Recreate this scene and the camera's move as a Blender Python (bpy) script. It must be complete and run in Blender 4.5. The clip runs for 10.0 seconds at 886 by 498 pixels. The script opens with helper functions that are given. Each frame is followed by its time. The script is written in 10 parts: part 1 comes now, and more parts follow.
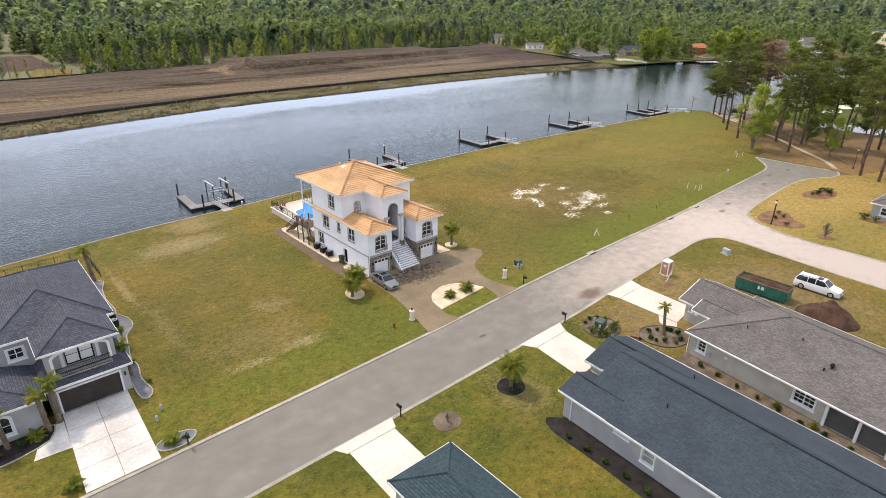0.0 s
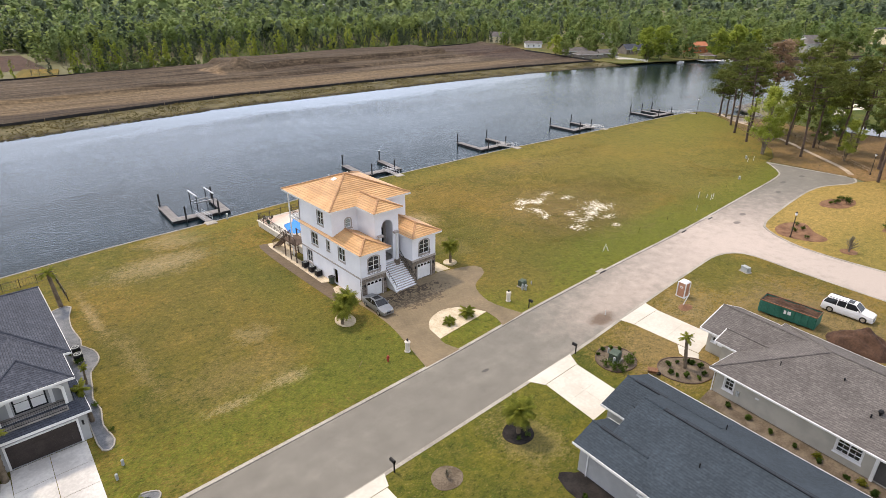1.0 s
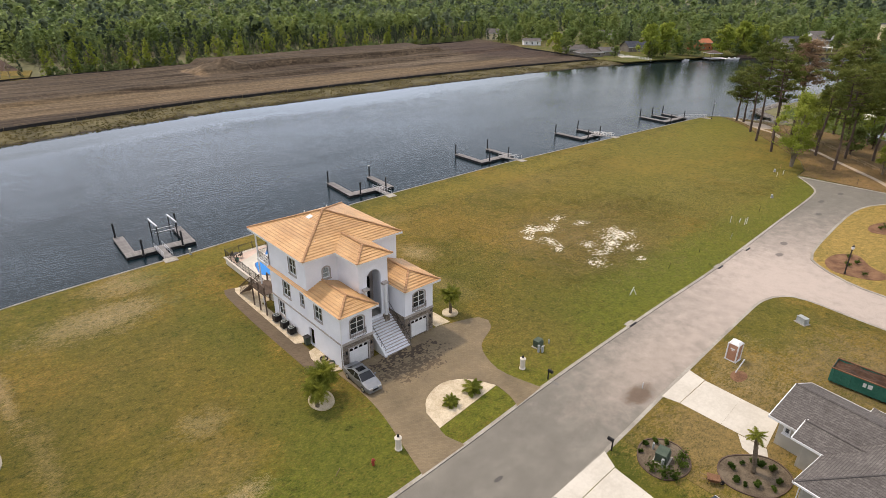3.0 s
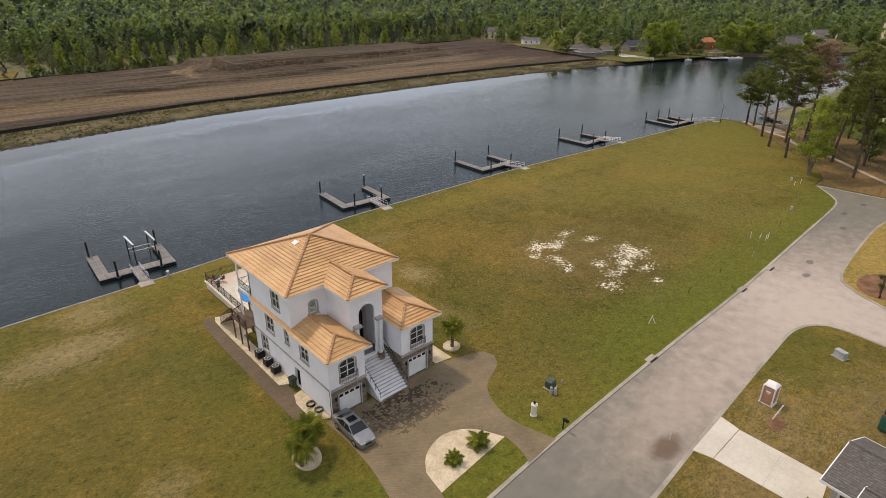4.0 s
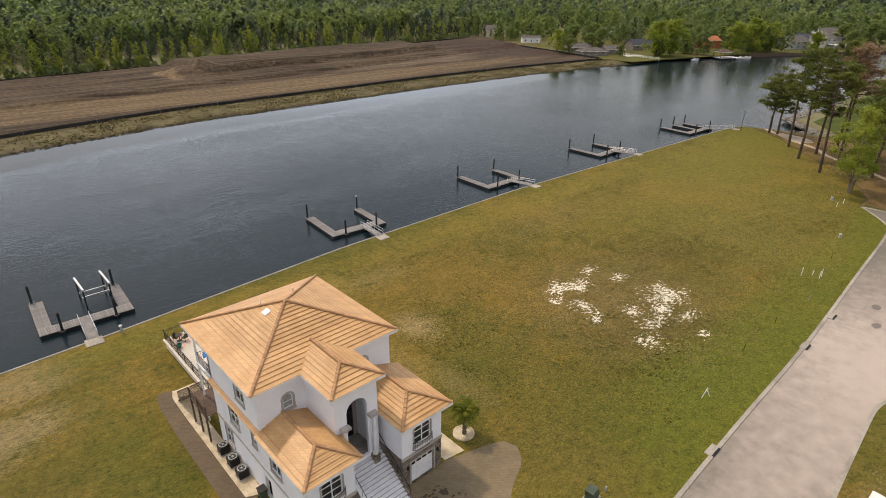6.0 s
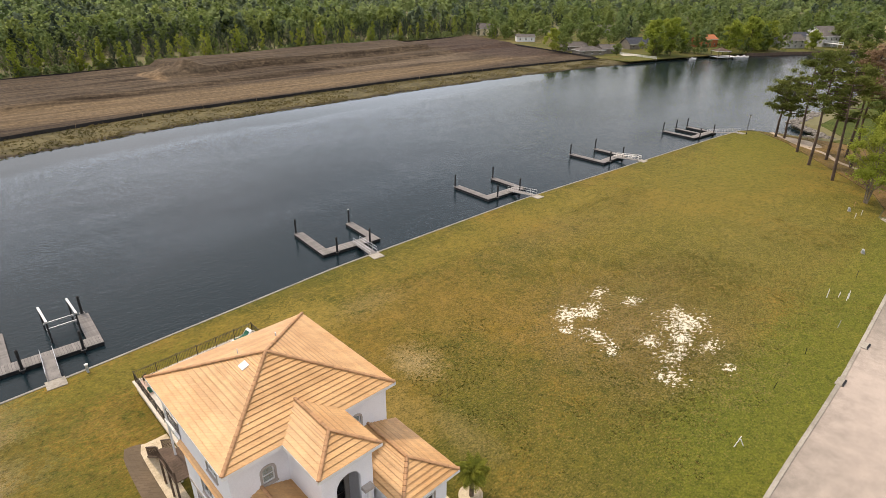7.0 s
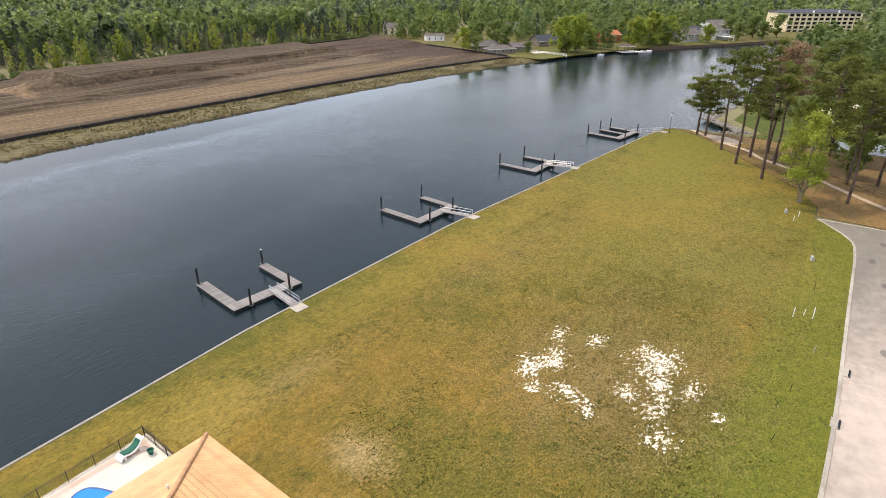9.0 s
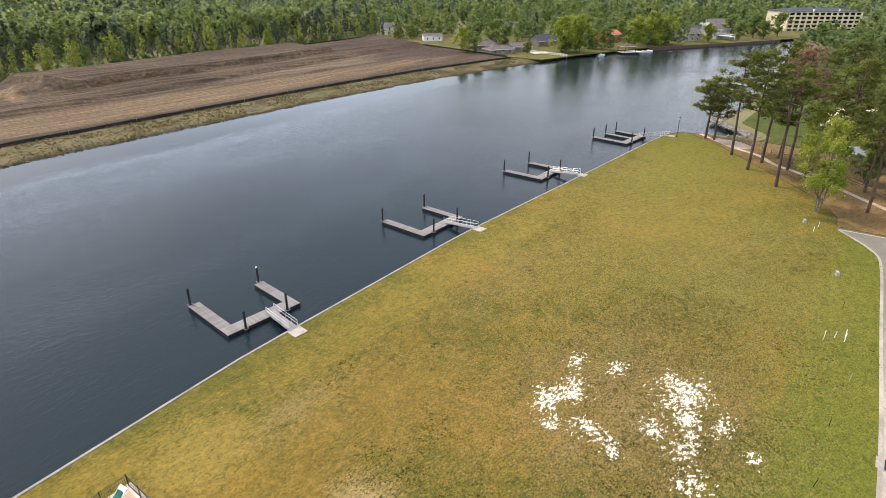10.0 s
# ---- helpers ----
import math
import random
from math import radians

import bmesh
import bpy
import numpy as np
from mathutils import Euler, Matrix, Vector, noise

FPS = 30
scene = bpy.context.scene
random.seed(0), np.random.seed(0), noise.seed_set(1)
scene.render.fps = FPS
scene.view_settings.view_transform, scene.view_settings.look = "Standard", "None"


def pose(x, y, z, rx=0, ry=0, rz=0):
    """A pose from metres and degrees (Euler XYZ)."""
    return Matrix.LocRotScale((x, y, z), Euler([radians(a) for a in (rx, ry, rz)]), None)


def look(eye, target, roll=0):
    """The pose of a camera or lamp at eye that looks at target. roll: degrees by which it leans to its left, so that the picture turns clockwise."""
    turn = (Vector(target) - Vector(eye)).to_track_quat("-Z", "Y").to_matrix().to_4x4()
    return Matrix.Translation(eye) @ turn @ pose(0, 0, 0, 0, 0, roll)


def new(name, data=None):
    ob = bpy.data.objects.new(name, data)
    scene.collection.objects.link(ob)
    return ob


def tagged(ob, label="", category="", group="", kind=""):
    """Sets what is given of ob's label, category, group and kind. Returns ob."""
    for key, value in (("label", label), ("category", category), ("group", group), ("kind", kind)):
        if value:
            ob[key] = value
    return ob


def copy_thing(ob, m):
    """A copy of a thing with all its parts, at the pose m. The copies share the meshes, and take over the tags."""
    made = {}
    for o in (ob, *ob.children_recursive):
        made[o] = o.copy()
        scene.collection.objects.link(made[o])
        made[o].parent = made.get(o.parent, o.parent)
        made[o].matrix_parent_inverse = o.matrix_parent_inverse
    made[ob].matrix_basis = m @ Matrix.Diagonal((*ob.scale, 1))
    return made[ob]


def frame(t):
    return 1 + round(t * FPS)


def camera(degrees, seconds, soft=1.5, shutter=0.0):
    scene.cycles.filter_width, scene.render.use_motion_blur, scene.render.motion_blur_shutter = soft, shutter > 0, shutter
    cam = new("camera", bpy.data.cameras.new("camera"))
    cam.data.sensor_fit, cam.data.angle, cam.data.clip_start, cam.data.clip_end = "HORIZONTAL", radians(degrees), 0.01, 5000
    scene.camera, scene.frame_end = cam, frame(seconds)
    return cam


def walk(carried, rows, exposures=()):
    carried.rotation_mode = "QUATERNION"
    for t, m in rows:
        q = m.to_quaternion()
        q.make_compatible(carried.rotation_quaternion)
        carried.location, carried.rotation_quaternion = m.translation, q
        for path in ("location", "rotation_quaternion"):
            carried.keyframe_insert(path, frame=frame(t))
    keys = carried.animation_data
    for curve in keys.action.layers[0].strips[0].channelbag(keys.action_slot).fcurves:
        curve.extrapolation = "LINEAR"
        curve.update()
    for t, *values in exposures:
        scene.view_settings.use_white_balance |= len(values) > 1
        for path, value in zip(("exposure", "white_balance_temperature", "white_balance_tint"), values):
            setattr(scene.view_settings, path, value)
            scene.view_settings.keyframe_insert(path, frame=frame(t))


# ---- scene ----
cam = camera(75.4, 10.0, soft=0.6)
METRES, EYE, TILT, LEAN, TURN = 68.4, 36.2, 0.0, 0.0, -41.6
ROWS = [
    (0.0, 0.0, 0.0, 0.0, 0.29, -23.88, -0.66),
    (0.5, -0.001, 0.0498, 0.0014, 0.15, -24.0, -0.64),
    (1.0, -0.0017, 0.1022, 0.0019, 0.01, -24.09, -0.61),
    (1.5, -0.0028, 0.1564, 0.0025, -0.11, -24.19, -0.56),
    (2.0, -0.0039, 0.2116, 0.0036, -0.25, -24.28, -0.53),
    (2.5, -0.005, 0.267, 0.0053, -0.37, -24.39, -0.51),
    (4.0, -0.0101, 0.4315, 0.0084, -0.75, -24.67, -0.46),
    (4.5, -0.0133, 0.4835, 0.0107, -0.89, -24.77, -0.48),
    (5.0, -0.0169, 0.5348, 0.0112, -1.02, -24.86, -0.48),
    (5.5, -0.021, 0.5854, 0.0107, -1.14, -24.95, -0.51),
    (7.0, -0.0357, 0.7377, 0.0159, -1.97, -25.23, -0.58),
    (7.5, -0.0395, 0.7877, 0.0169, -3.96, -25.3, -0.53),
    (8.0, -0.0441, 0.8349, 0.0186, -6.61, -25.36, -0.49),
    (8.5, -0.0476, 0.8793, 0.0195, -9.12, -25.38, -0.37),
    (9.0, -0.0506, 0.9208, 0.021, -10.94, -25.38, -0.25),
    (9.5, -0.0543, 0.9605, 0.0233, -11.09, -25.44, -0.22),
    (10.0, -0.0547, 0.9975, 0.0254, -11.32, -25.49, -0.17),
]
walk(cam, [(t, pose(0, 0, EYE, TILT, LEAN, TURN) @ pose(METRES * x, METRES * y, METRES * z, 90 + pitch, roll, yaw)) for t, x, y, z, yaw, pitch, roll in ROWS],
     [(t, ev, k, 14) for t, ev, k in ((0.0, 0.22, 6900), (1.0, 0.16, 6950), (2.5, 0.03, 7050), (4.0, -0.42, 7450), (4.5, -0.50, 7550), (5.5, -0.42, 7650), (7.0, 0.02, 7700), (8.0, 0.24, 7550), (9.0, 0.34, 7100), (10.0, 0.38, 6950))])

# ---- world and sun: bright hazy midday, sun over the canal ----
SUN_DIR = Vector((-0.08, 0.53, 0.85)).normalized()
world = bpy.data.worlds.new("world")
scene.world = world
world.use_nodes = True
wn = world.node_tree
bg = wn.nodes["Background"]
sky = wn.nodes.new("ShaderNodeTexSky")
sky.sky_type = 'NISHITA'
sky.sun_disc = False
sky.sun_elevation = math.asin(SUN_DIR.z)
sky.sun_rotation = math.atan2(SUN_DIR.x, SUN_DIR.y)
sky.dust_density = 2.5
sky.air_density = 1.2
# thin broken cloud over the whole sky
wtc = wn.nodes.new("ShaderNodeTexCoord")
wmap = wn.nodes.new("ShaderNodeMapping")
wmap.inputs["Scale"].default_value = (1.0, 1.0, 3.0)
wn.links.new(wtc.outputs["Generated"], wmap.inputs["Vector"])
wno = wn.nodes.new("ShaderNodeTexNoise")
wno.inputs["Scale"].default_value = 2.2
wno.inputs["Detail"].default_value = 5.0
wn.links.new(wmap.outputs["Vector"], wno.inputs["Vector"])
wr = wn.nodes.new("ShaderNodeValToRGB")
wr.color_ramp.elements[0].position = 0.42
wr.color_ramp.elements[0].color = (0.30, 0.30, 0.30, 1)
wr.color_ramp.elements[1].position = 0.66
wr.color_ramp.elements[1].color = (0.8, 0.8, 0.8, 1)
wn.links.new(wno.outputs["Fac"], wr.inputs["Fac"])
wmix = wn.nodes.new("ShaderNodeMix")
wmix.data_type = 'RGBA'
wmix.inputs[7].default_value = (9.6, 10.4, 12.1, 1)
wn.links.new(wr.outputs["Color"], wmix.inputs[0])
wn.links.new(sky.outputs["Color"], wmix.inputs[6])
# bright veil of haze low in the sky on the sun's side
wsep = wn.nodes.new("ShaderNodeSeparateXYZ")
wn.links.new(wtc.outputs["Generated"], wsep.inputs[0])
wveil = wn.nodes.new("ShaderNodeMapRange")
wveil.interpolation_type = 'SMOOTHSTEP'
wveil.inputs["From Min"].default_value = 0.235
wveil.inputs["From Max"].default_value = 0.15
wveil.inputs["To Max"].default_value = 0.85
wn.links.new(wsep.outputs[2], wveil.inputs["Value"])
whaze = wn.nodes.new("ShaderNodeMix")
whaze.data_type = 'RGBA'
whaze.inputs[7].default_value = (14.0, 17.0, 22.5, 1)
wside = wn.nodes.new("ShaderNodeMapRange")
wside.interpolation_type = 'SMOOTHSTEP'
wside.inputs["From Min"].default_value = 0.5
wside.inputs["From Max"].default_value = 0.98
wn.links.new(wsep.outputs[1], wside.inputs["Value"])
wboth = wn.nodes.new("ShaderNodeMath")
wboth.operation = 'MULTIPLY'
wn.links.new(wveil.outputs["Result"], wboth.inputs[0])
wn.links.new(wside.outputs["Result"], wboth.inputs[1])
wn.links.new(wboth.outputs[0], whaze.inputs[0])
wn.links.new(wmix.outputs[2], whaze.inputs[6])
wn.links.new(whaze.outputs[2], bg.inputs["Color"])
bg.inputs["Strength"].default_value = 0.15

sun_data = bpy.data.lights.new("sun", 'SUN')
sun_data.energy = 2.3
sun_data.angle = radians(4.0)
sun_data.color = (1.0, 0.90, 0.76)
sun = new("sun", sun_data)
sun.matrix_world = look(tuple(SUN_DIR * 300), (0, 0, 0))


# ---- material builders ----
def mat_base(name, rough=0.8, metal=0.0, spec=0.5):
    m = bpy.data.materials.new(name)
    m.use_nodes = True
    b = m.node_tree.nodes["Principled BSDF"]
    b.inputs["Roughness"].default_value = rough
    b.inputs["Metallic"].default_value = metal
    b.inputs["Specular IOR Level"].default_value = spec
    return m, m.node_tree, b


def n_pos(nt):
    return nt.nodes.new("ShaderNodeNewGeometry").outputs["Position"]


def n_obj(nt):
    return nt.nodes.new("ShaderNodeTexCoord").outputs["Object"]


def n_noise(nt, vec, scale, detail=4.0, rough=0.55, dist=0.0):
    n = nt.nodes.new("ShaderNodeTexNoise")
    n.inputs["Scale"].default_value = scale
    n.inputs["Detail"].default_value = detail
    n.inputs["Roughness"].default_value = rough
    n.inputs["Distortion"].default_value = dist
    nt.links.new(vec, n.inputs["Vector"])
    return n.outputs["Fac"]


def n_ramp(nt, fac, stops):
    r = nt.nodes.new("ShaderNodeValToRGB")
    e = r.color_ramp.elements
    while len(e) < len(stops):
        e.new(0.5)
    for el, (p, c) in zip(e, stops):
        el.position = p
        el.color = (*c, 1) if len(c) == 3 else c
    nt.links.new(fac, r.inputs["Fac"])
    return r.outputs["Color"]


def n_step(nt, fac, lo, hi):
    r = nt.nodes.new("ShaderNodeMapRange")
    r.interpolation_type = 'SMOOTHSTEP'
    r.inputs["From Min"].default_value = lo
    r.inputs["From Max"].default_value = hi
    nt.links.new(fac, r.inputs["Value"])
    return r.outputs["Result"]


def n_mix(nt, fac, a, b, blend='MIX'):
    x = nt.nodes.new("ShaderNodeMix")
    x.data_type = 'RGBA'
    x.blend_type = blend
    for sock, v in ((x.inputs[0], fac), (x.inputs[6], a), (x.inputs[7], b)):
        if isinstance(v, (int, float)):
            sock.default_value = v
        elif isinstance(v, tuple):
            sock.default_value = (*v, 1)
        else:
            nt.links.new(v, sock)
    return x.outputs[2]


def n_math(nt, op, a, b=0.0):
    x = nt.nodes.new("ShaderNodeMath")
    x.operation = op
    for sock, v in ((x.inputs[0], a), (x.inputs[1], b)):
        if isinstance(v, (int, float)):
            sock.default_value = v
        else:
            nt.links.new(v, sock)
    return x.outputs[0]


def n_scale(nt, vec, s):
    x = nt.nodes.new("ShaderNodeMapping")
    x.inputs["Scale"].default_value = s
    nt.links.new(vec, x.inputs["Vector"])
    return x.outputs["Vector"]


def n_turn(nt, vec, deg, s=(1, 1, 1)):
    x = nt.nodes.new("ShaderNodeMapping")
    x.inputs["Rotation"].default_value = (0, 0, radians(deg))
    x.inputs["Scale"].default_value = s
    nt.links.new(vec, x.inputs["Vector"])
    return x.outputs["Vector"]


def n_bump(nt, b, fac, strength=0.3, dist=0.05):
    x = nt.nodes.new("ShaderNodeBump")
    x.inputs["Strength"].default_value = strength
    x.inputs["Distance"].default_value = dist
    nt.links.new(fac, x.inputs["Height"])
    nt.links.new(x.outputs["Normal"], b.inputs["Normal"])


def n_blob(nt, pos, wob, cx, cy, rx, ry, soft=0.35):
    """1 inside an uneven patch round (cx, cy), 0 outside."""
    m = nt.nodes.new("ShaderNodeMapping")
    m.inputs["Location"].default_value = (-cx / rx, -cy / ry, 0)
    m.inputs["Scale"].default_value = (1 / rx, 1 / ry, 0)
    nt.links.new(pos, m.inputs["Vector"])
    ln = nt.nodes.new("ShaderNodeVectorMath")
    ln.operation = 'LENGTH'
    nt.links.new(m.outputs["Vector"], ln.inputs[0])
    d = n_math(nt, 'SUBTRACT', n_math(nt, 'SUBTRACT', ln.outputs["Value"], wob), 1.0)
    return n_step(nt, d, soft, -soft)


def surface(name, dark, light, rough=0.8, coarse=0.6, fine=9.0, bump=0.25, dist=0.02, metal=0.0, spec=0.4, world_space=False, vary=0.0):
    """Two colours mixed by broad stains and fine grain, with a fine relief; vary: spread between pieces."""
    m, nt, b = mat_base(name, rough, metal, spec)
    vec = n_pos(nt) if world_space else n_obj(nt)
    big = n_noise(nt, vec, coarse, 4)
    small = n_noise(nt, vec, fine, 5, 0.65)
    f = n_math(nt, 'ADD', n_math(nt, 'MULTIPLY', big, 0.6), n_math(nt, 'MULTIPLY', small, 0.4))
    c = n_mix(nt, n_step(nt, f, 0.36, 0.64), dark, light)
    if vary:
        info = nt.nodes.new("ShaderNodeObjectInfo")
        k = n_math(nt, 'ADD', n_math(nt, 'MULTIPLY', info.outputs["Random"], 2 * vary), 1 - vary)
        comb = nt.nodes.new("ShaderNodeCombineColor")
        for s in comb.inputs[:3]:
            nt.links.new(k, s)
        c = n_mix(nt, 1.0, c, comb.outputs[0], 'MULTIPLY')
    nt.links.new(c, b.inputs["Base Color"])
    if bump:
        n_bump(nt, b, small, bump, dist)
    return m


def glass_mat(name, tint=(0.75, 0.85, 0.88)):
    m, nt, b = mat_base(name, 0.03)
    b.inputs["Transmission Weight"].default_value = 0.85
    b.inputs["Base Color"].default_value = (*tint, 1)
    b.inputs["IOR"].default_value = 1.45
    return m


def island_tint(nt, col, amount):
    """Spread in value from leaf to leaf."""
    r = nt.nodes.new("ShaderNodeNewGeometry").outputs["Random Per Island"]
    k = n_math(nt, 'ADD', n_math(nt, 'MULTIPLY', r, 2 * amount), 1 - amount)
    comb = nt.nodes.new("ShaderNodeCombineColor")
    for s in comb.inputs[:3]:
        nt.links.new(k, s)
    return n_mix(nt, 1.0, col, comb.outputs[0], 'MULTIPLY')


def leaf_mat(name, dark, light, patch=0.06, spread=0.22):
    m, nt, b = mat_base(name, 0.8, 0, 0.10)
    pos = n_pos(nt)
    f = n_noise(nt, pos, patch, 3)
    c = n_mix(nt, n_step(nt, f, 0.38, 0.62), dark, light)
    c = island_tint(nt, c, spread)
    nt.links.new(c, b.inputs["Base Color"])
    # light shines through thin leaves
    tr = nt.nodes.new("ShaderNodeBsdfTranslucent")
    nt.links.new(c, tr.inputs["Color"])
    mix = nt.nodes.new("ShaderNodeMixShader")
    mix.inputs["Fac"].default_value = 0.62
    out = nt.nodes["Material Output"]
    nt.links.new(b.outputs["BSDF"], mix.inputs[1])
    nt.links.new(tr.outputs["BSDF"], mix.inputs[2])
    nt.links.new(mix.outputs["Shader"], out.inputs["Surface"])
    return m


# ---- materials ----
SAND, WORN, LUSH, STRAW = (0.74, 0.68, 0.56), (0.20, 0.155, 0.075), (0.112, 0.132, 0.016), (0.24, 0.17, 0.05)


def lawn_mat(name, patches, dry=0.0, clumps=0.25, coarse=None, green=(0.108, 0.097, 0.016), olive=(0.172, 0.117, 0.023), straw=(0.26, 0.172, 0.056)):
    """Mown lawn in early spring: green, olive and straw in broad drifts, with bare sandy or worn patches."""
    m, nt, b = mat_base(name, 0.9, 0, 0.15)
    pos = n_pos(nt)
    big = n_noise(nt, pos, 0.035, 4, 0.5, 0.6)
    mid = n_noise(nt, pos, 0.28, 5, 0.6, 0.3)
    fine = n_noise(nt, pos, 1.7, 5, 0.82)
    blades = n_noise(nt, n_turn(nt, pos, 20, (1, 1.6, 1)), 4.0, 2, 0.8)
    c = n_mix(nt, n_step(nt, big, 0.40 - dry, 0.66 - dry), green, olive)
    f2 = n_math(nt, 'ADD', n_math(nt, 'MULTIPLY', mid, 0.7), n_math(nt, 'MULTIPLY', fine, 0.3))
    c = n_mix(nt, n_math(nt, 'MULTIPLY', n_step(nt, f2, 0.47 - dry, 0.72 - dry), 0.42), c, straw)
    weed = n_noise(nt, pos, 0.5, 7, 0.75, 0.8)
    c = n_mix(nt, n_math(nt, 'MULTIPLY', n_step(nt, weed, 0.53, 0.62), 0.68), c, (green[0] * 0.62, green[1] * 0.80, green[2] * 0.8))
    clump = n_noise(nt, n_turn(nt, pos, 35, (1, 1.5, 1)), 0.85, 5, 0.85, 0.5)
    tone = n_ramp(nt, n_math(nt, 'ADD', n_math(nt, 'MULTIPLY', fine, 0.35), n_math(nt, 'ADD', n_math(nt, 'MULTIPLY', blades, 0.25), n_math(nt, 'MULTIPLY', clump, 0.4))),
                  [(0.38, (0.28, 0.33, 0.28)), (0.46, (0.78, 0.82, 0.78)), (0.54, (1.10, 1.07, 1.02)), (0.64, (1.65, 1.52, 1.36))])
    tone2 = n_mix(nt, 0.5, tone, (1.0, 1.0, 1.0))
    wob = n_math(nt, 'MULTIPLY', n_math(nt, 'SUBTRACT', n_noise(nt, pos, 0.45, 6, 0.65), 0.5), 2.2)
    broad = n_noise(nt, pos, 0.11, 5, 0.62, 0.8)
    c = n_mix(nt, 1.0, c, n_ramp(nt, broad, [(0.34, (0.70, 0.80, 0.80)), (0.5, (1.0, 1.0, 1.0)), (0.66, (1.30, 1.19, 1.15))]), 'MULTIPLY')
    speck = n_noise(nt, n_turn(nt, pos, 62, (0.8, 2.0, 1)), 2.2, 8, 0.9)
    # bare sand: one mask over all its patches
    bare = None
    for cx, cy, rx, ry, col, amount, lo in patches:
        if col is SAND:
            k = n_math(nt, 'SUBTRACT', n_math(nt, 'MULTIPLY', n_blob(nt, pos, wob, cx, cy, rx, ry, 1.2), 0.34), lo + 0.112)
            bare = k if bare is None else n_math(nt, 'MAXIMUM', bare, k)
    for cx, cy, rx, ry, col, amount, lo in patches:
        if col is SAND:
            continue
        k = n_blob(nt, pos, wob, cx, cy, rx, ry, 1.2)
        thin = n_math(nt, 'ADD', speck, n_math(nt, 'MULTIPLY', n_math(nt, 'SUBTRACT', k, 1.0), 0.20))
        k = n_math(nt, 'MULTIPLY', n_step(nt, thin, lo - 0.035, lo + 0.0), amount)
        c = n_mix(nt, k, c, col)
    c = n_mix(nt, 1.0, c, tone, 'MULTIPLY')
    # small dark clumps and dead wisps between them
    grit = n_noise(nt, n_turn(nt, pos, 35, (1, 1.5, 1)), 3.6, 4, 0.7)
    rough_k = clumps if coarse is None else n_math(nt, 'ADD', n_math(nt, 'MULTIPLY', n_blob(nt, pos, wob, *coarse, 0.9), 0.62), clumps)
    c = n_mix(nt, n_math(nt, 'MULTIPLY', n_step(nt, grit, 0.53, 0.60), rough_k), c, (green[0] * 0.36, green[1] * 0.42, green[2] * 0.5))
    c = n_mix(nt, n_math(nt, 'MULTIPLY', n_step(nt, grit, 0.45, 0.38), n_math(nt, 'MULTIPLY', rough_k, 0.7)), c, (straw[0] * 1.2, straw[1] * 1.2, straw[2] * 1.4))
    if bare is not None:
        crumb = n_noise(nt, n_turn(nt, pos, 62, (0.8, 1.4, 1)), 2.1, 3, 0.75)
        k = n_step(nt, n_math(nt, 'ADD', crumb, bare), 0.175, 0.20)
        c = n_mix(nt, k, c, n_mix(nt, 1.0, tone2, SAND, 'MULTIPLY'))
    nt.links.new(c, b.inputs["Base Color"])
    n_bump(nt, b, n_math(nt, 'ADD', blades, n_math(nt, 'MULTIPLY', fine, 0.8)), 0.55, 0.09)
    return m


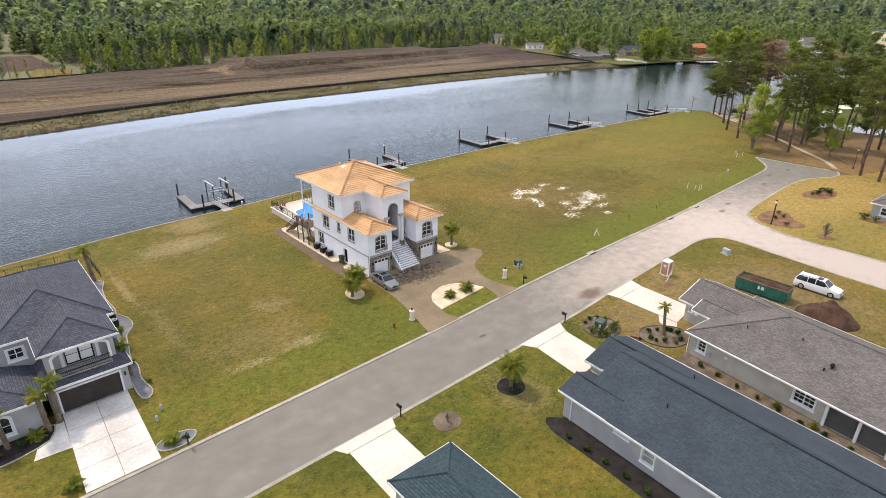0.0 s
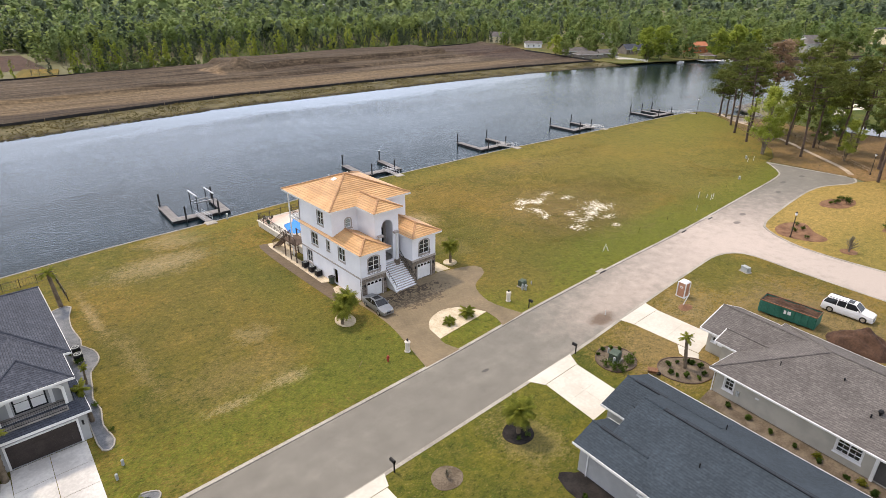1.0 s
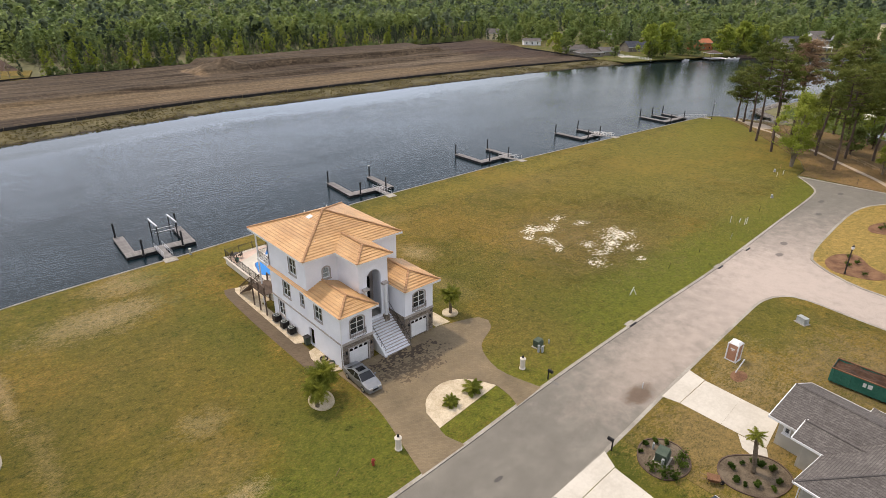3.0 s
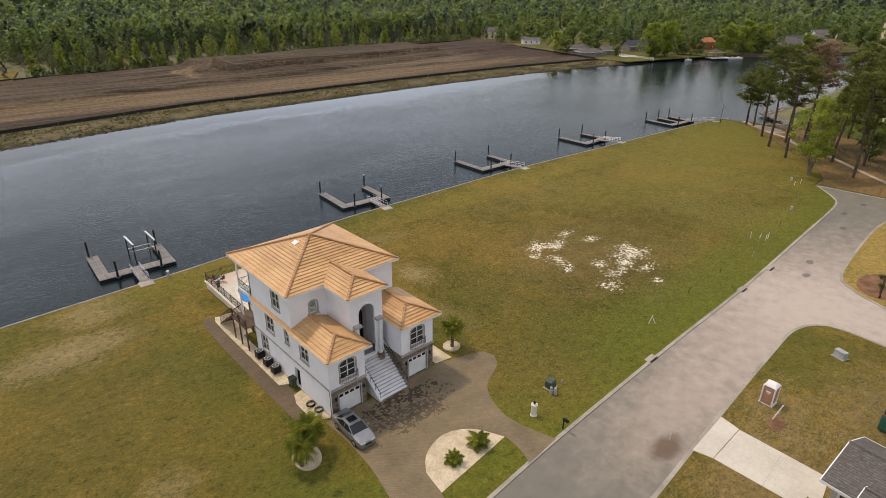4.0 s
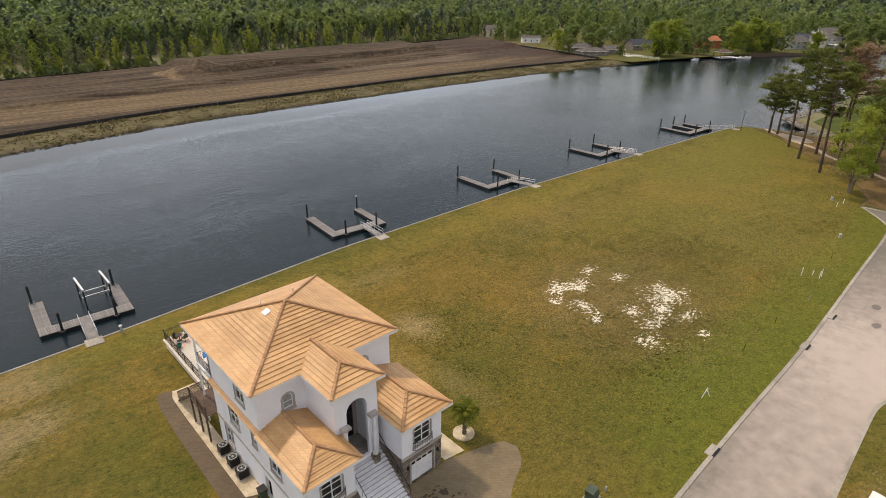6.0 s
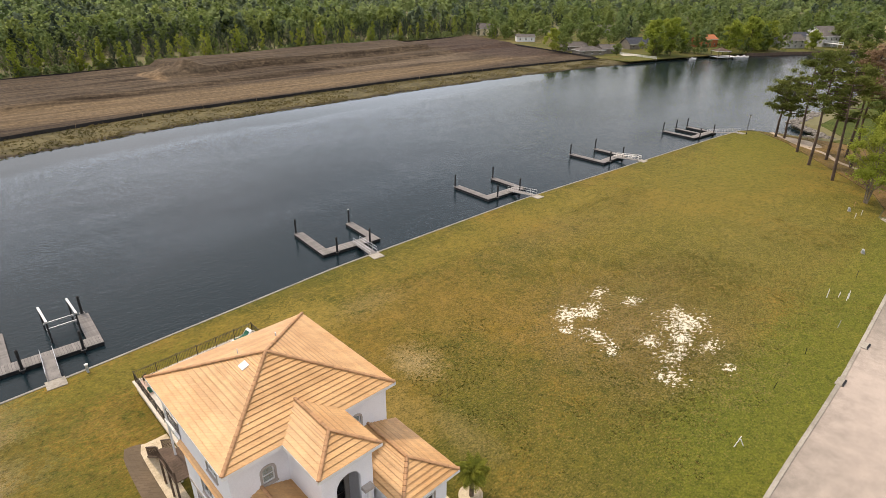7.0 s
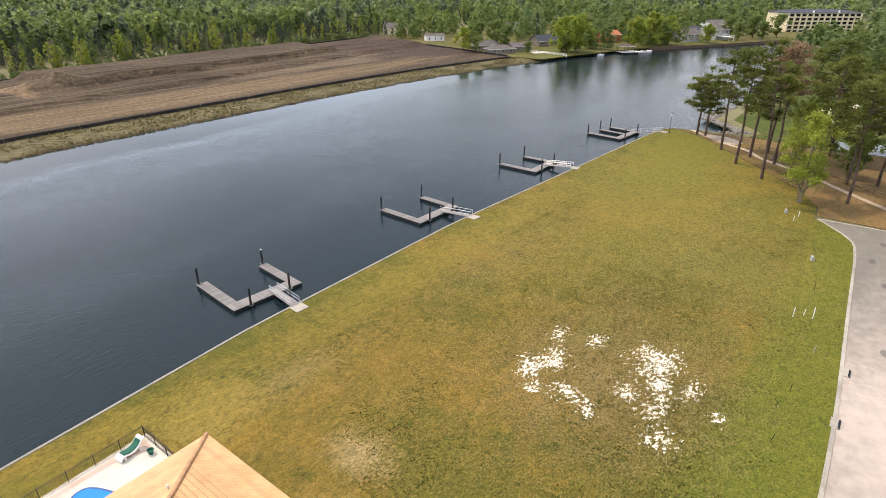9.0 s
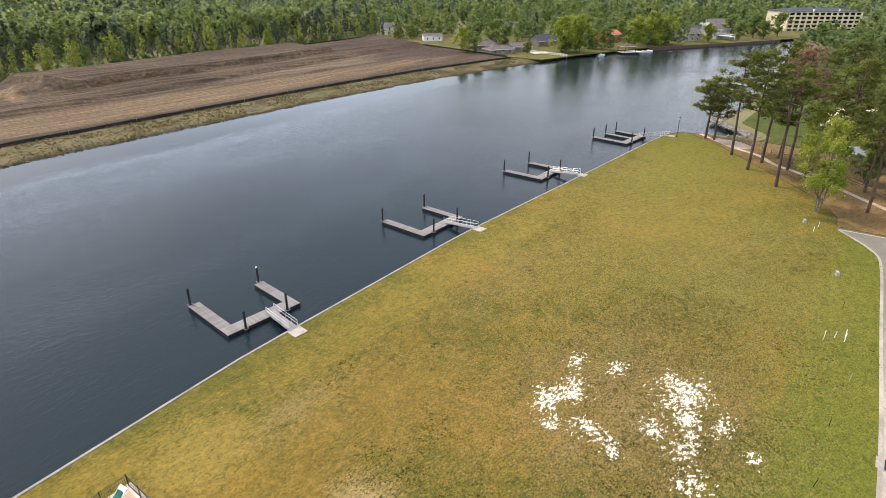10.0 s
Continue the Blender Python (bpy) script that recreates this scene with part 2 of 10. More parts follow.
M_LAWN = lawn_mat("lawn_turf", [
    (98, 64, 28, 14, (0.112, 0.098, 0.026), 0.55, 0.44),
    (98, 48.2, 62, 4.6, LUSH, 0.8, 0.36), (66, 54, 8, 7, (0.10, 0.115, 0.017), 0.6, 0.42), (82, 52, 12, 5, (0.105, 0.12, 0.017), 0.6, 0.42), (96, 70, 4.5, 2.5, LUSH, 0.6, 0.44), (185, 84, 22, 9, (0.125, 0.14, 0.018), 0.8, 0.38), (60.8, 66.5, 2.2, 6, (0.27, 0.20, 0.085), 0.75, 0.45), (60, 53, 6, 6, (0.16, 0.12, 0.03), 0.7, 0.4),
    (89, 66, 13, 13, (0.20, 0.14, 0.062), 0.65, 0.44), (74, 88, 9, 10, (0.20, 0.128, 0.028), 0.4, 0.46), (66, 62, 9, 14, (0.098, 0.092, 0.017), 0.6, 0.44), (88, 65, 8, 9, (0.60, 0.50, 0.36), 0.9, 0.565), (104, 70, 16, 10, (0.22, 0.155, 0.07), 0.6, 0.50),
    (85.2, 72.3, 2.3, 1.9, SAND, 1.0, 0.488), (87.4, 70.8, 2.6, 1.8, SAND, 1.0, 0.488), (86.3, 71.5, 2.3, 1.7, SAND, 1.0, 0.490), (94.3, 61.8, 3.0, 3.2, SAND, 1.0, 0.490), (92.4, 61.6, 2.6, 2.5, SAND, 1.0, 0.492), (90.4, 60.2, 2.8, 1.9, SAND, 1.0, 0.495),
    (86.9, 62.3, 1.9, 1.9, SAND, 1.0, 0.504), (88.4, 59.4, 2.4, 1.4, SAND, 1.0, 0.496), (86.0, 59.6, 2.0, 2.0, SAND, 1.0, 0.505), (92.4, 72.7, 2.2, 1.1, SAND, 1.0, 0.500), (93.6, 68.6, 1.7, 1.1, SAND, 1.0, 0.498), (82.0, 64.4, 1.2, 0.9, SAND, 1.0, 0.480),
    (83.2, 67.4, 1.5, 2.6, SAND, 1.0, 0.512), (82.0, 70.4, 1.7, 1.4, SAND, 1.0, 0.516), (82.8, 57.6, 2.2, 2.2, SAND, 1.0, 0.508), (91.2, 57.4, 2.6, 1.2, SAND, 1.0, 0.514), (88.5, 54.2, 1.4, 0.9, SAND, 1.0, 0.518),
    (64.8, 78, 2.6, 3.4, (0.37, 0.28, 0.145), 0.8, 0.44), (58.5, 73, 2.5, 4, STRAW, 0.8, 0.42), (60, 93, 5, 4, (0.25, 0.185, 0.045), 0.8, 0.40), (45, 97.5, 16, 2.2, (0.22, 0.155, 0.03), 0.7, 0.40), (100, 96, 40, 4, (0.20, 0.155, 0.03), 0.6, 0.42),
    (69, 91, 7, 3.5, (0.24, 0.19, 0.08), 0.75, 0.47), (112, 88, 30, 8, WORN, 0.55, 0.48), (128, 66, 20, 8, WORN, 0.5, 0.50),
    (24, 88, 8, 3.8, (0.31, 0.24, 0.135), 0.85, 0.44), (29, 96, 5, 4, (0.28, 0.21, 0.11), 0.8, 0.44), (25, 52.0, 4.5, 1.6, (0.34, 0.27, 0.15), 0.85, 0.48), (19, 51.5, 4, 1.3, (0.34, 0.27, 0.15), 0.8, 0.49),
    (26, 62, 3.5, 2.5, (0.32, 0.25, 0.14), 0.8, 0.47), (22, 56, 8, 4, (0.21, 0.155, 0.065), 0.6, 0.45), (12.9, 78, 1.0, 9, (0.34, 0.25, 0.14), 0.85, 0.47), (14.2, 66, 1.4, 9, (0.25, 0.19, 0.09), 0.7, 0.47),
    (33, 62, 3.6, 26, (0.095, 0.105, 0.017), 0.6, 0.40), (34, 50, 4, 7, (0.10, 0.11, 0.017), 0.6, 0.40), (40, 96.5, 9, 2.5, (0.10, 0.112, 0.016), 0.5, 0.40), (190, 88, 18, 8, (0.14, 0.135, 0.015), 0.7, 0.4),
    (22, 72, 10, 16, (0.135, 0.103, 0.026), 0.55, 0.42), (112, 84, 36, 12, (0.205, 0.128, 0.026), 0.4, 0.47), (150, 78, 44, 20, (0.20, 0.165, 0.034), 0.6, 0.42), (124, 60, 24, 10, (0.175, 0.150, 0.034), 0.5, 0.42), (74, 84, 15, 12, (0.205, 0.130, 0.030), 0.5, 0.45)], dry=0.02, coarse=(97, 66, 34, 15))
M_LAWN_S = lawn_mat("front_lawn_turf", [(37, 30, 2.2, 3.0, (0.22, 0.17, 0.07), 0.6, 0.4), (55, 30, 3, 6, STRAW, 0.7, 0.42)], dry=0.0, clumps=0.25, green=(0.100, 0.100, 0.014), olive=(0.130, 0.108, 0.018), straw=(0.19, 0.14, 0.042))
M_LAWN_DRY = lawn_mat("dormant_turf", [(80, 20, 9, 12, (0.20, 0.145, 0.075), 0.75, 0.44), (62, 29, 8, 5, (0.23, 0.16, 0.07), 0.8, 0.40), (84, 34, 9, 3, (0.11, 0.105, 0.018), 0.6, 0.42), (72, 32, 6, 5, (0.24, 0.18, 0.09), 0.6, 0.46)], dry=0.04)
M_LAWN_E = lawn_mat("straw_turf", [(126, 32, 24, 8, (0.38, 0.255, 0.085), 0.7, 0.38), (112, 20, 14, 10, (0.20, 0.165, 0.04), 0.6, 0.42)], dry=0.04, green=(0.165, 0.14, 0.028), olive=(0.27, 0.185, 0.052), straw=(0.36, 0.24, 0.085))
M_GOLF = lawn_mat("fairway_turf", [], dry=-0.06, green=(0.062, 0.085, 0.014), olive=(0.09, 0.10, 0.022))
M_GROUND = surface("forest_floor", (0.10, 0.10, 0.042), (0.165, 0.15, 0.07), 0.95, 0.03, 0.6, 0.4, 0.3, world_space=True)
M_STRAWBED = lawn_mat("pine_straw", [(178, 40, 22, 16, (0.235, 0.145, 0.072), 0.85, 0.35), (163, 32, 9, 6, (0.27, 0.16, 0.075), 0.85, 0.38), (205, 20, 24, 40, (0.22, 0.14, 0.072), 0.85, 0.35), (188, 64, 10, 6, (0.18, 0.125, 0.06), 0.75, 0.40), (184, 52, 9, 8, (0.18, 0.12, 0.06), 0.8, 0.38)], dry=0.02)


def road_mat():
    m, nt, b = mat_base("worn_asphalt", 0.85, 0, 0.3)
    pos = n_pos(nt)
    big = n_noise(nt, n_scale(nt, pos, (0.35, 1.6, 1)), 0.16, 4, 0.6)
    mid = n_noise(nt, pos, 0.5, 5, 0.6)
    fine = n_noise(nt, pos, 14, 4, 0.7)
    f = n_math(nt, 'ADD', n_math(nt, 'MULTIPLY', big, 0.5), n_math(nt, 'MULTIPLY', mid, 0.5))
    c = n_ramp(nt, f, [(0.34, (0.163, 0.150, 0.125)), (0.52, (0.195, 0.180, 0.150)), (0.68, (0.243, 0.224, 0.186))])
    wob = n_math(nt, 'MULTIPLY', n_math(nt, 'SUBTRACT', n_noise(nt, pos, 0.6, 5, 0.65), 0.5), 1.8)
    # sand washed over the paving, a dark wet stain, pale tyre-worn stretch
    c = n_mix(nt, n_math(nt, 'MULTIPLY', n_blob(nt, pos, wob, 66, 39.5, 9, 3.2, 0.9), 0.55), c, (0.40, 0.33, 0.27))
    c = n_mix(nt, n_math(nt, 'MULTIPLY', n_blob(nt, pos, wob, 94, 38, 24, 9, 1.0), 0.85), c, (0.50, 0.415, 0.355))
    c = n_mix(nt, n_math(nt, 'MULTIPLY', n_blob(nt, pos, wob, 98, 8, 9, 40, 0.6), 0.85), c, (0.50, 0.42, 0.36))
    c = n_mix(nt, n_math(nt, 'MULTIPLY', n_blob(nt, pos, wob, 60.0, 37.6, 2.0, 1.0), 0.8), c, (0.13, 0.085, 0.055))
    c = n_mix(nt, n_math(nt, 'MULTIPLY', n_blob(nt, pos, wob, 41.5, 39.5, 0.5, 0.2, 0.2), 0.8), c, (0.08, 0.075, 0.07))
    for cx, cy in ((106, 41), (111, 42.2), (130, 43), (138, 45), (146, 44)):
        c = n_mix(nt, n_math(nt, 'MULTIPLY', n_blob(nt, pos, wob, cx, cy, 0.9, 0.45, 0.25), 0.7), c, (0.10, 0.09, 0.085))
    tone = n_ramp(nt, fine, [(0.3, (0.82, 0.82, 0.82)), (0.7, (1.14, 1.14, 1.14))])
    nt.links.new(n_mix(nt, 1.0, c, tone, 'MULTIPLY'), b.inputs["Base Color"])
    n_bump(nt, b, fine, 0.3, 0.02)
    return m


M_ROAD = road_mat()
M_KERB = surface("kerb_concrete", (0.26, 0.235, 0.195), (0.42, 0.385, 0.325), 0.85, 0.25, 4.0, 0.2, 0.02, world_space=True)
M_CONC = surface("pale_concrete", (0.46, 0.435, 0.40), (0.66, 0.63, 0.58), 0.8, 0.3, 3.0, 0.15, 0.01, world_space=True, vary=0.05)
M_CONC_NEW = surface("new_concrete", (0.53, 0.485, 0.405), (0.64, 0.595, 0.51), 0.8, 0.3, 3.0, 0.1, 0.01, world_space=True)


def paver_mat(name, c1, c2, dark_patches):
    m, nt, b = mat_base(name, 0.85, 0, 0.3)
    pos = n_pos(nt)
    br = nt.nodes.new("ShaderNodeTexBrick")
    br.inputs["Scale"].default_value = 1.0
    br.inputs["Brick Width"].default_value = 0.34
    br.inputs["Row Height"].default_value = 0.17
    br.inputs["Mortar Size"].default_value = 0.012
    br.inputs["Color1"].default_value = (*c1, 1)
    br.inputs["Color2"].default_value = (*c2, 1)
    br.inputs["Mortar"].default_value = (0.15, 0.115, 0.08, 1)
    nt.links.new(n_turn(nt, pos, 45), br.inputs["Vector"])
    c = br.outputs["Color"]
    big = n_noise(nt, pos, 0.3, 4)
    c = n_mix(nt, 1.0, c, n_ramp(nt, big, [(0.3, (0.8, 0.8, 0.8)), (0.7, (1.15, 1.12, 1.1))]), 'MULTIPLY')
    # single darker pavers, thinning out away from the steps
    vor = nt.nodes.new("ShaderNodeTexVoronoi")
    vor.distance = 'CHEBYCHEV'
    vor.inputs["Scale"].default_value = 3.4
    nt.links.new(n_turn(nt, pos, 45, (1, 1.5, 0)), vor.inputs["Vector"])
    sep = nt.nodes.new("ShaderNodeSeparateColor")
    nt.links.new(vor.outputs["Color"], sep.inputs[0])
    wob = n_math(nt, 'MULTIPLY', n_math(nt, 'SUBTRACT', n_noise(nt, pos, 0.5, 4), 0.5), 2.0)
    for cx, cy, rx, ry, amt in dark_patches:
        k = n_blob(nt, pos, wob, cx, cy, rx, ry, 0.5)
        k = n_math(nt, 'MULTIPLY', n_step(nt, n_math(nt, 'SUBTRACT', k, n_math(nt, 'MULTIPLY', sep.outputs[0], 1.0)), 0.30, 0.36), amt)
        c = n_mix(nt, k, c, (0.045, 0.032, 0.024))
    nt.links.new(c, b.inputs["Base Color"])
    n_bump(nt, b, br.outputs["Fac"], -0.25, 0.01)
    return m


M_PAVER = paver_mat("tan_pavers", (0.195, 0.150, 0.088), (0.232, 0.182, 0.110), [(46.5, 58.2, 4.2, 1.3, 0.85), (46, 56, 4.5, 2.0, 0.6)])
M_PAVER_DARK = paver_mat("brown_path_pavers", (0.120, 0.088, 0.056), (0.150, 0.112, 0.072), [])
M_GRAVEL = surface("cream_gravel", (0.44, 0.35, 0.23), (0.68, 0.58, 0.42), 0.9, 0.8, 7, 0.5, 0.04, world_space=True)
M_MULCH = surface("dark_mulch", (0.008, 0.006, 0.005), (0.026, 0.021, 0.018), 0.95, 0.8, 6, 0.7, 0.06, world_space=True)
M_MULCH_BROWN = surface("brown_mulch", (0.13, 0.062, 0.032), (0.25, 0.135, 0.07), 0.95, 0.8, 6, 0.6, 0.06, world_space=True)
M_MULCH_GREY = surface("faded_mulch", (0.085, 0.062, 0.040), (0.185, 0.145, 0.10), 0.95, 0.8, 6, 0.6, 0.06, world_space=True)
M_SLATE = surface("grey_stone_chips", (0.10, 0.105, 0.11), (0.20, 0.205, 0.21), 0.9, 0.8, 7, 0.5, 0.04, world_space=True)
M_SANDPATH = surface("sandy_path", (0.36, 0.28, 0.20), (0.54, 0.44, 0.33), 0.95, 0.3, 4, 0.3, 0.03, world_space=True)
M_BUNKER = surface("white_sand", (0.68, 0.60, 0.44), (0.80, 0.74, 0.58), 0.95, 0.2, 3, 0.2, 0.03, world_space=True)


def earth_mat():
    m, nt, b = mat_base("graded_earth", 0.95, 0, 0.15)
    pos = n_pos(nt)
    streak = n_noise(nt, n_turn(nt, pos, -3, (0.10, 0.9, 1)), 0.22, 8, 0.74, 0.5)
    big = n_noise(nt, pos, 0.02, 4, 0.6)
    fine = n_noise(nt, pos, 0.7, 5, 0.7)
    ruts = n_noise(nt, n_turn(nt, pos, -4, (0.035, 1.0, 1)), 0.75, 5, 0.65, 0.3)
    f = n_math(nt, 'ADD', n_math(nt, 'ADD', n_math(nt, 'MULTIPLY', streak, 0.42), n_math(nt, 'MULTIPLY', ruts, 0.30)), n_math(nt, 'MULTIPLY', big, 0.28))
    c = n_ramp(nt, f, [(0.37, (0.035, 0.025, 0.018)), (0.45, (0.064, 0.047, 0.032)), (0.53, (0.092, 0.070, 0.048)), (0.60, (0.121, 0.093, 0.065)), (0.67, (0.211, 0.166, 0.119))])
    wob = n_math(nt, 'MULTIPLY', n_math(nt, 'SUBTRACT', n_noise(nt, n_scale(nt, pos, (0.3, 1, 1)), 0.06, 5, 0.6), 0.5), 2.2)
    c = n_mix(nt, n_math(nt, 'MULTIPLY', n_blob(nt, pos, n_math(nt, 'MULTIPLY', wob, 0.35), 110, 241, 170, 13, 0.22), 0.70), c, (0.187, 0.137, 0.081))
    c = n_mix(nt, n_math(nt, 'MULTIPLY', n_blob(nt, pos, n_math(nt, 'MULTIPLY', wob, 0.4), 80, 222, 230, 6, 0.3), 0.65), c, (0.048, 0.035, 0.024))
    c = n_mix(nt, n_math(nt, 'MULTIPLY', n_blob(nt, pos, wob, 109, 285, 4, 12, 0.3), 0.7), c, (0.265, 0.186, 0.111))
    c = n_mix(nt, n_math(nt, 'MULTIPLY', n_blob(nt, pos, wob, 118, 285, 14, 9, 0.3), 0.55), c, (0.156, 0.121, 0.085))
    c = n_mix(nt, n_math(nt, 'MULTIPLY', n_blob(nt, pos, wob, 225, 262, 45, 7, 0.3), 0.55), c, (0.187, 0.146, 0.102))
    c = n_mix(nt, n_math(nt, 'MULTIPLY', n_blob(nt, pos, wob, 300, 285, 32, 45), 0.75), c, (0.066, 0.045, 0.037))
    tone = n_ramp(nt, n_math(nt, 'ADD', n_math(nt, 'MULTIPLY', fine, 0.5), n_math(nt, 'MULTIPLY', ruts, 0.5)), [(0.36, (0.44, 0.42, 0.40)), (0.5, (0.86, 0.83, 0.79)), (0.64, (1.5, 1.42, 1.32))])
    nt.links.new(n_mix(nt, 1.0, c, tone, 'MULTIPLY'), b.inputs["Base Color"])
    n_bump(nt, b, fine, 0.5, 0.4)
    return m


M_EARTH = earth_mat()
M_BANK = surface("rough_bank_grass", (0.070, 0.060, 0.026), (0.150, 0.125, 0.055), 0.95, 0.16, 0.7, 0.6, 0.25, world_space=True)
_nt = M_BANK.node_tree
_sep = _nt.nodes.new("ShaderNodeSeparateXYZ")
_nt.links.new(n_pos(_nt), _sep.inputs[0])
_b = _nt.nodes["Principled BSDF"]
_old = _b.inputs["Base Color"].links[0].from_socket
# bank turns dark brown unevenly towards the waterline
_low_edge = n_math(_nt, 'ADD', _sep.outputs[2], n_math(_nt, 'MULTIPLY', n_noise(_nt, n_pos(_nt), 0.5, 4), 0.8))
_nt.links.new(n_mix(_nt, n_step(_nt, _low_edge, -0.5, -0.9), _old, (0.030, 0.021, 0.013)), _b.inputs["Base Color"])
M_DIRT = surface("dug_soil", (0.036, 0.018, 0.010), (0.092, 0.048, 0.028), 0.95, 0.6, 4, 0.6, 0.06)


def water_mat(name, base, rough=0.08, chop=0.62, spec=0.34, still_bank=False):
    m, nt, b = mat_base(name, rough, 0, spec)
    b.inputs["Base Color"].default_value = (*base, 1)
    b.inputs["IOR"].default_value = 1.33
    pos = n_pos(nt)
    w1 = n_noise(nt, n_turn(nt, pos, 25, (0.6, 1.4, 1)), 1.1, 3, 0.55, 0.4)
    w2 = n_noise(nt, n_turn(nt, pos, -15, (1, 1.6, 1)), 0.32, 3, 0.5)
    calm = n_noise(nt, pos, 0.025, 3)
    w0 = n_noise(nt, n_turn(nt, pos, 10, (0.7, 1.5, 1)), 3.6, 3, 0.6)
    h = n_math(nt, 'ADD', n_math(nt, 'ADD', n_math(nt, 'MULTIPLY', w1, 0.55), n_math(nt, 'MULTIPLY', w0, 0.42)), n_math(nt, 'MULTIPLY', w2, 0.22))
    h = n_math(nt, 'MULTIPLY', h, n_math(nt, 'ADD', calm, 0.25))
    if still_bank:
        # sheltered, nearly still water under the far bank; wind lanes elsewhere
        sep = nt.nodes.new("ShaderNodeSeparateXYZ")
        nt.links.new(pos, sep.inputs[0])
        bend = n_math(nt, 'MULTIPLY', n_math(nt, 'MAXIMUM', n_math(nt, 'SUBTRACT', 70.0, sep.outputs[0]), 0.0), 0.176)
        off = n_math(nt, 'ADD', n_math(nt, 'ADD', sep.outputs[1], bend), n_math(nt, 'MULTIPLY', n_noise(nt, n_scale(nt, pos, (0.5, 1.5, 1)), 0.03, 4), 26.0))
        lane = n_step(nt, n_noise(nt, n_turn(nt, pos, 12, (0.35, 1.2, 1)), 0.03, 4, 0.6), 0.40, 0.62)
        ease = n_math(nt, 'SUBTRACT', 1.0, n_math(nt, 'MULTIPLY', n_step(nt, off, 196.0, 212.0), 0.93))
        h = n_math(nt, 'MULTIPLY', h, n_math(nt, 'MULTIPLY', ease, n_math(nt, 'ADD', n_math(nt, 'MULTIPLY', lane, 0.35), 0.6)))
    n_bump(nt, b, h, chop, 0.26)
    return m


M_WATER = water_mat("canal_water", (0.009, 0.019, 0.024), chop=0.45, spec=0.25, still_bank=True)
M_POND = water_mat("pond_water", (0.10, 0.11, 0.11), 0.1, 0.1)
M_POOL = water_mat("pool_water", (0.02, 0.23, 0.62), 0.05, 0.15)

M_STUCCO = surface("white_stucco", (0.76, 0.765, 0.80), (0.85, 0.855, 0.885), 0.9, 0.4, 12, 0.15, 0.01)
M_TRIM_TAUPE = surface("taupe_stucco_trim", (0.36, 0.32, 0.29), (0.45, 0.41, 0.37), 0.85, 0.8, 10, 0.1, 0.01)
M_CREAM = surface("cream_stucco", (0.62, 0.55, 0.45), (0.72, 0.66, 0.56), 0.85, 0.8, 10, 0.15, 0.01)
M_WHITE = surface("white_paint", (0.72, 0.72, 0.71), (0.82, 0.82, 0.81), 0.5, 0.8, 6, 0.05, 0.01)
M_IRON = surface("black_iron", (0.012, 0.012, 0.013), (0.03, 0.03, 0.032), 0.5, 2, 12, 0.1, 0.005, metal=0.5)
M_BRONZE = surface("bronze_aluminium", (0.035, 0.028, 0.022), (0.06, 0.05, 0.04), 0.45, 2, 12, 0.1, 0.005, metal=0.4)
M_GLASS = glass_mat("window_glass", (0.22, 0.25, 0.27))
M_BLIND = surface("pale_blind", (0.50, 0.53, 0.47), (0.60, 0.62, 0.56), 0.8, 1, 8, 0.1, 0.01)
M_GLASS_CLEAR = glass_mat("clear_window_glass", (0.85, 0.90, 0.90))
M_DARK = surface("dark_interior", (0.03, 0.03, 0.033), (0.05, 0.05, 0.052), 0.9, 1, 6, 0.0)
M_GREYFLOOR = surface("porch_stone", (0.22, 0.20, 0.18), (0.34, 0.31, 0.28), 0.8, 1, 8, 0.2, 0.01)


def stone_mat():
    m, nt, b = mat_base("ledge_stone", 0.85, 0, 0.3)
    vec = n_scale(nt, n_obj(nt), (1, 1, 2.0))
    v = nt.nodes.new("ShaderNodeTexVoronoi")
    v.inputs["Scale"].default_value = 3.2
    nt.links.new(vec, v.inputs["Vector"])
    e = nt.nodes.new("ShaderNodeTexVoronoi")
    e.feature = 'DISTANCE_TO_EDGE'
    e.inputs["Scale"].default_value = 3.2
    nt.links.new(vec, e.inputs["Vector"])
    sep = nt.nodes.new("ShaderNodeSeparateColor")
    nt.links.new(v.outputs["Color"], sep.inputs[0])
    c = n_ramp(nt, sep.outputs[0], [(0.0, (0.11, 0.085, 0.065)), (0.4, (0.20, 0.16, 0.12)), (0.7, (0.28, 0.23, 0.18)), (1.0, (0.17, 0.15, 0.14))])
    j = n_step(nt, e.outputs["Distance"], 0.0, 0.06)
    c = n_mix(nt, j, (0.10, 0.085, 0.07), c)
    nt.links.new(c, b.inputs["Base Color"])
    n_bump(nt, b, j, 0.6, 0.03)
    return m


M_STONE = stone_mat()


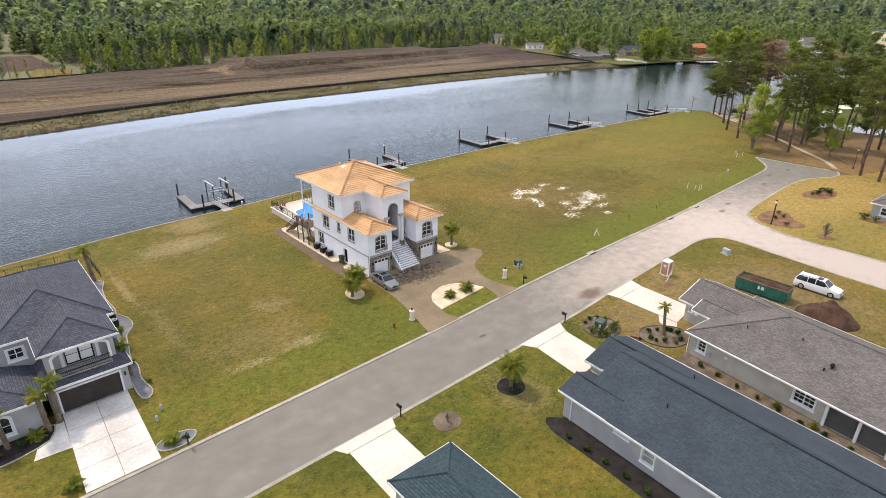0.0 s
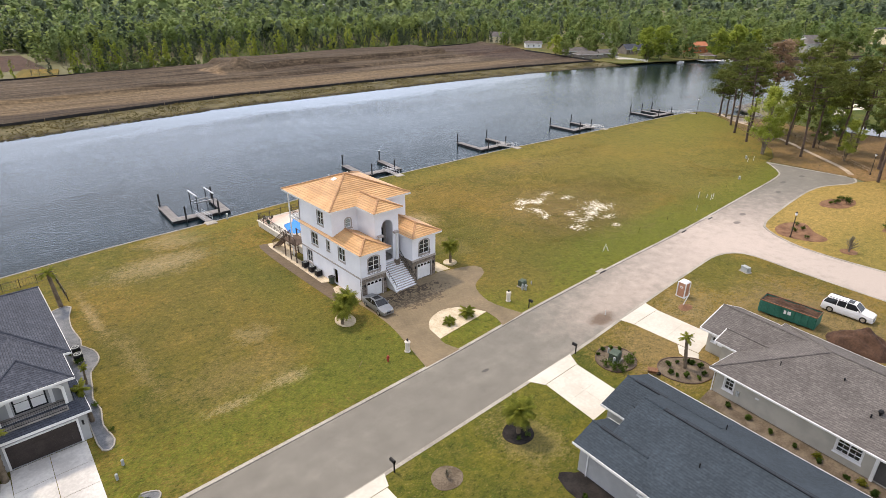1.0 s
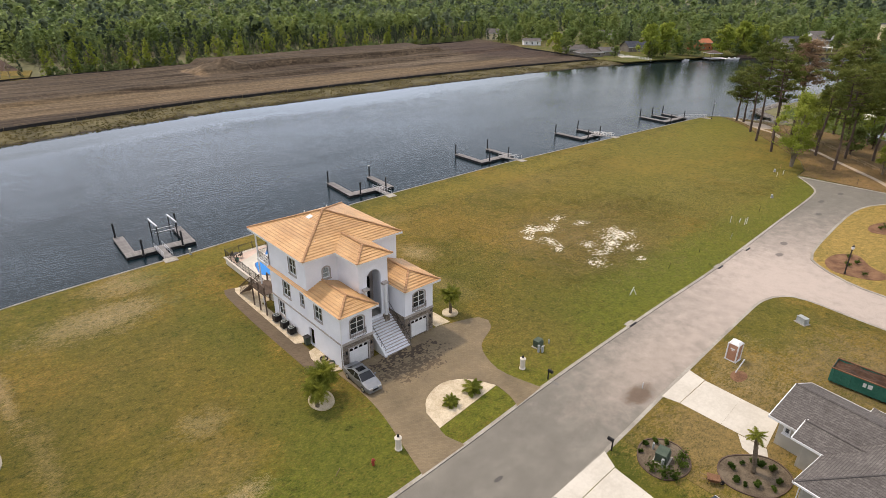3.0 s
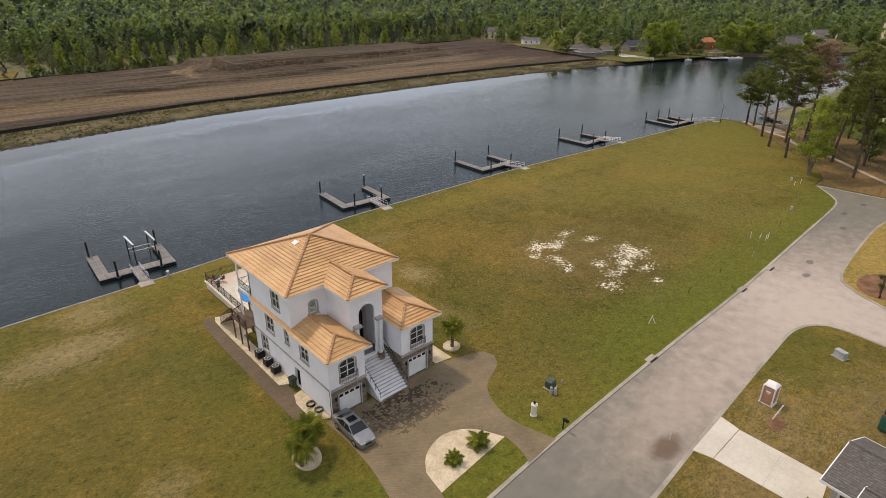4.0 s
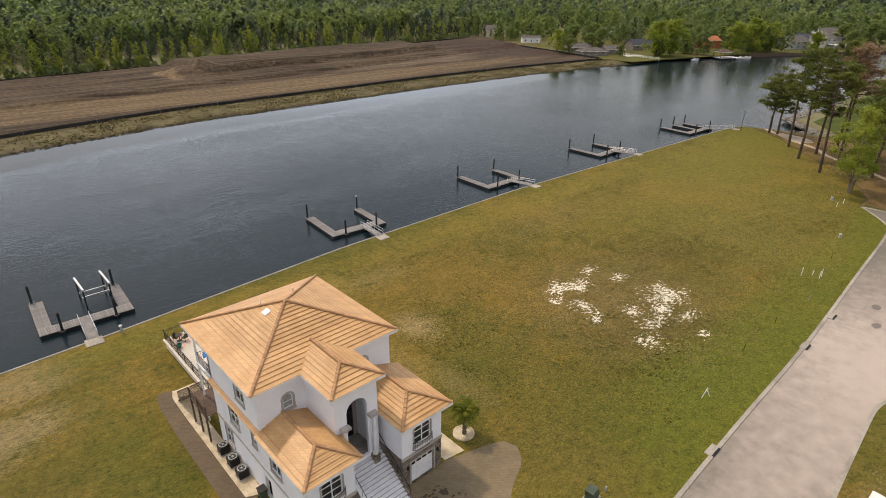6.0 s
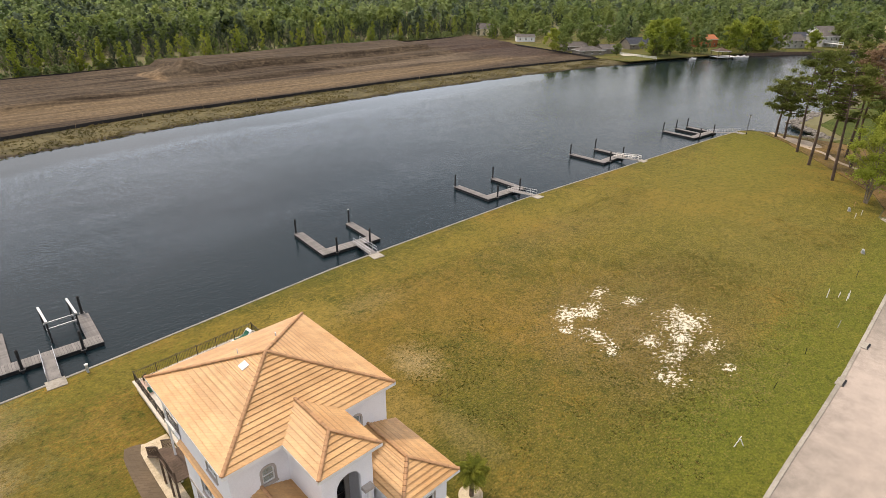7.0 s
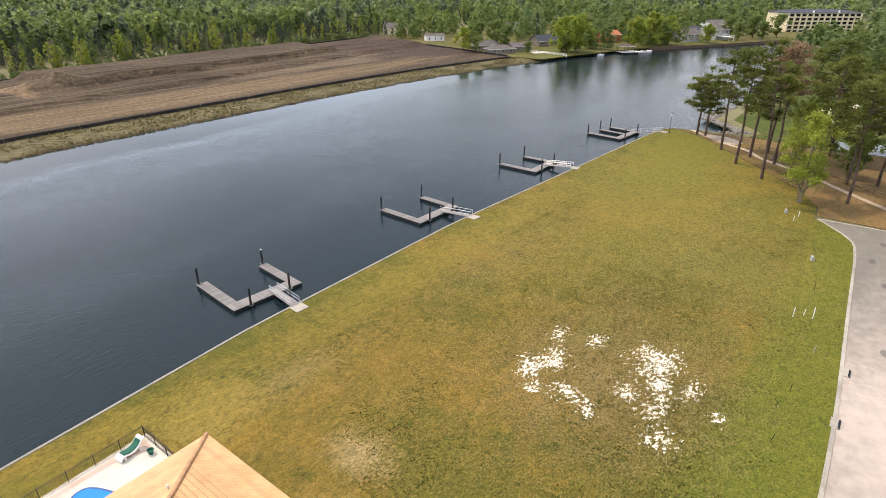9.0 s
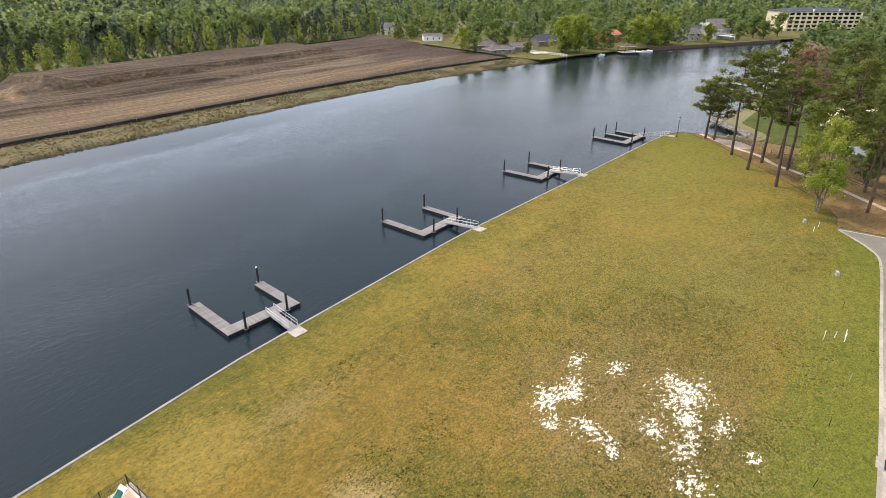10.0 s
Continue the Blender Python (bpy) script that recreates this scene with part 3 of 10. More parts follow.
def tile_mat():
    m, nt, b = mat_base("terracotta_tile", 0.46, 0, 0.5)
    vec = n_obj(nt)
    big = n_noise(nt, vec, 0.5, 4)
    fine = n_noise(nt, vec, 7, 5, 0.7)
    c = n_mix(nt, n_step(nt, big, 0.35, 0.65), (0.53, 0.298, 0.124), (0.615, 0.368, 0.168))
    c = n_mix(nt, 1.0, c, n_ramp(nt, fine, [(0.3, (0.90, 0.90, 0.90)), (0.7, (1.08, 1.07, 1.05))]), 'MULTIPLY')
    sep = nt.nodes.new("ShaderNodeSeparateXYZ")
    nt.links.new(vec, sep.inputs[0])
    com = nt.nodes.new("ShaderNodeCombineXYZ")
    nt.links.new(n_math(nt, 'ADD', sep.outputs[0], sep.outputs[1]), com.inputs[0])
    nt.links.new(n_math(nt, 'ADD', sep.outputs[2], 0.03), com.inputs[1])
    br = nt.nodes.new("ShaderNodeTexBrick")
    br.inputs["Scale"].default_value = 1.0
    br.inputs["Brick Width"].default_value = 0.33
    br.inputs["Row Height"].default_value = 0.146
    br.inputs["Mortar Size"].default_value = 0.01
    br.inputs["Color1"].default_value = (0.93, 0.93, 0.93, 1)
    br.inputs["Color2"].default_value = (1.05, 1.04, 1.02, 1)
    br.inputs["Mortar"].default_value = (0.72, 0.70, 0.68, 1)
    nt.links.new(com.outputs[0], br.inputs["Vector"])
    c = n_mix(nt, 1.0, c, br.outputs["Color"], 'MULTIPLY')
    info = nt.nodes.new("ShaderNodeObjectInfo")
    k = n_math(nt, 'ADD', n_math(nt, 'MULTIPLY', info.outputs["Random"], 0.16), 0.92)
    comb = nt.nodes.new("ShaderNodeCombineColor")
    for s in comb.inputs[:3]:
        nt.links.new(k, s)
    c = n_mix(nt, 1.0, c, comb.outputs[0], 'MULTIPLY')
    nt.links.new(c, b.inputs["Base Color"])
    n_bump(nt, b, fine, 0.25, 0.02)
    return m


M_TILE = tile_mat()
M_TILE_CAP = surface("terracotta_ridge", (0.40, 0.22, 0.11), (0.52, 0.30, 0.16), 0.8, 1, 8, 0.2, 0.01, vary=0.15)


def shingle_mat(name, c1, c2, mortar):
    m, nt, b = mat_base(name, 0.9, 0, 0.25)
    vec = n_obj(nt)
    sep = nt.nodes.new("ShaderNodeSeparateXYZ")
    nt.links.new(vec, sep.inputs[0])
    com = nt.nodes.new("ShaderNodeCombineXYZ")
    nt.links.new(n_math(nt, 'ADD', sep.outputs[0], n_math(nt, 'MULTIPLY', sep.outputs[1], 1.0)), com.inputs[0])
    nt.links.new(sep.outputs[2], com.inputs[1])
    br = nt.nodes.new("ShaderNodeTexBrick")
    br.inputs["Scale"].default_value = 1.0
    br.inputs["Brick Width"].default_value = 0.30
    br.inputs["Row Height"].default_value = 0.085
    br.inputs["Mortar Size"].default_value = 0.008
    br.inputs["Bias"].default_value = 0.0
    br.inputs["Color1"].default_value = (*c1, 1)
    br.inputs["Color2"].default_value = (*c2, 1)
    br.inputs["Mortar"].default_value = (*mortar, 1)
    nt.links.new(com.outputs[0], br.inputs["Vector"])
    big = n_noise(nt, vec, 0.35, 4)
    fine = n_noise(nt, vec, 5, 4, 0.75)
    c = n_mix(nt, 1.0, br.outputs["Color"], n_ramp(nt, big, [(0.3, (0.85, 0.85, 0.85)), (0.7, (1.15, 1.15, 1.15))]), 'MULTIPLY')
    c = n_mix(nt, 1.0, c, n_ramp(nt, fine, [(0.3, (0.7, 0.7, 0.7)), (0.7, (1.3, 1.3, 1.3))]), 'MULTIPLY')
    nt.links.new(c, b.inputs["Base Color"])
    n_bump(nt, b, n_math(nt, 'ADD', br.outputs["Fac"], fine), 0.3, 0.015)
    return m


M_SHINGLE_BLUE = shingle_mat("blue_grey_shingle", (0.039, 0.052, 0.064), (0.048, 0.062, 0.075), (0.031, 0.041, 0.051))
M_SHINGLE_SLATE = shingle_mat("slate_shingle", (0.052, 0.058, 0.074), (0.085, 0.092, 0.112), (0.03, 0.033, 0.042))
M_SHINGLE_TEAL = shingle_mat("teal_shingle", (0.028, 0.050, 0.058), (0.045, 0.072, 0.082), (0.018, 0.03, 0.036))
M_SHINGLE_BROWN = shingle_mat("weathered_shingle", (0.115, 0.103, 0.095), (0.165, 0.149, 0.138), (0.080, 0.072, 0.066))


def siding_mat(name, dark, light, pitch=0.18):
    m, nt, b = mat_base(name, 0.7, 0, 0.35)
    vec = n_obj(nt)
    wv = nt.nodes.new("ShaderNodeTexWave")
    wv.wave_type, wv.bands_direction, wv.wave_profile = 'BANDS', 'Z', 'SAW'
    wv.inputs["Scale"].default_value = 1 / (pitch * math.pi * 2) * 3.14159 * 2 / 3.1
    wv.inputs["Distortion"].default_value = 0.0
    nt.links.new(vec, wv.inputs["Vector"])
    big = n_noise(nt, vec, 0.5, 4)
    c = n_mix(nt, n_step(nt, big, 0.35, 0.65), dark, light)
    nt.links.new(c, b.inputs["Base Color"])
    n_bump(nt, b, wv.outputs["Fac"], 0.5, 0.02)
    return m


M_SIDING_GREY = siding_mat("grey_siding", (0.36, 0.36, 0.34), (0.44, 0.44, 0.41))
M_SIDING_LIGHT = siding_mat("pale_grey_siding", (0.34, 0.345, 0.345), (0.41, 0.415, 0.415))
M_SIDING_TAUPE = siding_mat("taupe_siding", (0.41, 0.39, 0.335), (0.49, 0.465, 0.40))
M_SIDING_FAR = siding_mat("brown_grey_siding", (0.17, 0.15, 0.125), (0.23, 0.205, 0.175))
M_GARAGE_DARK = surface("dark_brown_garage", (0.03, 0.022, 0.019), (0.05, 0.038, 0.033), 0.5, 1, 8, 0.1, 0.01)
M_WOOD_GREY = surface("weathered_dock_boards", (0.17, 0.16, 0.155), (0.27, 0.255, 0.24), 0.85, 0.8, 6, 0.3, 0.01, vary=0.14)
M_WOOD_BROWN = surface("stained_deck_wood", (0.075, 0.05, 0.035), (0.15, 0.10, 0.07), 0.8, 0.8, 8, 0.3, 0.01)
M_WOOD_RAIL = surface("weathered_rail_wood", (0.20, 0.14, 0.085), (0.32, 0.23, 0.14), 0.85, 0.8, 8, 0.3, 0.01)
M_FLOAT = surface("black_float", (0.012, 0.012, 0.013), (0.03, 0.03, 0.03), 0.7, 1, 6, 0.2, 0.02)
M_ALU = surface("brushed_aluminium", (0.55, 0.56, 0.57), (0.70, 0.71, 0.72), 0.35, 1, 10, 0.1, 0.005, metal=0.8)
M_BARK = surface("pine_bark", (0.060, 0.042, 0.032), (0.15, 0.105, 0.08), 0.95, 0.6, 5, 0.7, 0.05)
M_BARK_PALE = surface("pale_bark", (0.14, 0.115, 0.085), (0.25, 0.21, 0.16), 0.95, 0.6, 5, 0.5, 0.03)
M_PALM_BARK = surface("palm_trunk", (0.10, 0.075, 0.05), (0.21, 0.165, 0.115), 0.95, 1.5, 7, 0.8, 0.05)
M_PINE = leaf_mat("pine_needles", (0.122, 0.148, 0.040), (0.20, 0.222, 0.060))
M_PINE_DEAD = leaf_mat("dead_pine_needles", (0.30, 0.20, 0.125), (0.40, 0.285, 0.18))
M_LEAF_SPRING = leaf_mat("spring_leaves", (0.285, 0.345, 0.062), (0.39, 0.43, 0.088), 0.05, 0.14)
M_LEAF_MID = leaf_mat("broad_leaves", (0.162, 0.222, 0.070), (0.24, 0.29, 0.092), 0.03, 0.14)
M_LEAF_DARK = leaf_mat("dark_conifer_leaves", (0.068, 0.096, 0.062), (0.105, 0.134, 0.078), 0.04, 0.14)
M_TWIG = leaf_mat("bare_twigs", (0.19, 0.185, 0.125), (0.27, 0.25, 0.17), 0.05, 0.14)
# pale budding leaves, greyed and flattened further: distance haze put into the colour
M_LEAF_PALE = leaf_mat("budding_leaves_hazed", (0.182, 0.247, 0.10), (0.252, 0.307, 0.128), 0.012, 0.14)
# conifer green lifted and blued to carry aerial haze in its base colour
M_LEAF_HAZE = leaf_mat("far_conifer_leaves_hazed", (0.13, 0.172, 0.112), (0.185, 0.228, 0.138), 0.012, 0.14)
M_PALM_LEAF = leaf_mat("palm_fronds", (0.17, 0.20, 0.035), (0.32, 0.33, 0.06), 0.8)
M_SHRUB = leaf_mat("shrub_leaves", (0.045, 0.080, 0.015), (0.11, 0.16, 0.03), 0.9)
M_SHRUB_GOLD = leaf_mat("golden_shrub_leaves", (0.16, 0.17, 0.02), (0.26, 0.26, 0.04), 0.9)
M_SILVER = surface("silver_car_paint", (0.26, 0.27, 0.28), (0.31, 0.32, 0.33), 0.3, 0.6, 3, 0.0, metal=0.6)
M_CARWHITE = surface("white_car_paint", (0.74, 0.74, 0.74), (0.80, 0.80, 0.80), 0.25, 0.6, 3, 0.0)
M_CARGLASS, _nt, _b = mat_base("tinted_car_glass", 0.05)
_b.inputs["Base Color"].default_value = (0.012, 0.014, 0.016, 1)
M_TYRE = surface("tyre_rubber", (0.012, 0.012, 0.012), (0.025, 0.025, 0.025), 0.9, 2, 10, 0.2, 0.01)
M_LAMP_RED = surface("red_lens", (0.25, 0.01, 0.01), (0.30, 0.02, 0.02), 0.2, 2, 10, 0.0)
M_GREEN_STEEL = surface("green_painted_steel", (0.016, 0.12, 0.085), (0.04, 0.18, 0.13), 0.6, 0.7, 5, 0.15, 0.01)
M_RUST = surface("rusted_steel", (0.13, 0.06, 0.03), (0.25, 0.13, 0.07), 0.9, 0.8, 6, 0.4, 0.02)
M_UTIL = surface("utility_green", (0.05, 0.075, 0.05), (0.085, 0.11, 0.075), 0.6, 1.5, 8, 0.1, 0.01)
M_UTIL_GREY = surface("utility_grey", (0.30, 0.32, 0.31), (0.42, 0.44, 0.43), 0.6, 1.5, 8, 0.1, 0.01)
M_ORANGE = surface("orange_brown_plastic", (0.40, 0.20, 0.12), (0.48, 0.26, 0.17), 0.6, 1, 6, 0.1, 0.01)
M_GREEN_CUSHION = surface("green_cushion", (0.01, 0.09, 0.06), (0.02, 0.14, 0.09), 0.8, 2, 10, 0.2, 0.01)
M_CLAY_RED = surface("orange_house_paint", (0.42, 0.14, 0.06), (0.50, 0.18, 0.08), 0.8, 1, 6, 0.1, 0.01)
M_BEIGE = surface("cream_wall_paint", (0.72, 0.62, 0.42), (0.80, 0.71, 0.52), 0.85, 0.3, 3, 0.1, 0.01)
M_ROCK = surface("rip_rap_rock", (0.12, 0.108, 0.094), (0.27, 0.25, 0.22), 0.9, 0.6, 4, 0.4, 0.05)
M_SILT = surface("black_silt_cloth", (0.014, 0.013, 0.012), (0.035, 0.032, 0.03), 0.9, 0.2, 4, 0.2, 0.02)
M_SHEETPILE = surface("vinyl_bulkhead", (0.20, 0.19, 0.17), (0.32, 0.30, 0.27), 0.8, 0.4, 4, 0.2, 0.02)
M_TEAL = surface("teal_roof_paint", (0.10, 0.28, 0.24), (0.14, 0.34, 0.30), 0.7, 1, 6, 0.1, 0.01)
M_RED = surface("hydrant_red", (0.28, 0.04, 0.03), (0.36, 0.06, 0.04), 0.5, 2, 8, 0.1, 0.01)


# ---- geometry builders ----
def part(name, bm, material, parent=None, label="", smooth=False):
    """Links a bmesh as one mesh object under a thing or a part."""
    me = bpy.data.meshes.new(name)
    bm.normal_update()
    bm.to_mesh(me)
    bm.free()
    me.materials.append(material)
    if smooth:
        me.polygons.foreach_set("use_smooth", [True] * len(me.polygons))
    ob = new(name, me)
    if parent is not None:
        ob.parent = parent
    return tagged(ob, label)


def thing(name, label, category, m=None, group=""):
    ob = new(name)
    ob.empty_display_size = 0.3
    if m is not None:
        ob.matrix_world = m
    return tagged(ob, label, category, group)


def struct(ob, label="", category=""):
    return tagged(ob, label, category, kind="structure")


def quick(name, verts, faces, material, parent=None, label=""):
    """A mesh from arrays, fast for many faces of equal size."""
    v = np.asarray(verts, dtype=np.float32).reshape(-1, 3)
    f = np.asarray(faces, dtype=np.int32)
    me = bpy.data.meshes.new(name)
    me.vertices.add(len(v))
    me.vertices.foreach_set("co", v.ravel())
    me.loops.add(f.size)
    me.loops.foreach_set("vertex_index", f.ravel())
    me.polygons.add(len(f))
    me.polygons.foreach_set("loop_start", np.arange(0, f.size, f.shape[1], dtype=np.int32))
    me.polygons.foreach_set("loop_total", np.full(len(f), f.shape[1], dtype=np.int32))
    me.update(calc_edges=True)
    me.materials.append(material)
    ob = new(name, me)
    if parent is not None:
        ob.parent = parent
    return tagged(ob, label)


def B(*boxes):
    """A bmesh of boxes (x0, x1, y0, y1, z0, z1)."""
    bm = bmesh.new()
    for b in boxes:
        add_box(bm, *b)
    return bm


def add_box(bm, x0, x1, y0, y1, z0, z1, bevel=0.0):
    vs = [bm.verts.new((x, y, z)) for z in (z0, z1) for y in (y0, y1) for x in (x0, x1)]
    fs = [bm.faces.new([vs[i] for i in q]) for q in ((0, 2, 3, 1), (4, 5, 7, 6), (0, 1, 5, 4), (2, 6, 7, 3), (0, 4, 6, 2), (1, 3, 7, 5))]
    if bevel:
        es = list({e for f in fs for e in f.edges})
        bmesh.ops.bevel(bm, geom=es, offset=bevel, segments=1, affect='EDGES')
    return vs


def add_tube(bm, p, q, r, r2=None, n=8, caps=True):
    """A round bar from p to q."""
    p, q = Vector(p), Vector(q)
    r2 = r if r2 is None else r2
    z = (q - p).normalized()
    x = z.orthogonal().normalized()
    y = z.cross(x)
    a = [bm.verts.new(p + (x * math.cos(k * math.tau / n) + y * math.sin(k * math.tau / n)) * r) for k in range(n)]
    b = [bm.verts.new(q + (x * math.cos(k * math.tau / n) + y * math.sin(k * math.tau / n)) * r2) for k in range(n)]
    for k in range(n):
        bm.faces.new((a[k], a[(k + 1) % n], b[(k + 1) % n], b[k]))
    if caps:
        bm.faces.new(a[::-1])
        bm.faces.new(b)


def tube(p, q, r, r2=None, n=8):
    bm = bmesh.new()
    add_tube(bm, p, q, r, r2, n)
    return bm


def add_lathe(bm, prof, n=16, c=(0, 0, 0)):
    """Rings (r, z) joined into a turned body."""
    rings = []
    for r, z in prof:
        rings.append([bm.verts.new((c[0] + r * math.cos(k * math.tau / n), c[1] + r * math.sin(k * math.tau / n), c[2] + z)) for k in range(n)])
    for a, b in zip(rings, rings[1:]):
        for k in range(n):
            bm.faces.new((a[k], a[(k + 1) % n], b[(k + 1) % n], b[k]))
    bm.faces.new(rings[0][::-1])
    bm.faces.new(rings[-1])


def lathe(prof, n=16, c=(0, 0, 0)):
    bm = bmesh.new()
    add_lathe(bm, prof, n, c)
    return bm


def prism(poly, z0, z1):
    """A flat slab with that outline (anticlockwise)."""
    bm = bmesh.new()
    lo = [bm.verts.new((x, y, z0)) for x, y in poly]
    hi = [bm.verts.new((x, y, z1)) for x, y in poly]
    n = len(poly)
    for k in range(n):
        bm.faces.new((lo[k], lo[(k + 1) % n], hi[(k + 1) % n], hi[k]))
    top = bm.faces.new(hi)
    bot = bm.faces.new(lo[::-1])
    bm.normal_update()
    bmesh.ops.triangulate(bm, faces=[top, bot])
    bmesh.ops.recalc_face_normals(bm, faces=bm.faces)
    return bm


def smooth_line(pts, step=1.0, closed=False):
    """Points of a smooth curve through pts."""
    P = [Vector((p[0], p[1], 0)) for p in pts]
    n = len(P)
    out = []
    for i in range(n if closed else n - 1):
        a, b = P[i], P[(i + 1) % n]
        pa = P[(i - 1) % n] if closed or i > 0 else a
        pb = P[(i + 2) % n] if closed or i + 2 < n else b
        k = max(2, int((b - a).length / step))
        for j in range(k):
            t = j / k
            v = 0.5 * (2 * a + (b - pa) * t + (2 * pa - 5 * a + 4 * b - pb) * t * t + (3 * a - pa - 3 * b + pb) * t ** 3)
            out.append((v.x, v.y))
    if not closed:
        out.append((P[-1].x, P[-1].y))
    return out


def ribbon(pts, o0, o1, z0, z1, closed=False):
    """A bar along a line on the ground, from offset o0 to o1 to its left, z0 to z1."""
    n = len(pts)
    P = [Vector(p) for p in pts]
    L, R = [], []
    for i in range(n):
        a = P[i - 1] if i > 0 or closed else P[i]
        b = P[(i + 1) % n] if i < n - 1 or closed else P[i]
        d = (b - a).normalized()
        nn = Vector((-d.y, d.x))
        L.append(P[i] + nn * o1)
        R.append(P[i] + nn * o0)
    bm = bmesh.new()
    rows = [[bm.verts.new((R[i].x, R[i].y, z0)), bm.verts.new((R[i].x, R[i].y, z1)), bm.verts.new((L[i].x, L[i].y, z1)), bm.verts.new((L[i].x, L[i].y, z0))] for i in range(n)]
    for i in range(n if closed else n - 1):
        a, b = rows[i], rows[(i + 1) % n]
        for k in range(4):
            bm.faces.new((a[k], a[(k + 1) % 4], b[(k + 1) % 4], b[k]))
    if not closed:
        bm.faces.new(rows[0][::-1])
        bm.faces.new(rows[-1])
    bmesh.ops.recalc_face_normals(bm, faces=bm.faces)
    return bm


def ellipse(cx, cy, rx, ry, n=28, wob=0.0, seed=0, turn=0.0):
    r = random.Random(seed)
    ph = [r.uniform(0, 6.28) for _ in range(3)]
    ct, st = math.cos(radians(turn)), math.sin(radians(turn))
    out = []
    for k in range(n):
        a = k * math.tau / n
        w = 1 + wob * (math.sin(2 * a + ph[0]) + 0.6 * math.sin(3 * a + ph[1]) + 0.4 * math.sin(5 * a + ph[2]))
        x, y = rx * w * math.cos(a), ry * w * math.sin(a)
        out.append((cx + x * ct - y * st, cy + x * st + y * ct))
    return out


class Face:
    """A wall's plane: u along it, z up, d outwards."""
    def __init__(self, o, u, n):
        self.o, self.u, self.n = Vector(o), Vector(u).normalized(), Vector(n).normalized()

    def at(self, u, z, d=0.0):
        return self.o + self.u * u + self.n * d + Vector((0, 0, z))


def fbox(bm, F, u0, u1, z0, z1, d0, d1):
    vs = [bm.verts.new(F.at(u, z, d)) for z in (z0, z1) for d in (d0, d1) for u in (u0, u1)]
    fs = [bm.faces.new([vs[i] for i in q]) for q in ((0, 2, 3, 1), (4, 5, 7, 6), (0, 1, 5, 4), (2, 6, 7, 3), (0, 4, 6, 2), (1, 3, 7, 5))]
    bmesh.ops.recalc_face_normals(bm, faces=fs)


def arch(u0, u1, z0, z1, rise=0.0, n=9):
    """Outline of an opening; with a curved head if rise is given."""
    if rise <= 0:
        return [(u0, z0), (u1, z0), (u1, z1), (u0, z1)]
    c, h = (u0 + u1) / 2, (u1 - u0) / 2
    return [(u0, z0), (u1, z0)] + [(c + h * math.cos(math.pi * k / (n - 1)), z1 - rise + rise * math.sin(math.pi * k / (n - 1))) for k in range(n)]


def fill_wall(bm, F, outer, holes, d0, d1):
    """A wall with openings that go through it."""
    loops, vs_all = [], []
    edges = []
    for loop in [outer] + holes:
        vs = [bm.verts.new(F.at(u, z, d1)) for u, z in loop]
        for a, b in zip(vs, vs[1:] + vs[:1]):
            edges.append(bm.edges.new((a, b)))
        loops.append(vs)
    got = bmesh.ops.triangle_fill(bm, use_beauty=True, use_dissolve=False, edges=edges, normal=F.n)
    faces = [g for g in got["geom"] if isinstance(g, bmesh.types.BMFace)]
    ext = bmesh.ops.extrude_face_region(bm, geom=faces)
    vs = [g for g in ext["geom"] if isinstance(g, bmesh.types.BMVert)]
    bmesh.ops.translate(bm, verts=vs, vec=F.n * (d0 - d1))
    bmesh.ops.recalc_face_normals(bm, faces=bm.faces)


def fpoly(bm, F, loop, d0, d1):
    lo = [bm.verts.new(F.at(u, z, d0)) for u, z in loop]
    hi = [bm.verts.new(F.at(u, z, d1)) for u, z in loop]
    n = len(loop)
    fs = [bm.faces.new((lo[k], lo[(k + 1) % n], hi[(k + 1) % n], hi[k])) for k in range(n)]
    fs += [bm.faces.new(hi), bm.faces.new(lo[::-1])]
    bmesh.ops.recalc_face_normals(bm, faces=fs)


def fring(bm, F, loop, w, d0, d1):
    """A band round an outline, w wide (outwards if positive)."""
    us, zs = [p[0] for p in loop], [p[1] for p in loop]
    cu, cz = (min(us) + max(us)) / 2, (min(zs) + max(zs)) / 2
    hu, hz = (max(us) - min(us)) / 2, (max(zs) - min(zs)) / 2
    out = [(cu + (u - cu) * (hu + w) / hu, cz + (z - cz) * (hz + w) / hz) for u, z in loop]
    n = len(loop)
    rows = []
    for (u, z), (U, Z) in zip(loop, out):
        rows.append([bm.verts.new(F.at(u, z, d0)), bm.verts.new(F.at(u, z, d1)), bm.verts.new(F.at(U, Z, d1)), bm.verts.new(F.at(U, Z, d0))])
    fs = []
    for i in range(n):
        a, b = rows[i], rows[(i + 1) % n]
        for k in range(4):
            fs.append(bm.faces.new((a[k], a[(k + 1) % 4], b[(k + 1) % 4], b[k])))
    bmesh.ops.recalc_face_normals(bm, faces=fs)


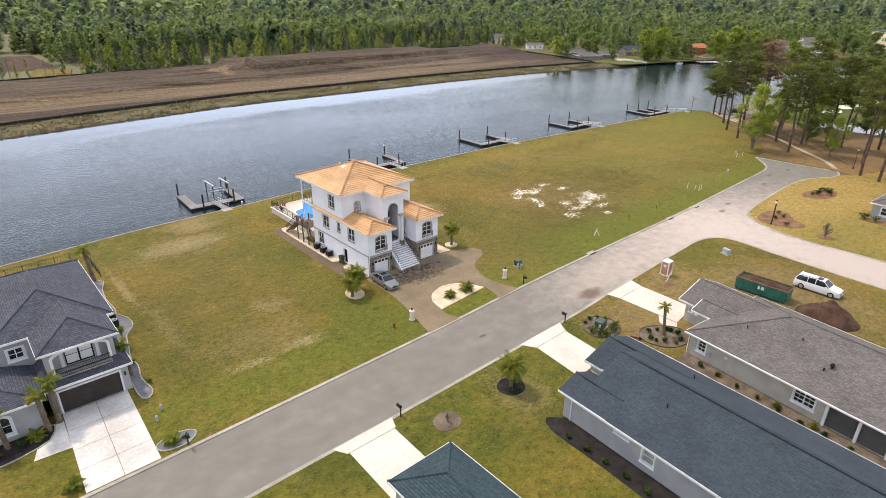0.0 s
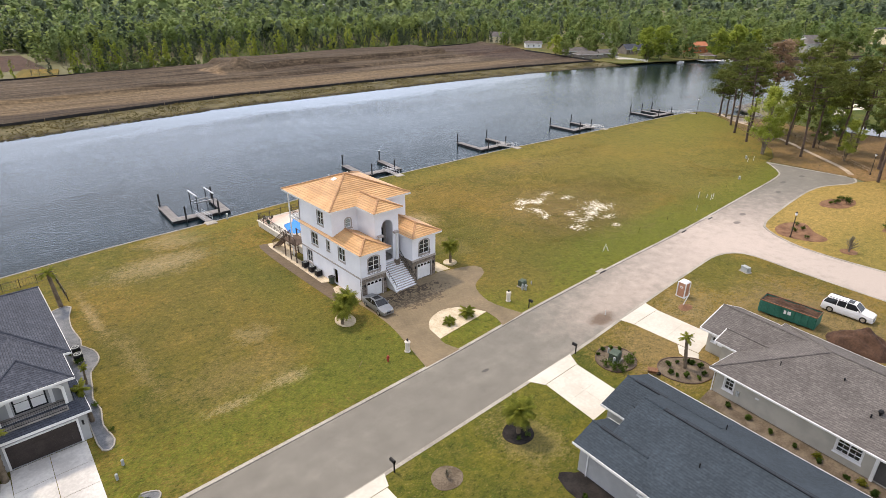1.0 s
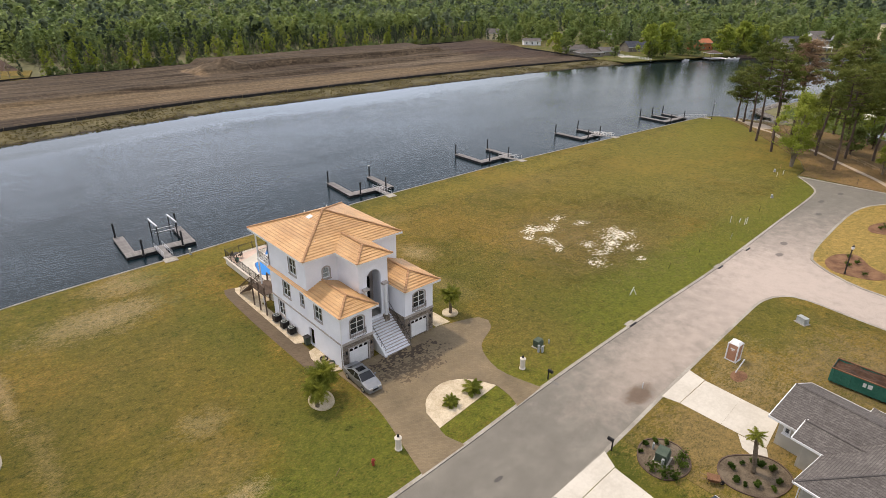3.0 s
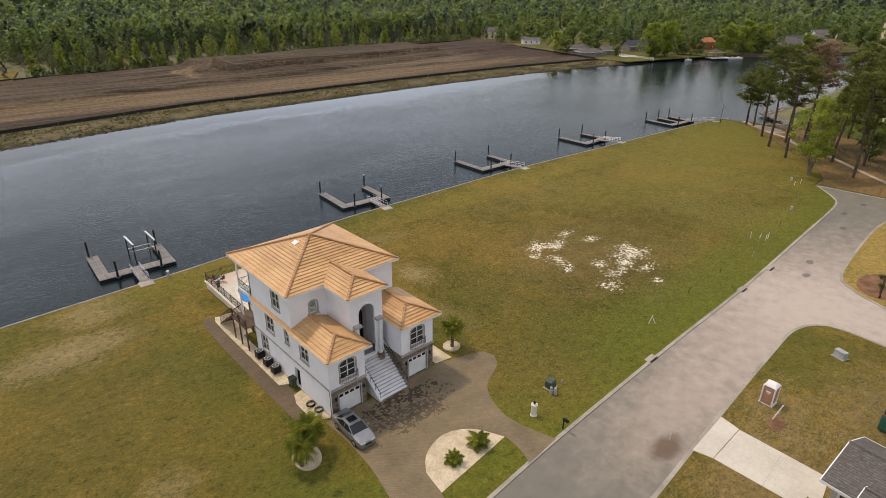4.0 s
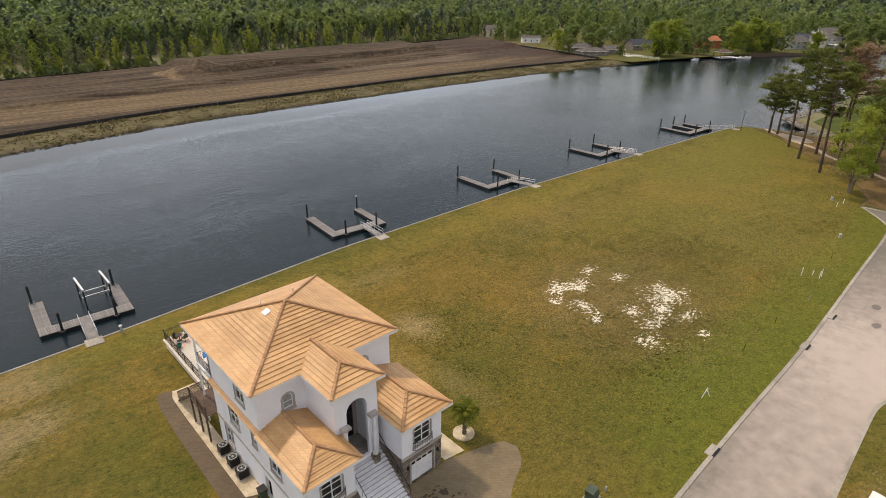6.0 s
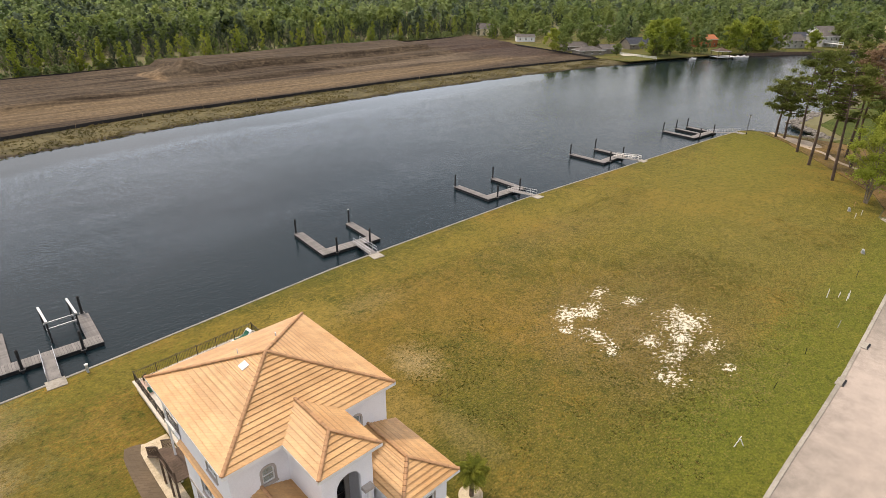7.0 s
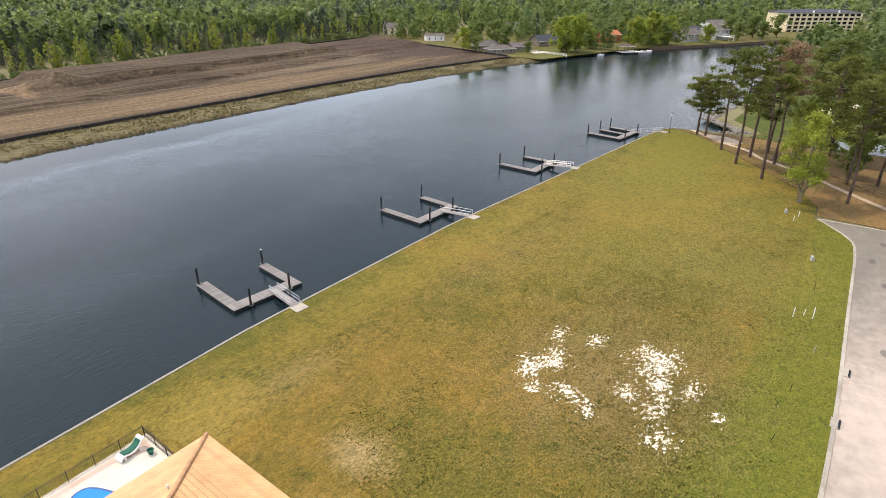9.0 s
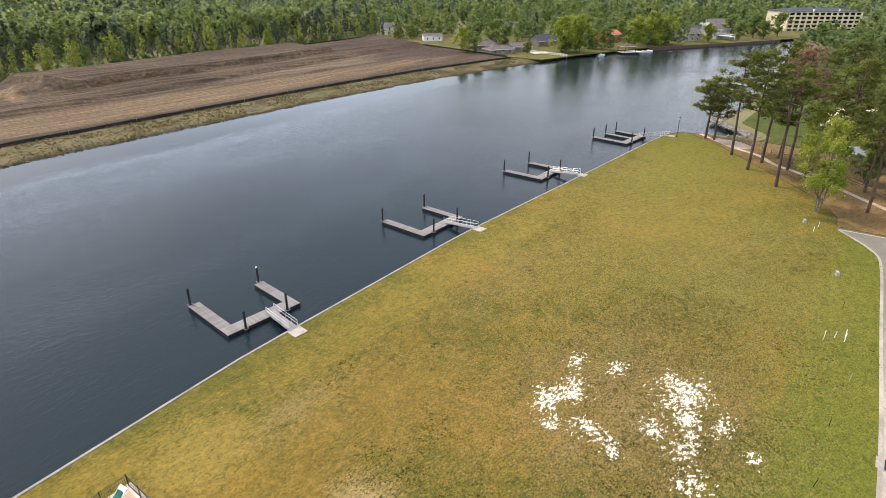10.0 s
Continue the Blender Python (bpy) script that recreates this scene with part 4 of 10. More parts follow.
def window(parent, F, u0, u1, z0, z1, rise=0.0, trim=None, trim_w=0.13, frame_mat=None, cols=2, bars=True, name="window", levels=(0.5,), muntins=0, blind=False):
    """A window in an opening of wall F: frame, panes, glazing bars, surround."""
    loop = arch(u0, u1, z0, z1, rise)
    bm = bmesh.new()
    fring(bm, F, loop, -0.07, -0.14, -0.05)
    w = part(name, bm, frame_mat or M_WHITE, parent)
    k = (u1 - u0) / cols
    for i in range(cols):
        a, b = u0 + k * i, u0 + k * (i + 1)
        zt = z1 if rise <= 0 else z1 - rise * 0.15
        seg = arch(a + 0.03, b - 0.03, z0 + 0.03, zt - 0.03)
        if rise > 0:
            c, h = (u0 + u1) / 2, (u1 - u0) / 2 - 0.03
            top = []
            for j in range(6):
                u = b - 0.03 - (k - 0.06) * j / 5
                top.append((u, z1 - rise - 0.03 + rise * math.sqrt(max(0.0, 1 - ((u - c) / h) ** 2))))
            seg = [(a + 0.03, z0 + 0.03), (b - 0.03, z0 + 0.03)] + top
        pb = bmesh.new()
        fpoly(pb, F, seg, -0.11, -0.10)
        part("pane", pb, M_CARGLASS if name == "front_door" else M_GLASS_CLEAR if blind else M_GLASS, w)
    if bars:
        bb = bmesh.new()
        for i in range(1, cols):
            fbox(bb, F, u0 + k * i - 0.04, u0 + k * i + 0.04, z0 + 0.05, z1 - (0.05 if rise <= 0 else 0.1), -0.135, -0.055)
        for i in range(cols):
            for q in range(1, muntins):
                uu = u0 + k * (i + q / muntins)
                fbox(bb, F, uu - 0.014, uu + 0.014, z0 + 0.05, z1 - 0.08, -0.125, -0.075)
        for j in levels:
            zz = z0 + (z1 - rise - z0) * j + (0.0 if rise <= 0 else rise * 0.3)
            fbox(bb, F, u0 + 0.05, u1 - 0.05, zz - 0.025, zz + 0.025, -0.133, -0.058)
        part("glazing_bar", bb, frame_mat or M_WHITE, w)
    if blind:
        bl_ = bmesh.new()
        fpoly(bl_, F, arch(u0 + 0.05, u1 - 0.05, z0 + 0.05, z1 - 0.05, max(0.0, rise - 0.02)), -0.20, -0.16)
        part("blind", bl_, M_BLIND, w, "pale drawn blind")
    if trim is not None:
        tb = bmesh.new()
        fring(tb, F, loop, trim_w, -0.03, 0.045)
        part("surround", tb, trim, w)
        sb = bmesh.new()
        fbox(sb, F, u0 - trim_w - 0.05, u1 + trim_w + 0.05, z0 - trim_w - 0.08, z0 - trim_w + 0.02, -0.03, 0.10)
        part("sill", sb, trim, w)
    return w


def tiled_plane(roof, A, Bq, C, D, course=0.40, name="tile_course"):
    """Courses of tiles from the eave A-B up to the ridge D-C."""
    A, Bq, C, D = Vector(A), Vector(Bq), Vector(C), Vector(D)
    nrm = (Bq - A).cross(D - A)
    if nrm.length < 1e-6:
        nrm = (Bq - A).cross(C - A)
    nrm.normalize()
    if nrm.z < 0:
        nrm = -nrm
    up = ((C + D) / 2 - (A + Bq) / 2).length
    n = max(1, round(up / course))
    for i in range(n):
        f0, f1 = i / n, min(1.0, (i + 1.12) / n)
        P = [A.lerp(D, f0), Bq.lerp(C, f0), Bq.lerp(C, f1), A.lerp(D, f1)]
        bm = bmesh.new()
        lo = [bm.verts.new(P[0] + nrm * 0.035), bm.verts.new(P[1] + nrm * 0.035), bm.verts.new(P[2] + nrm * 0.001), bm.verts.new(P[3] + nrm * 0.001)]
        hi = [bm.verts.new(P[0] + nrm * 0.08), bm.verts.new(P[1] + nrm * 0.08), bm.verts.new(P[2] + nrm * 0.012), bm.verts.new(P[3] + nrm * 0.012)]
        for q in ((0, 1, 5, 4), (1, 2, 6, 5), (2, 3, 7, 6), (3, 0, 4, 7)):
            bm.faces.new([(lo + hi)[j] for j in q])
        bm.faces.new(hi)
        bm.faces.new(lo[::-1])
        bmesh.ops.recalc_face_normals(bm, faces=bm.faces)
        part(name, bm, M_TILE, roof)


def cap_mesh(material, length=0.40, r=0.13):
    bm = bmesh.new()
    rows = []
    for y, rr in ((0, r * 1.1), (length, r * 0.9)):
        rows.append([bm.verts.new((rr * math.cos(math.pi * k / 6), y, rr * math.sin(math.pi * k / 6) * 0.75)) for k in range(7)])
    for k in range(6):
        bm.faces.new((rows[0][k], rows[0][k + 1], rows[1][k + 1], rows[1][k]))
    bm.faces.new(rows[0][::-1])
    bm.faces.new(rows[1])
    me = bpy.data.meshes.new("ridge_tile")
    bm.to_mesh(me)
    bm.free()
    me.materials.append(material)
    return me


def ridge_caps(roof, P, Q, me, step=0.38):
    P, Q = Vector(P), Vector(Q)
    d = (Q - P)
    n = int(d.length / step)
    rot = d.normalized().to_track_quat('Y', 'Z').to_matrix().to_4x4()
    for i in range(n):
        ob = new("ridge_tile", me)
        ob.parent = roof
        ob.matrix_local = Matrix.Translation(P + d * (i / n) + Vector((0, 0, 0.03))) @ rot


def hip(x0, x1, y0, y1, ze, pitch, back_open=False, front_open=False):
    """Planes and hip lines of a roof whose ridge runs along y; open ends are gables or run into a wall."""
    h = (x1 - x0) / 2
    zr = ze + pitch * h
    cx = (x0 + x1) / 2
    ya = y0 if front_open else min(y0 + h, (y0 + y1) / 2)
    yb = y1 if back_open else max(y1 - h, (y0 + y1) / 2)
    S, Nn = (cx, ya, zr), (cx, yb, zr)
    planes = [((x0, y1, ze), (x0, y0, ze), S, Nn), ((x1, y0, ze), (x1, y1, ze), Nn, S)]
    lines = [(S, Nn)] if yb - ya > 0.2 else []
    if not front_open:
        planes.append(((x0, y0, ze), (x1, y0, ze), S, S))
        lines += [((x0, y0, ze), S), ((x1, y0, ze), S)]
    if not back_open:
        planes.append(((x1, y1, ze), (x0, y1, ze), Nn, Nn))
        lines += [((x0, y1, ze), Nn), ((x1, y1, ze), Nn)]
    return planes, lines, zr


def slab_planes(planes, t=0.12, lift=0.0):
    """Roof planes with thickness, as one mesh."""
    bm = bmesh.new()
    for pl in planes:
        P = [Vector(p) for p in pl]
        n = (P[1] - P[0]).cross(P[2] - P[0]).normalized()
        if n.z < 0:
            n = -n
        if (P[2] - P[3]).length < 1e-4:
            P = P[:3]
        up = Vector((0, 0, lift))
        hi = [bm.verts.new(p + up) for p in P]
        lo = [bm.verts.new(p + up - Vector((0, 0, t))) for p in P]
        k = len(P)
        bm.faces.new(hi)
        bm.faces.new(lo[::-1])
        for j in range(k):
            bm.faces.new((lo[j], lo[(j + 1) % k], hi[(j + 1) % k], hi[j]))
    bmesh.ops.recalc_face_normals(bm, faces=bm.faces)
    return bm


# ---- the ground: one sheet out to the horizon, with the canal cut into it ----
def y_near(x):
    return float(np.interp(x, [-3000, -60, 0, 21, 40, 71, 112, 154, 190, 200, 205, 207.5, 211, 216, 224, 260, 330, 467, 600, 3500],
                           [92, 94.5, 96.9, 99.4, 100.2, 102.3, 102.4, 99.9, 97.9, 96.9, 94.5, 84, 79, 84, 92, 90, 95, 100, 70, 70]))


def y_far(x):
    return float(np.interp(x, [-3000, -150, 12, 60, 88, 188, 240, 290, 340, 390, 430, 467, 560, 600, 3500],
                           [140, 166, 195, 203, 207, 207.5, 205, 199, 189, 175, 155, 133, 95, 71, 71]))


def rise(x, y):
    """Low swell of the land towards the horizon."""
    s = min(1.0, max(0.0, (math.hypot(x, y) - 1300.0) / 3000.0))
    return 44.0 * s * s * (3 - 2 * s)


xs = sorted(set([-4900, -2500, -1200, -600, -300] + list(range(-150, 200, 15)) + list(np.linspace(200, 230, 16)) + list(range(240, 620, 12)) + [700, 900, 1300, 1700, 2100, 2600, 3200, 4000, 4900]))
gv, gf = [], []
for x in xs:
    a, b = y_near(x), y_far(x)
    slope = 0.02 if x < 205 else 2.5
    for y, z in ((-4900, -0.12), (-800, -0.12), (0, -0.12), (40, -0.12), (a - slope, -0.12), (a, -3.0), (max(b - 4, a + 0.1), -3.0), (b + 0.8, -2.4), (b + 14.3, -0.5), (max(260, b + 20), -0.12), (330, -0.12), (600, -0.12), (1300, -0.12), (1700, -0.12), (2100, -0.12), (2600, -0.12), (3200, -0.12), (4000, -0.12), (4900, -0.12)):
        gv.append((x, y, z + rise(x, y)))
R_ = 19
for i in range(len(xs) - 1):
    for j in range(R_ - 1):
        gf.append((i * R_ + j, (i + 1) * R_ + j, (i + 1) * R_ + j + 1, i * R_ + j + 1))
struct(quick("ground", gv, gf, M_GROUND), "brown woodland ground reaching to the horizon", "ground")

WATER_Z = -1.3
wx = sorted(set([-2500, -1000, -400] + list(range(-150, 640, 30))))
wv, wf = [], []
for x in wx:
    wv += [(x, y_near(x) - 1.0, WATER_Z), (x, y_far(x) + 1.5, WATER_Z)]
for i in range(len(wx) - 1):
    wf.append((2 * i, 2 * i + 2, 2 * i + 3, 2 * i + 1))
struct(quick("water", wv, wf, M_WATER), "blue-grey canal water with small ripples", "water")

# near bulkhead: sheet pile wall with a concrete cap
bl = [(x, y_near(x)) for x in np.linspace(-120, 205, 66)]
struct(part("wall_bulkhead", ribbon(bl, -0.06, 0.05, -2.8, -0.05), M_SHEETPILE), "grey sheet-pile canal bulkhead", "retaining wall")
struct(part("bulkhead_cap", ribbon(bl, -0.16, 0.12, -0.05, 0.04), M_SHEETPILE), "pale concrete cap along the bulkhead", "wall cap")

# ---- road, kerbs and lawns ----
N_EDGE = smooth_line([(-90, 41.4), (-40, 42.2), (2, 43.0), (37, 43.8), (54, 44.6), (75, 45.1), (95, 45.3), (120, 46.3), (139, 47.1), (145, 48.2), (149.5, 51.4), (152, 53.6)], 2.0)
END_EDGE = [(152, 53.6), (153.3, 37.3)]
SE_EDGE = smooth_line([(153.3, 36.0), (150.6, 34.9), (147, 35.6), (142, 38.2), (135, 39.3), (122, 38.9), (110, 37.9), (106.3, 36.0), (103.4, 31.5), (102.2, 26), (102.4, 14), (103, -10), (104, -90)], 2.0)
SW_EDGE = smooth_line([(92.0, -90), (91.6, -10), (92.0, 12), (92.9, 26), (93.6, 33), (92.4, 35.7), (89, 37.1), (83, 37.1), (67, 36.4), (50, 35.5), (25, 35.0), (10, 34.9), (-40, 34.2), (-90, 33.6)], 2.0)
road_poly = list(reversed(N_EDGE)) + list(reversed(SW_EDGE)) + list(reversed(SE_EDGE)) + [END_EDGE[1]]
struct(part("road", prism(road_poly, -0.118, -0.06), M_ROAD), "worn grey asphalt residential street with a side street", "road")
for nm, ln, side in (("kerb_north", N_EDGE, 1), ("kerb_east", SE_EDGE, 1), ("kerb_south", SW_EDGE, 1)):
    a, b = (-0.06, 0.31)
    struct(part(nm, ribbon(ln, a, b, -0.115, 0.012), M_KERB), "pale concrete kerb along the street", "kerb")
struct(part("kerb_end", ribbon(END_EDGE, -0.12, 0.33, -0.115, 0.012), M_KERB), "pale concrete kerb at the street's end", "kerb")

# the verge and lots
LN = 0.30
lawn_n = [(x, y + LN) for x, y in N_EDGE[:-2]] + [(152.3, 54.2), (158, 54.6), (166, 58), (175, 65.5), (186, 75.0), (196, 83.4), (203.5, 93.5)]
lawn_n += [(x, y_near(x) - 0.2) for x in np.linspace(200, -90, 60)]
struct(part("lawn_north", prism(lawn_n, -0.115, 0.0), M_LAWN), "patchy olive spring lawn between street and canal", "lawn")
sw_l = [p for p in SW_EDGE if p[0] <= 90 and p[1] > 30]
lawn_sw = [(52.98, 35.32)] + [(x, y - LN) for x, y in sw_l if x < 52.5] + [(-90, -90), (53.48, -90), (52.98, 20)]
struct(part("lawn_south", prism(lawn_sw, -0.115, 0.0), M_LAWN_S), "green front lawn south of the street", "lawn")
lawn_se = [(x - (LN if y < 36 else 0), y - (LN if y >= 36 else 0)) for x, y in SW_EDGE if x >= 53] + [(53.02, 35.3), (53.02, 20), (53.52, -90)]
struct(part("lawn_corner", prism(lawn_se, -0.115, -0.002), M_LAWN_DRY), "dormant brown lawn on the corner lot", "lawn")
lawn_e = [(x + (LN if y < 36 else 0), y - (LN if y >= 36 else 0)) for x, y in SE_EDGE if x < 149] + [(104.4, -90), (200, -90), (175, 20), (160, 30), (152, 33.5)]
struct(part("lawn_east", prism(lawn_e, -0.115, 0.0), M_LAWN_E), "straw-coloured lawn of the corner house", "lawn")
straw = [(153.6, 54), (153.9, 36.5), (152.5, 33.4), (160.2, 30.2), (175.3, 20.2), (200.3, -20), (232, -20), (222, 30), (204, 52), (206, 76), (204.3, 93.3), (196.2, 83.2), (186.2, 74.8), (175.2, 65.3), (166.2, 57.8), (158.2, 54.4)]
struct(part("ground_pines", prism(straw, -0.115, -0.004), M_STRAWBED), "brown pine straw under tall pines", "ground")
golf = [(206.4, 76), (204.4, 52), (222.4, 30.2), (232.4, -20), (420, -60), (520, 20), (480, 80), (330, 88), (262, 84), (226, 84), (213, 74)]
struct(part("lawn_golf", prism(golf, -0.115, 0.0), M_GOLF), "bright green golf fairway beyond the pines", "lawn")
for k, (cx, cy, rx, ry) in enumerate(((258, 63, 9, 3), (240, 63.5, 6, 3.4), (275, 56, 8, 3), (300, 40, 12, 4))):
    struct(part("bunker", prism(ellipse(cx, cy, rx, ry, 22, 0.08, k), -0.01, 0.03), M_BUNKER), "white sand golf bunker", "bunker")
struct(part("pond", prism(ellipse(212, 48, 6, 12, 26, 0.08, 9), -0.05, 0.02), M_POND), "grey pond beside the fairway", "pond")
struct(part("beach", prism(ellipse(199.5, 80.5, 5.0, 3.0, 24, 0.1, 4, 60), -0.05, 0.008), M_SANDPATH), "bare sandy ground at the water", "ground")
path_line = smooth_line([(205, 90), (199.5, 84), (195.6, 79.6), (192, 73.4), (186.2, 68.9), (179.8, 59.8), (172, 51.8), (165, 44.6), (160.8, 40.4), (156, 37.2)], 1.5)
struct(part("path_sand", ribbon(path_line, -0.55, 0.6, -0.05, 0.022), M_SANDPATH), "sandy footpath under the pines", "path")

# far bank: rough grass, graded earth with banks and a spoil heap
fx = np.arange(-180, 322, 3.0)
bv, bf = [], []
rows_f = np.linspace(0, 1, 7)
for x in fx:
    y0 = y_far(x)
    y1 = y0 + 14.5
    for k, s in enumerate(rows_f):
        y = y0 - 0.8 + s * (y1 - y0 + 0.8) + (noise.noise((x * 0.13, 3.0, 0)) * 1.3 if k == 0 else 0)
        z = -1.75 + 2.0 * s ** 0.7 + (0.25 * noise.noise((x * 0.2, y * 0.25, 0)) if 0 < k < 6 else 0)
        bv.append((x, y, z if k < 6 else 0.05))
for i in range(len(fx) - 1):
    for j in range(6):
        bf.append((i * 7 + j, (i + 1) * 7 + j, (i + 1) * 7 + j + 1, i * 7 + j + 1))
struct(quick("bank_far", bv, bf, M_BANK), "rough dry grass bank across the canal", "bank")


def y_wood(x):
    return float(np.interp(x, [-180, 0, 38, 120, 230, 325, 345], [300, 312, 318, 326, 336, 343, 342]))


def earth_z(x, y):
    z = 0.08 + 0.55 * noise.fractal((x * 0.035, y * 0.06, 2.0), 1.0, 2.0, 4) + 0.35 * noise.noise((x * 0.02, y * 0.3, 0.0))
    z += (2.4 + 2.2 * noise.noise((x * 0.28, y * 0.28, 1.0))) * math.exp(-((x - 119) / 10) ** 4 - ((y - 286) / 7) ** 4)
    z += 1.3 / (1 + math.exp(-(y - 246 - 0.12 * x - 2.5 * noise.noise((x * 0.05, 0.0, 7.0))) / 0.35))
    z += 2.8 * (1 / (1 + math.exp(-(y - 284 - (x - 150) * 0.06 - 5 * noise.noise((x * 0.05, 2.0, 7.0)) - 1.5 * noise.noise((x * 0.3, 2.0, 3.0))) / 0.35))) * (1 if 120 < x < 260 else math.exp(-((x - 190) / 60) ** 2))
    return max(z, 0.04)


ex = np.arange(-180, 346, 2.6)
ev, ef = [], []
NR = 84
for x in ex:
    y0 = (y_far(x) + 14.2) if x < 310 else 213.5 + (x - 310) * 3.7
    y1 = max(y_wood(x), y0 + 0.1)
    for k in range(NR):
        s = k / (NR - 1)
        y = y0 + s * (y1 - y0)
        ev.append((x, y, earth_z(x, y) * min(1, 8 * s) * min(1, 10 * (1 - s)) + 0.03))
for i in range(len(ex) - 1):
    for j in range(NR - 1):
        ef.append((i * NR + j, (i + 1) * NR + j, (i + 1) * NR + j + 1, i * NR + j + 1))
struct(quick("ground_earth", ev, ef, M_EARTH), "bare graded brown earth across the canal", "earth")
struct(part("ground_meadow", prism([(37, 319), (51.5, 315.5), (58, 347), (44, 354), (38, 331)], 0.0, 0.5), M_LAWN_DRY), "pale grass strip at the wood's edge", "meadow")
M_YARD = lawn_mat("garden_turf", [(345, 200, 20, 10, (0.11, 0.135, 0.03), 0.7, 0.4)], dry=0.03, green=(0.085, 0.095, 0.022), olive=(0.13, 0.115, 0.045))
shore_e = [(311, 213.6), (312, y_far(312) + 0.4)] + [(x, y_far(x) + 0.5) for x in np.linspace(318, 585, 40)] + [(560, 300), (420, 330), (347, 341)]
struct(part("lawn_far", prism(shore_e, -0.3, 0.05), M_YARD), "waterfront back gardens across the canal", "lawn")


def silt_fence(pts):
    t = thing("silt_fence", "low black silt fence on wooden stakes at the earthworks", "fence")
    bm = bmesh.new()
    n = len(pts)
    for i in range(n - 1):
        (x0, y0), (x1, y1) = pts[i], pts[i + 1]
        d = Vector((x1 - x0, y1 - y0)).normalized()
        nx, ny = -d.y * 0.04, d.x * 0.04
        h0, h1 = 0.95 + 0.12 * noise.noise((x0 * .2, y0 * .2, 0)), 0.95 + 0.12 * noise.noise((x1 * .2, y1 * .2, 0))
        vs = [bm.verts.new(p) for p in ((x0 - nx, y0 - ny, -0.1), (x1 - nx, y1 - ny, -0.1), (x1 - nx, y1 - ny, h1), (x0 - nx, y0 - ny, h0), (x0 + nx, y0 + ny, -0.1), (x1 + nx, y1 + ny, -0.1), (x1 + nx, y1 + ny, h1), (x0 + nx, y0 + ny, h0))]
        for q in ((0, 1, 2, 3), (5, 4, 7, 6), (3, 2, 6, 7), (0, 3, 7, 4), (1, 5, 6, 2)):
            bm.faces.new([vs[k] for k in q])
    part("cloth", bm, M_SILT, t)
    pm = B((-0.05, 0.05, -0.05, 0.05, -0.3, 1.15))
    first = part("stake", pm, M_WOOD_RAIL, t)
    first.location = (pts[0][0], pts[0][1], 0)
    for p in pts[6::6]:
        ob = new("stake", first.data)
        ob.parent = t
        ob.location = (p[0], p[1], 0)


silt_fence([(x, y_far(x) + 14.0 + 0.4 * noise.noise((x * .1, 0, 0))) for x in np.arange(-150, 309, 3.0)])
silt_fence(smooth_line([(309, 213.2), (318, 250), (330, 300), (341, 340)], 4.0))
silt_fence([(x, y_wood(x) - 1.5 + 0.8 * noise.noise((x * .06, 5, 0))) for x in np.arange(-20, 340, 4.0)])


# ---- the three-storey house ----
CAP = cap_mesh(M_TILE_CAP)
house = thing("house", "white stucco three-storey house with peach tile hip roofs and twin garages", "house")
PITCH = 0.39
W0, W1, FY = 40.0, 52.4, 60.3          # west and east walls, front of the wings
Z1, Z2, Z3 = 3.05, 6.55, 10.45         # floor and eave levels
MX0, MX1, MY0, MY1 = 40.0, 52.2, 66.7, 75.4


def gable_wall(name, F, length, z0, z1, holes, mat=M_STUCCO, t=0.25):
    bm = bmesh.new()
    fill_wall(bm, F, [(0, z0), (length, z0), (length, z1), (0, z1)], [arch(*h) for h in holes], -t, 0.0)
    return part(name, bm, mat, house)


F_LW = Face((40.0, FY, 0), (1, 0, 0), (0, -1, 0))           # front of left wing
F_RW = Face((48.3, FY, 0), (1, 0, 0), (0, -1, 0))           # front of right wing
F_W = Face((W0, MY1 - 0.26, 0), (0, -1, 0), (-1, 0, 0))            # west side, u from the back corner
F_LWE = Face((43.9, FY + 0.26, 0), (0, 1, 0), (1, 0, 0))
F_RWW = Face((48.3, MY0, 0), (0, -1, 0), (-1, 0, 0))
F_RWE = Face((52.4, FY + 0.26, 0), (0, 1, 0), (1, 0, 0))
F_MS = Face((MX0, MY0, 0), (1, 0, 0), (0, -1, 0))           # main block's front
F_ME = Face((MX1, MY0 + 0.26, 0), (0, 1, 0), (1, 0, 0))
F_MN = Face((MX1, MY1, 0), (-1, 0, 0), (0, 1, 0))
F_TW = Face((44.0, 62.6, 0), (1, 0, 0), (0, -1, 0))         # tower front
GAR = (0.85, 3.25, 0.03, 2.25, 0.0)
ARCHW = (1.15, 2.85, 3.75, 5.75, 0.40)
RG = (0.85, 3.25, 0.03, 2.25, 0.0)
gable_wall("wall", F_LW, 3.9, Z1, Z2, [ARCHW])
gable_wall("wall", F_LW, 3.9, -0.1, Z1, [GAR], M_STONE)
gable_wall("wall", F_RW, 4.1, Z1, Z2, [(1.2, 2.9, 3.75, 5.75, 0.40)])
gable_wall("wall", F_RW, 4.1, -0.1, Z1, [RG], M_STONE)
yW = lambda y: MY1 - 0.26 - y
W_LOW = [(yW(74.0), yW(72.6), 0.9, 2.75, 0.0), (yW(67.0), yW(66.0), 0.05, 2.25, 0.0)]
W_MID = [(yW(72.3), yW(70.7), 4.15, 5.95, 0.0), (yW(68.3), yW(67.6), 4.5, 5.9, 0.0), (yW(65.4), yW(63.9), 4.1, 5.95, 0.0)]
W_TOP = [(yW(70.3), yW(68.8), 7.75, 9.65, 0.0)]
gable_wall("wall", F_W, MY1 - FY - 0.52, -0.1, Z1, W_LOW)
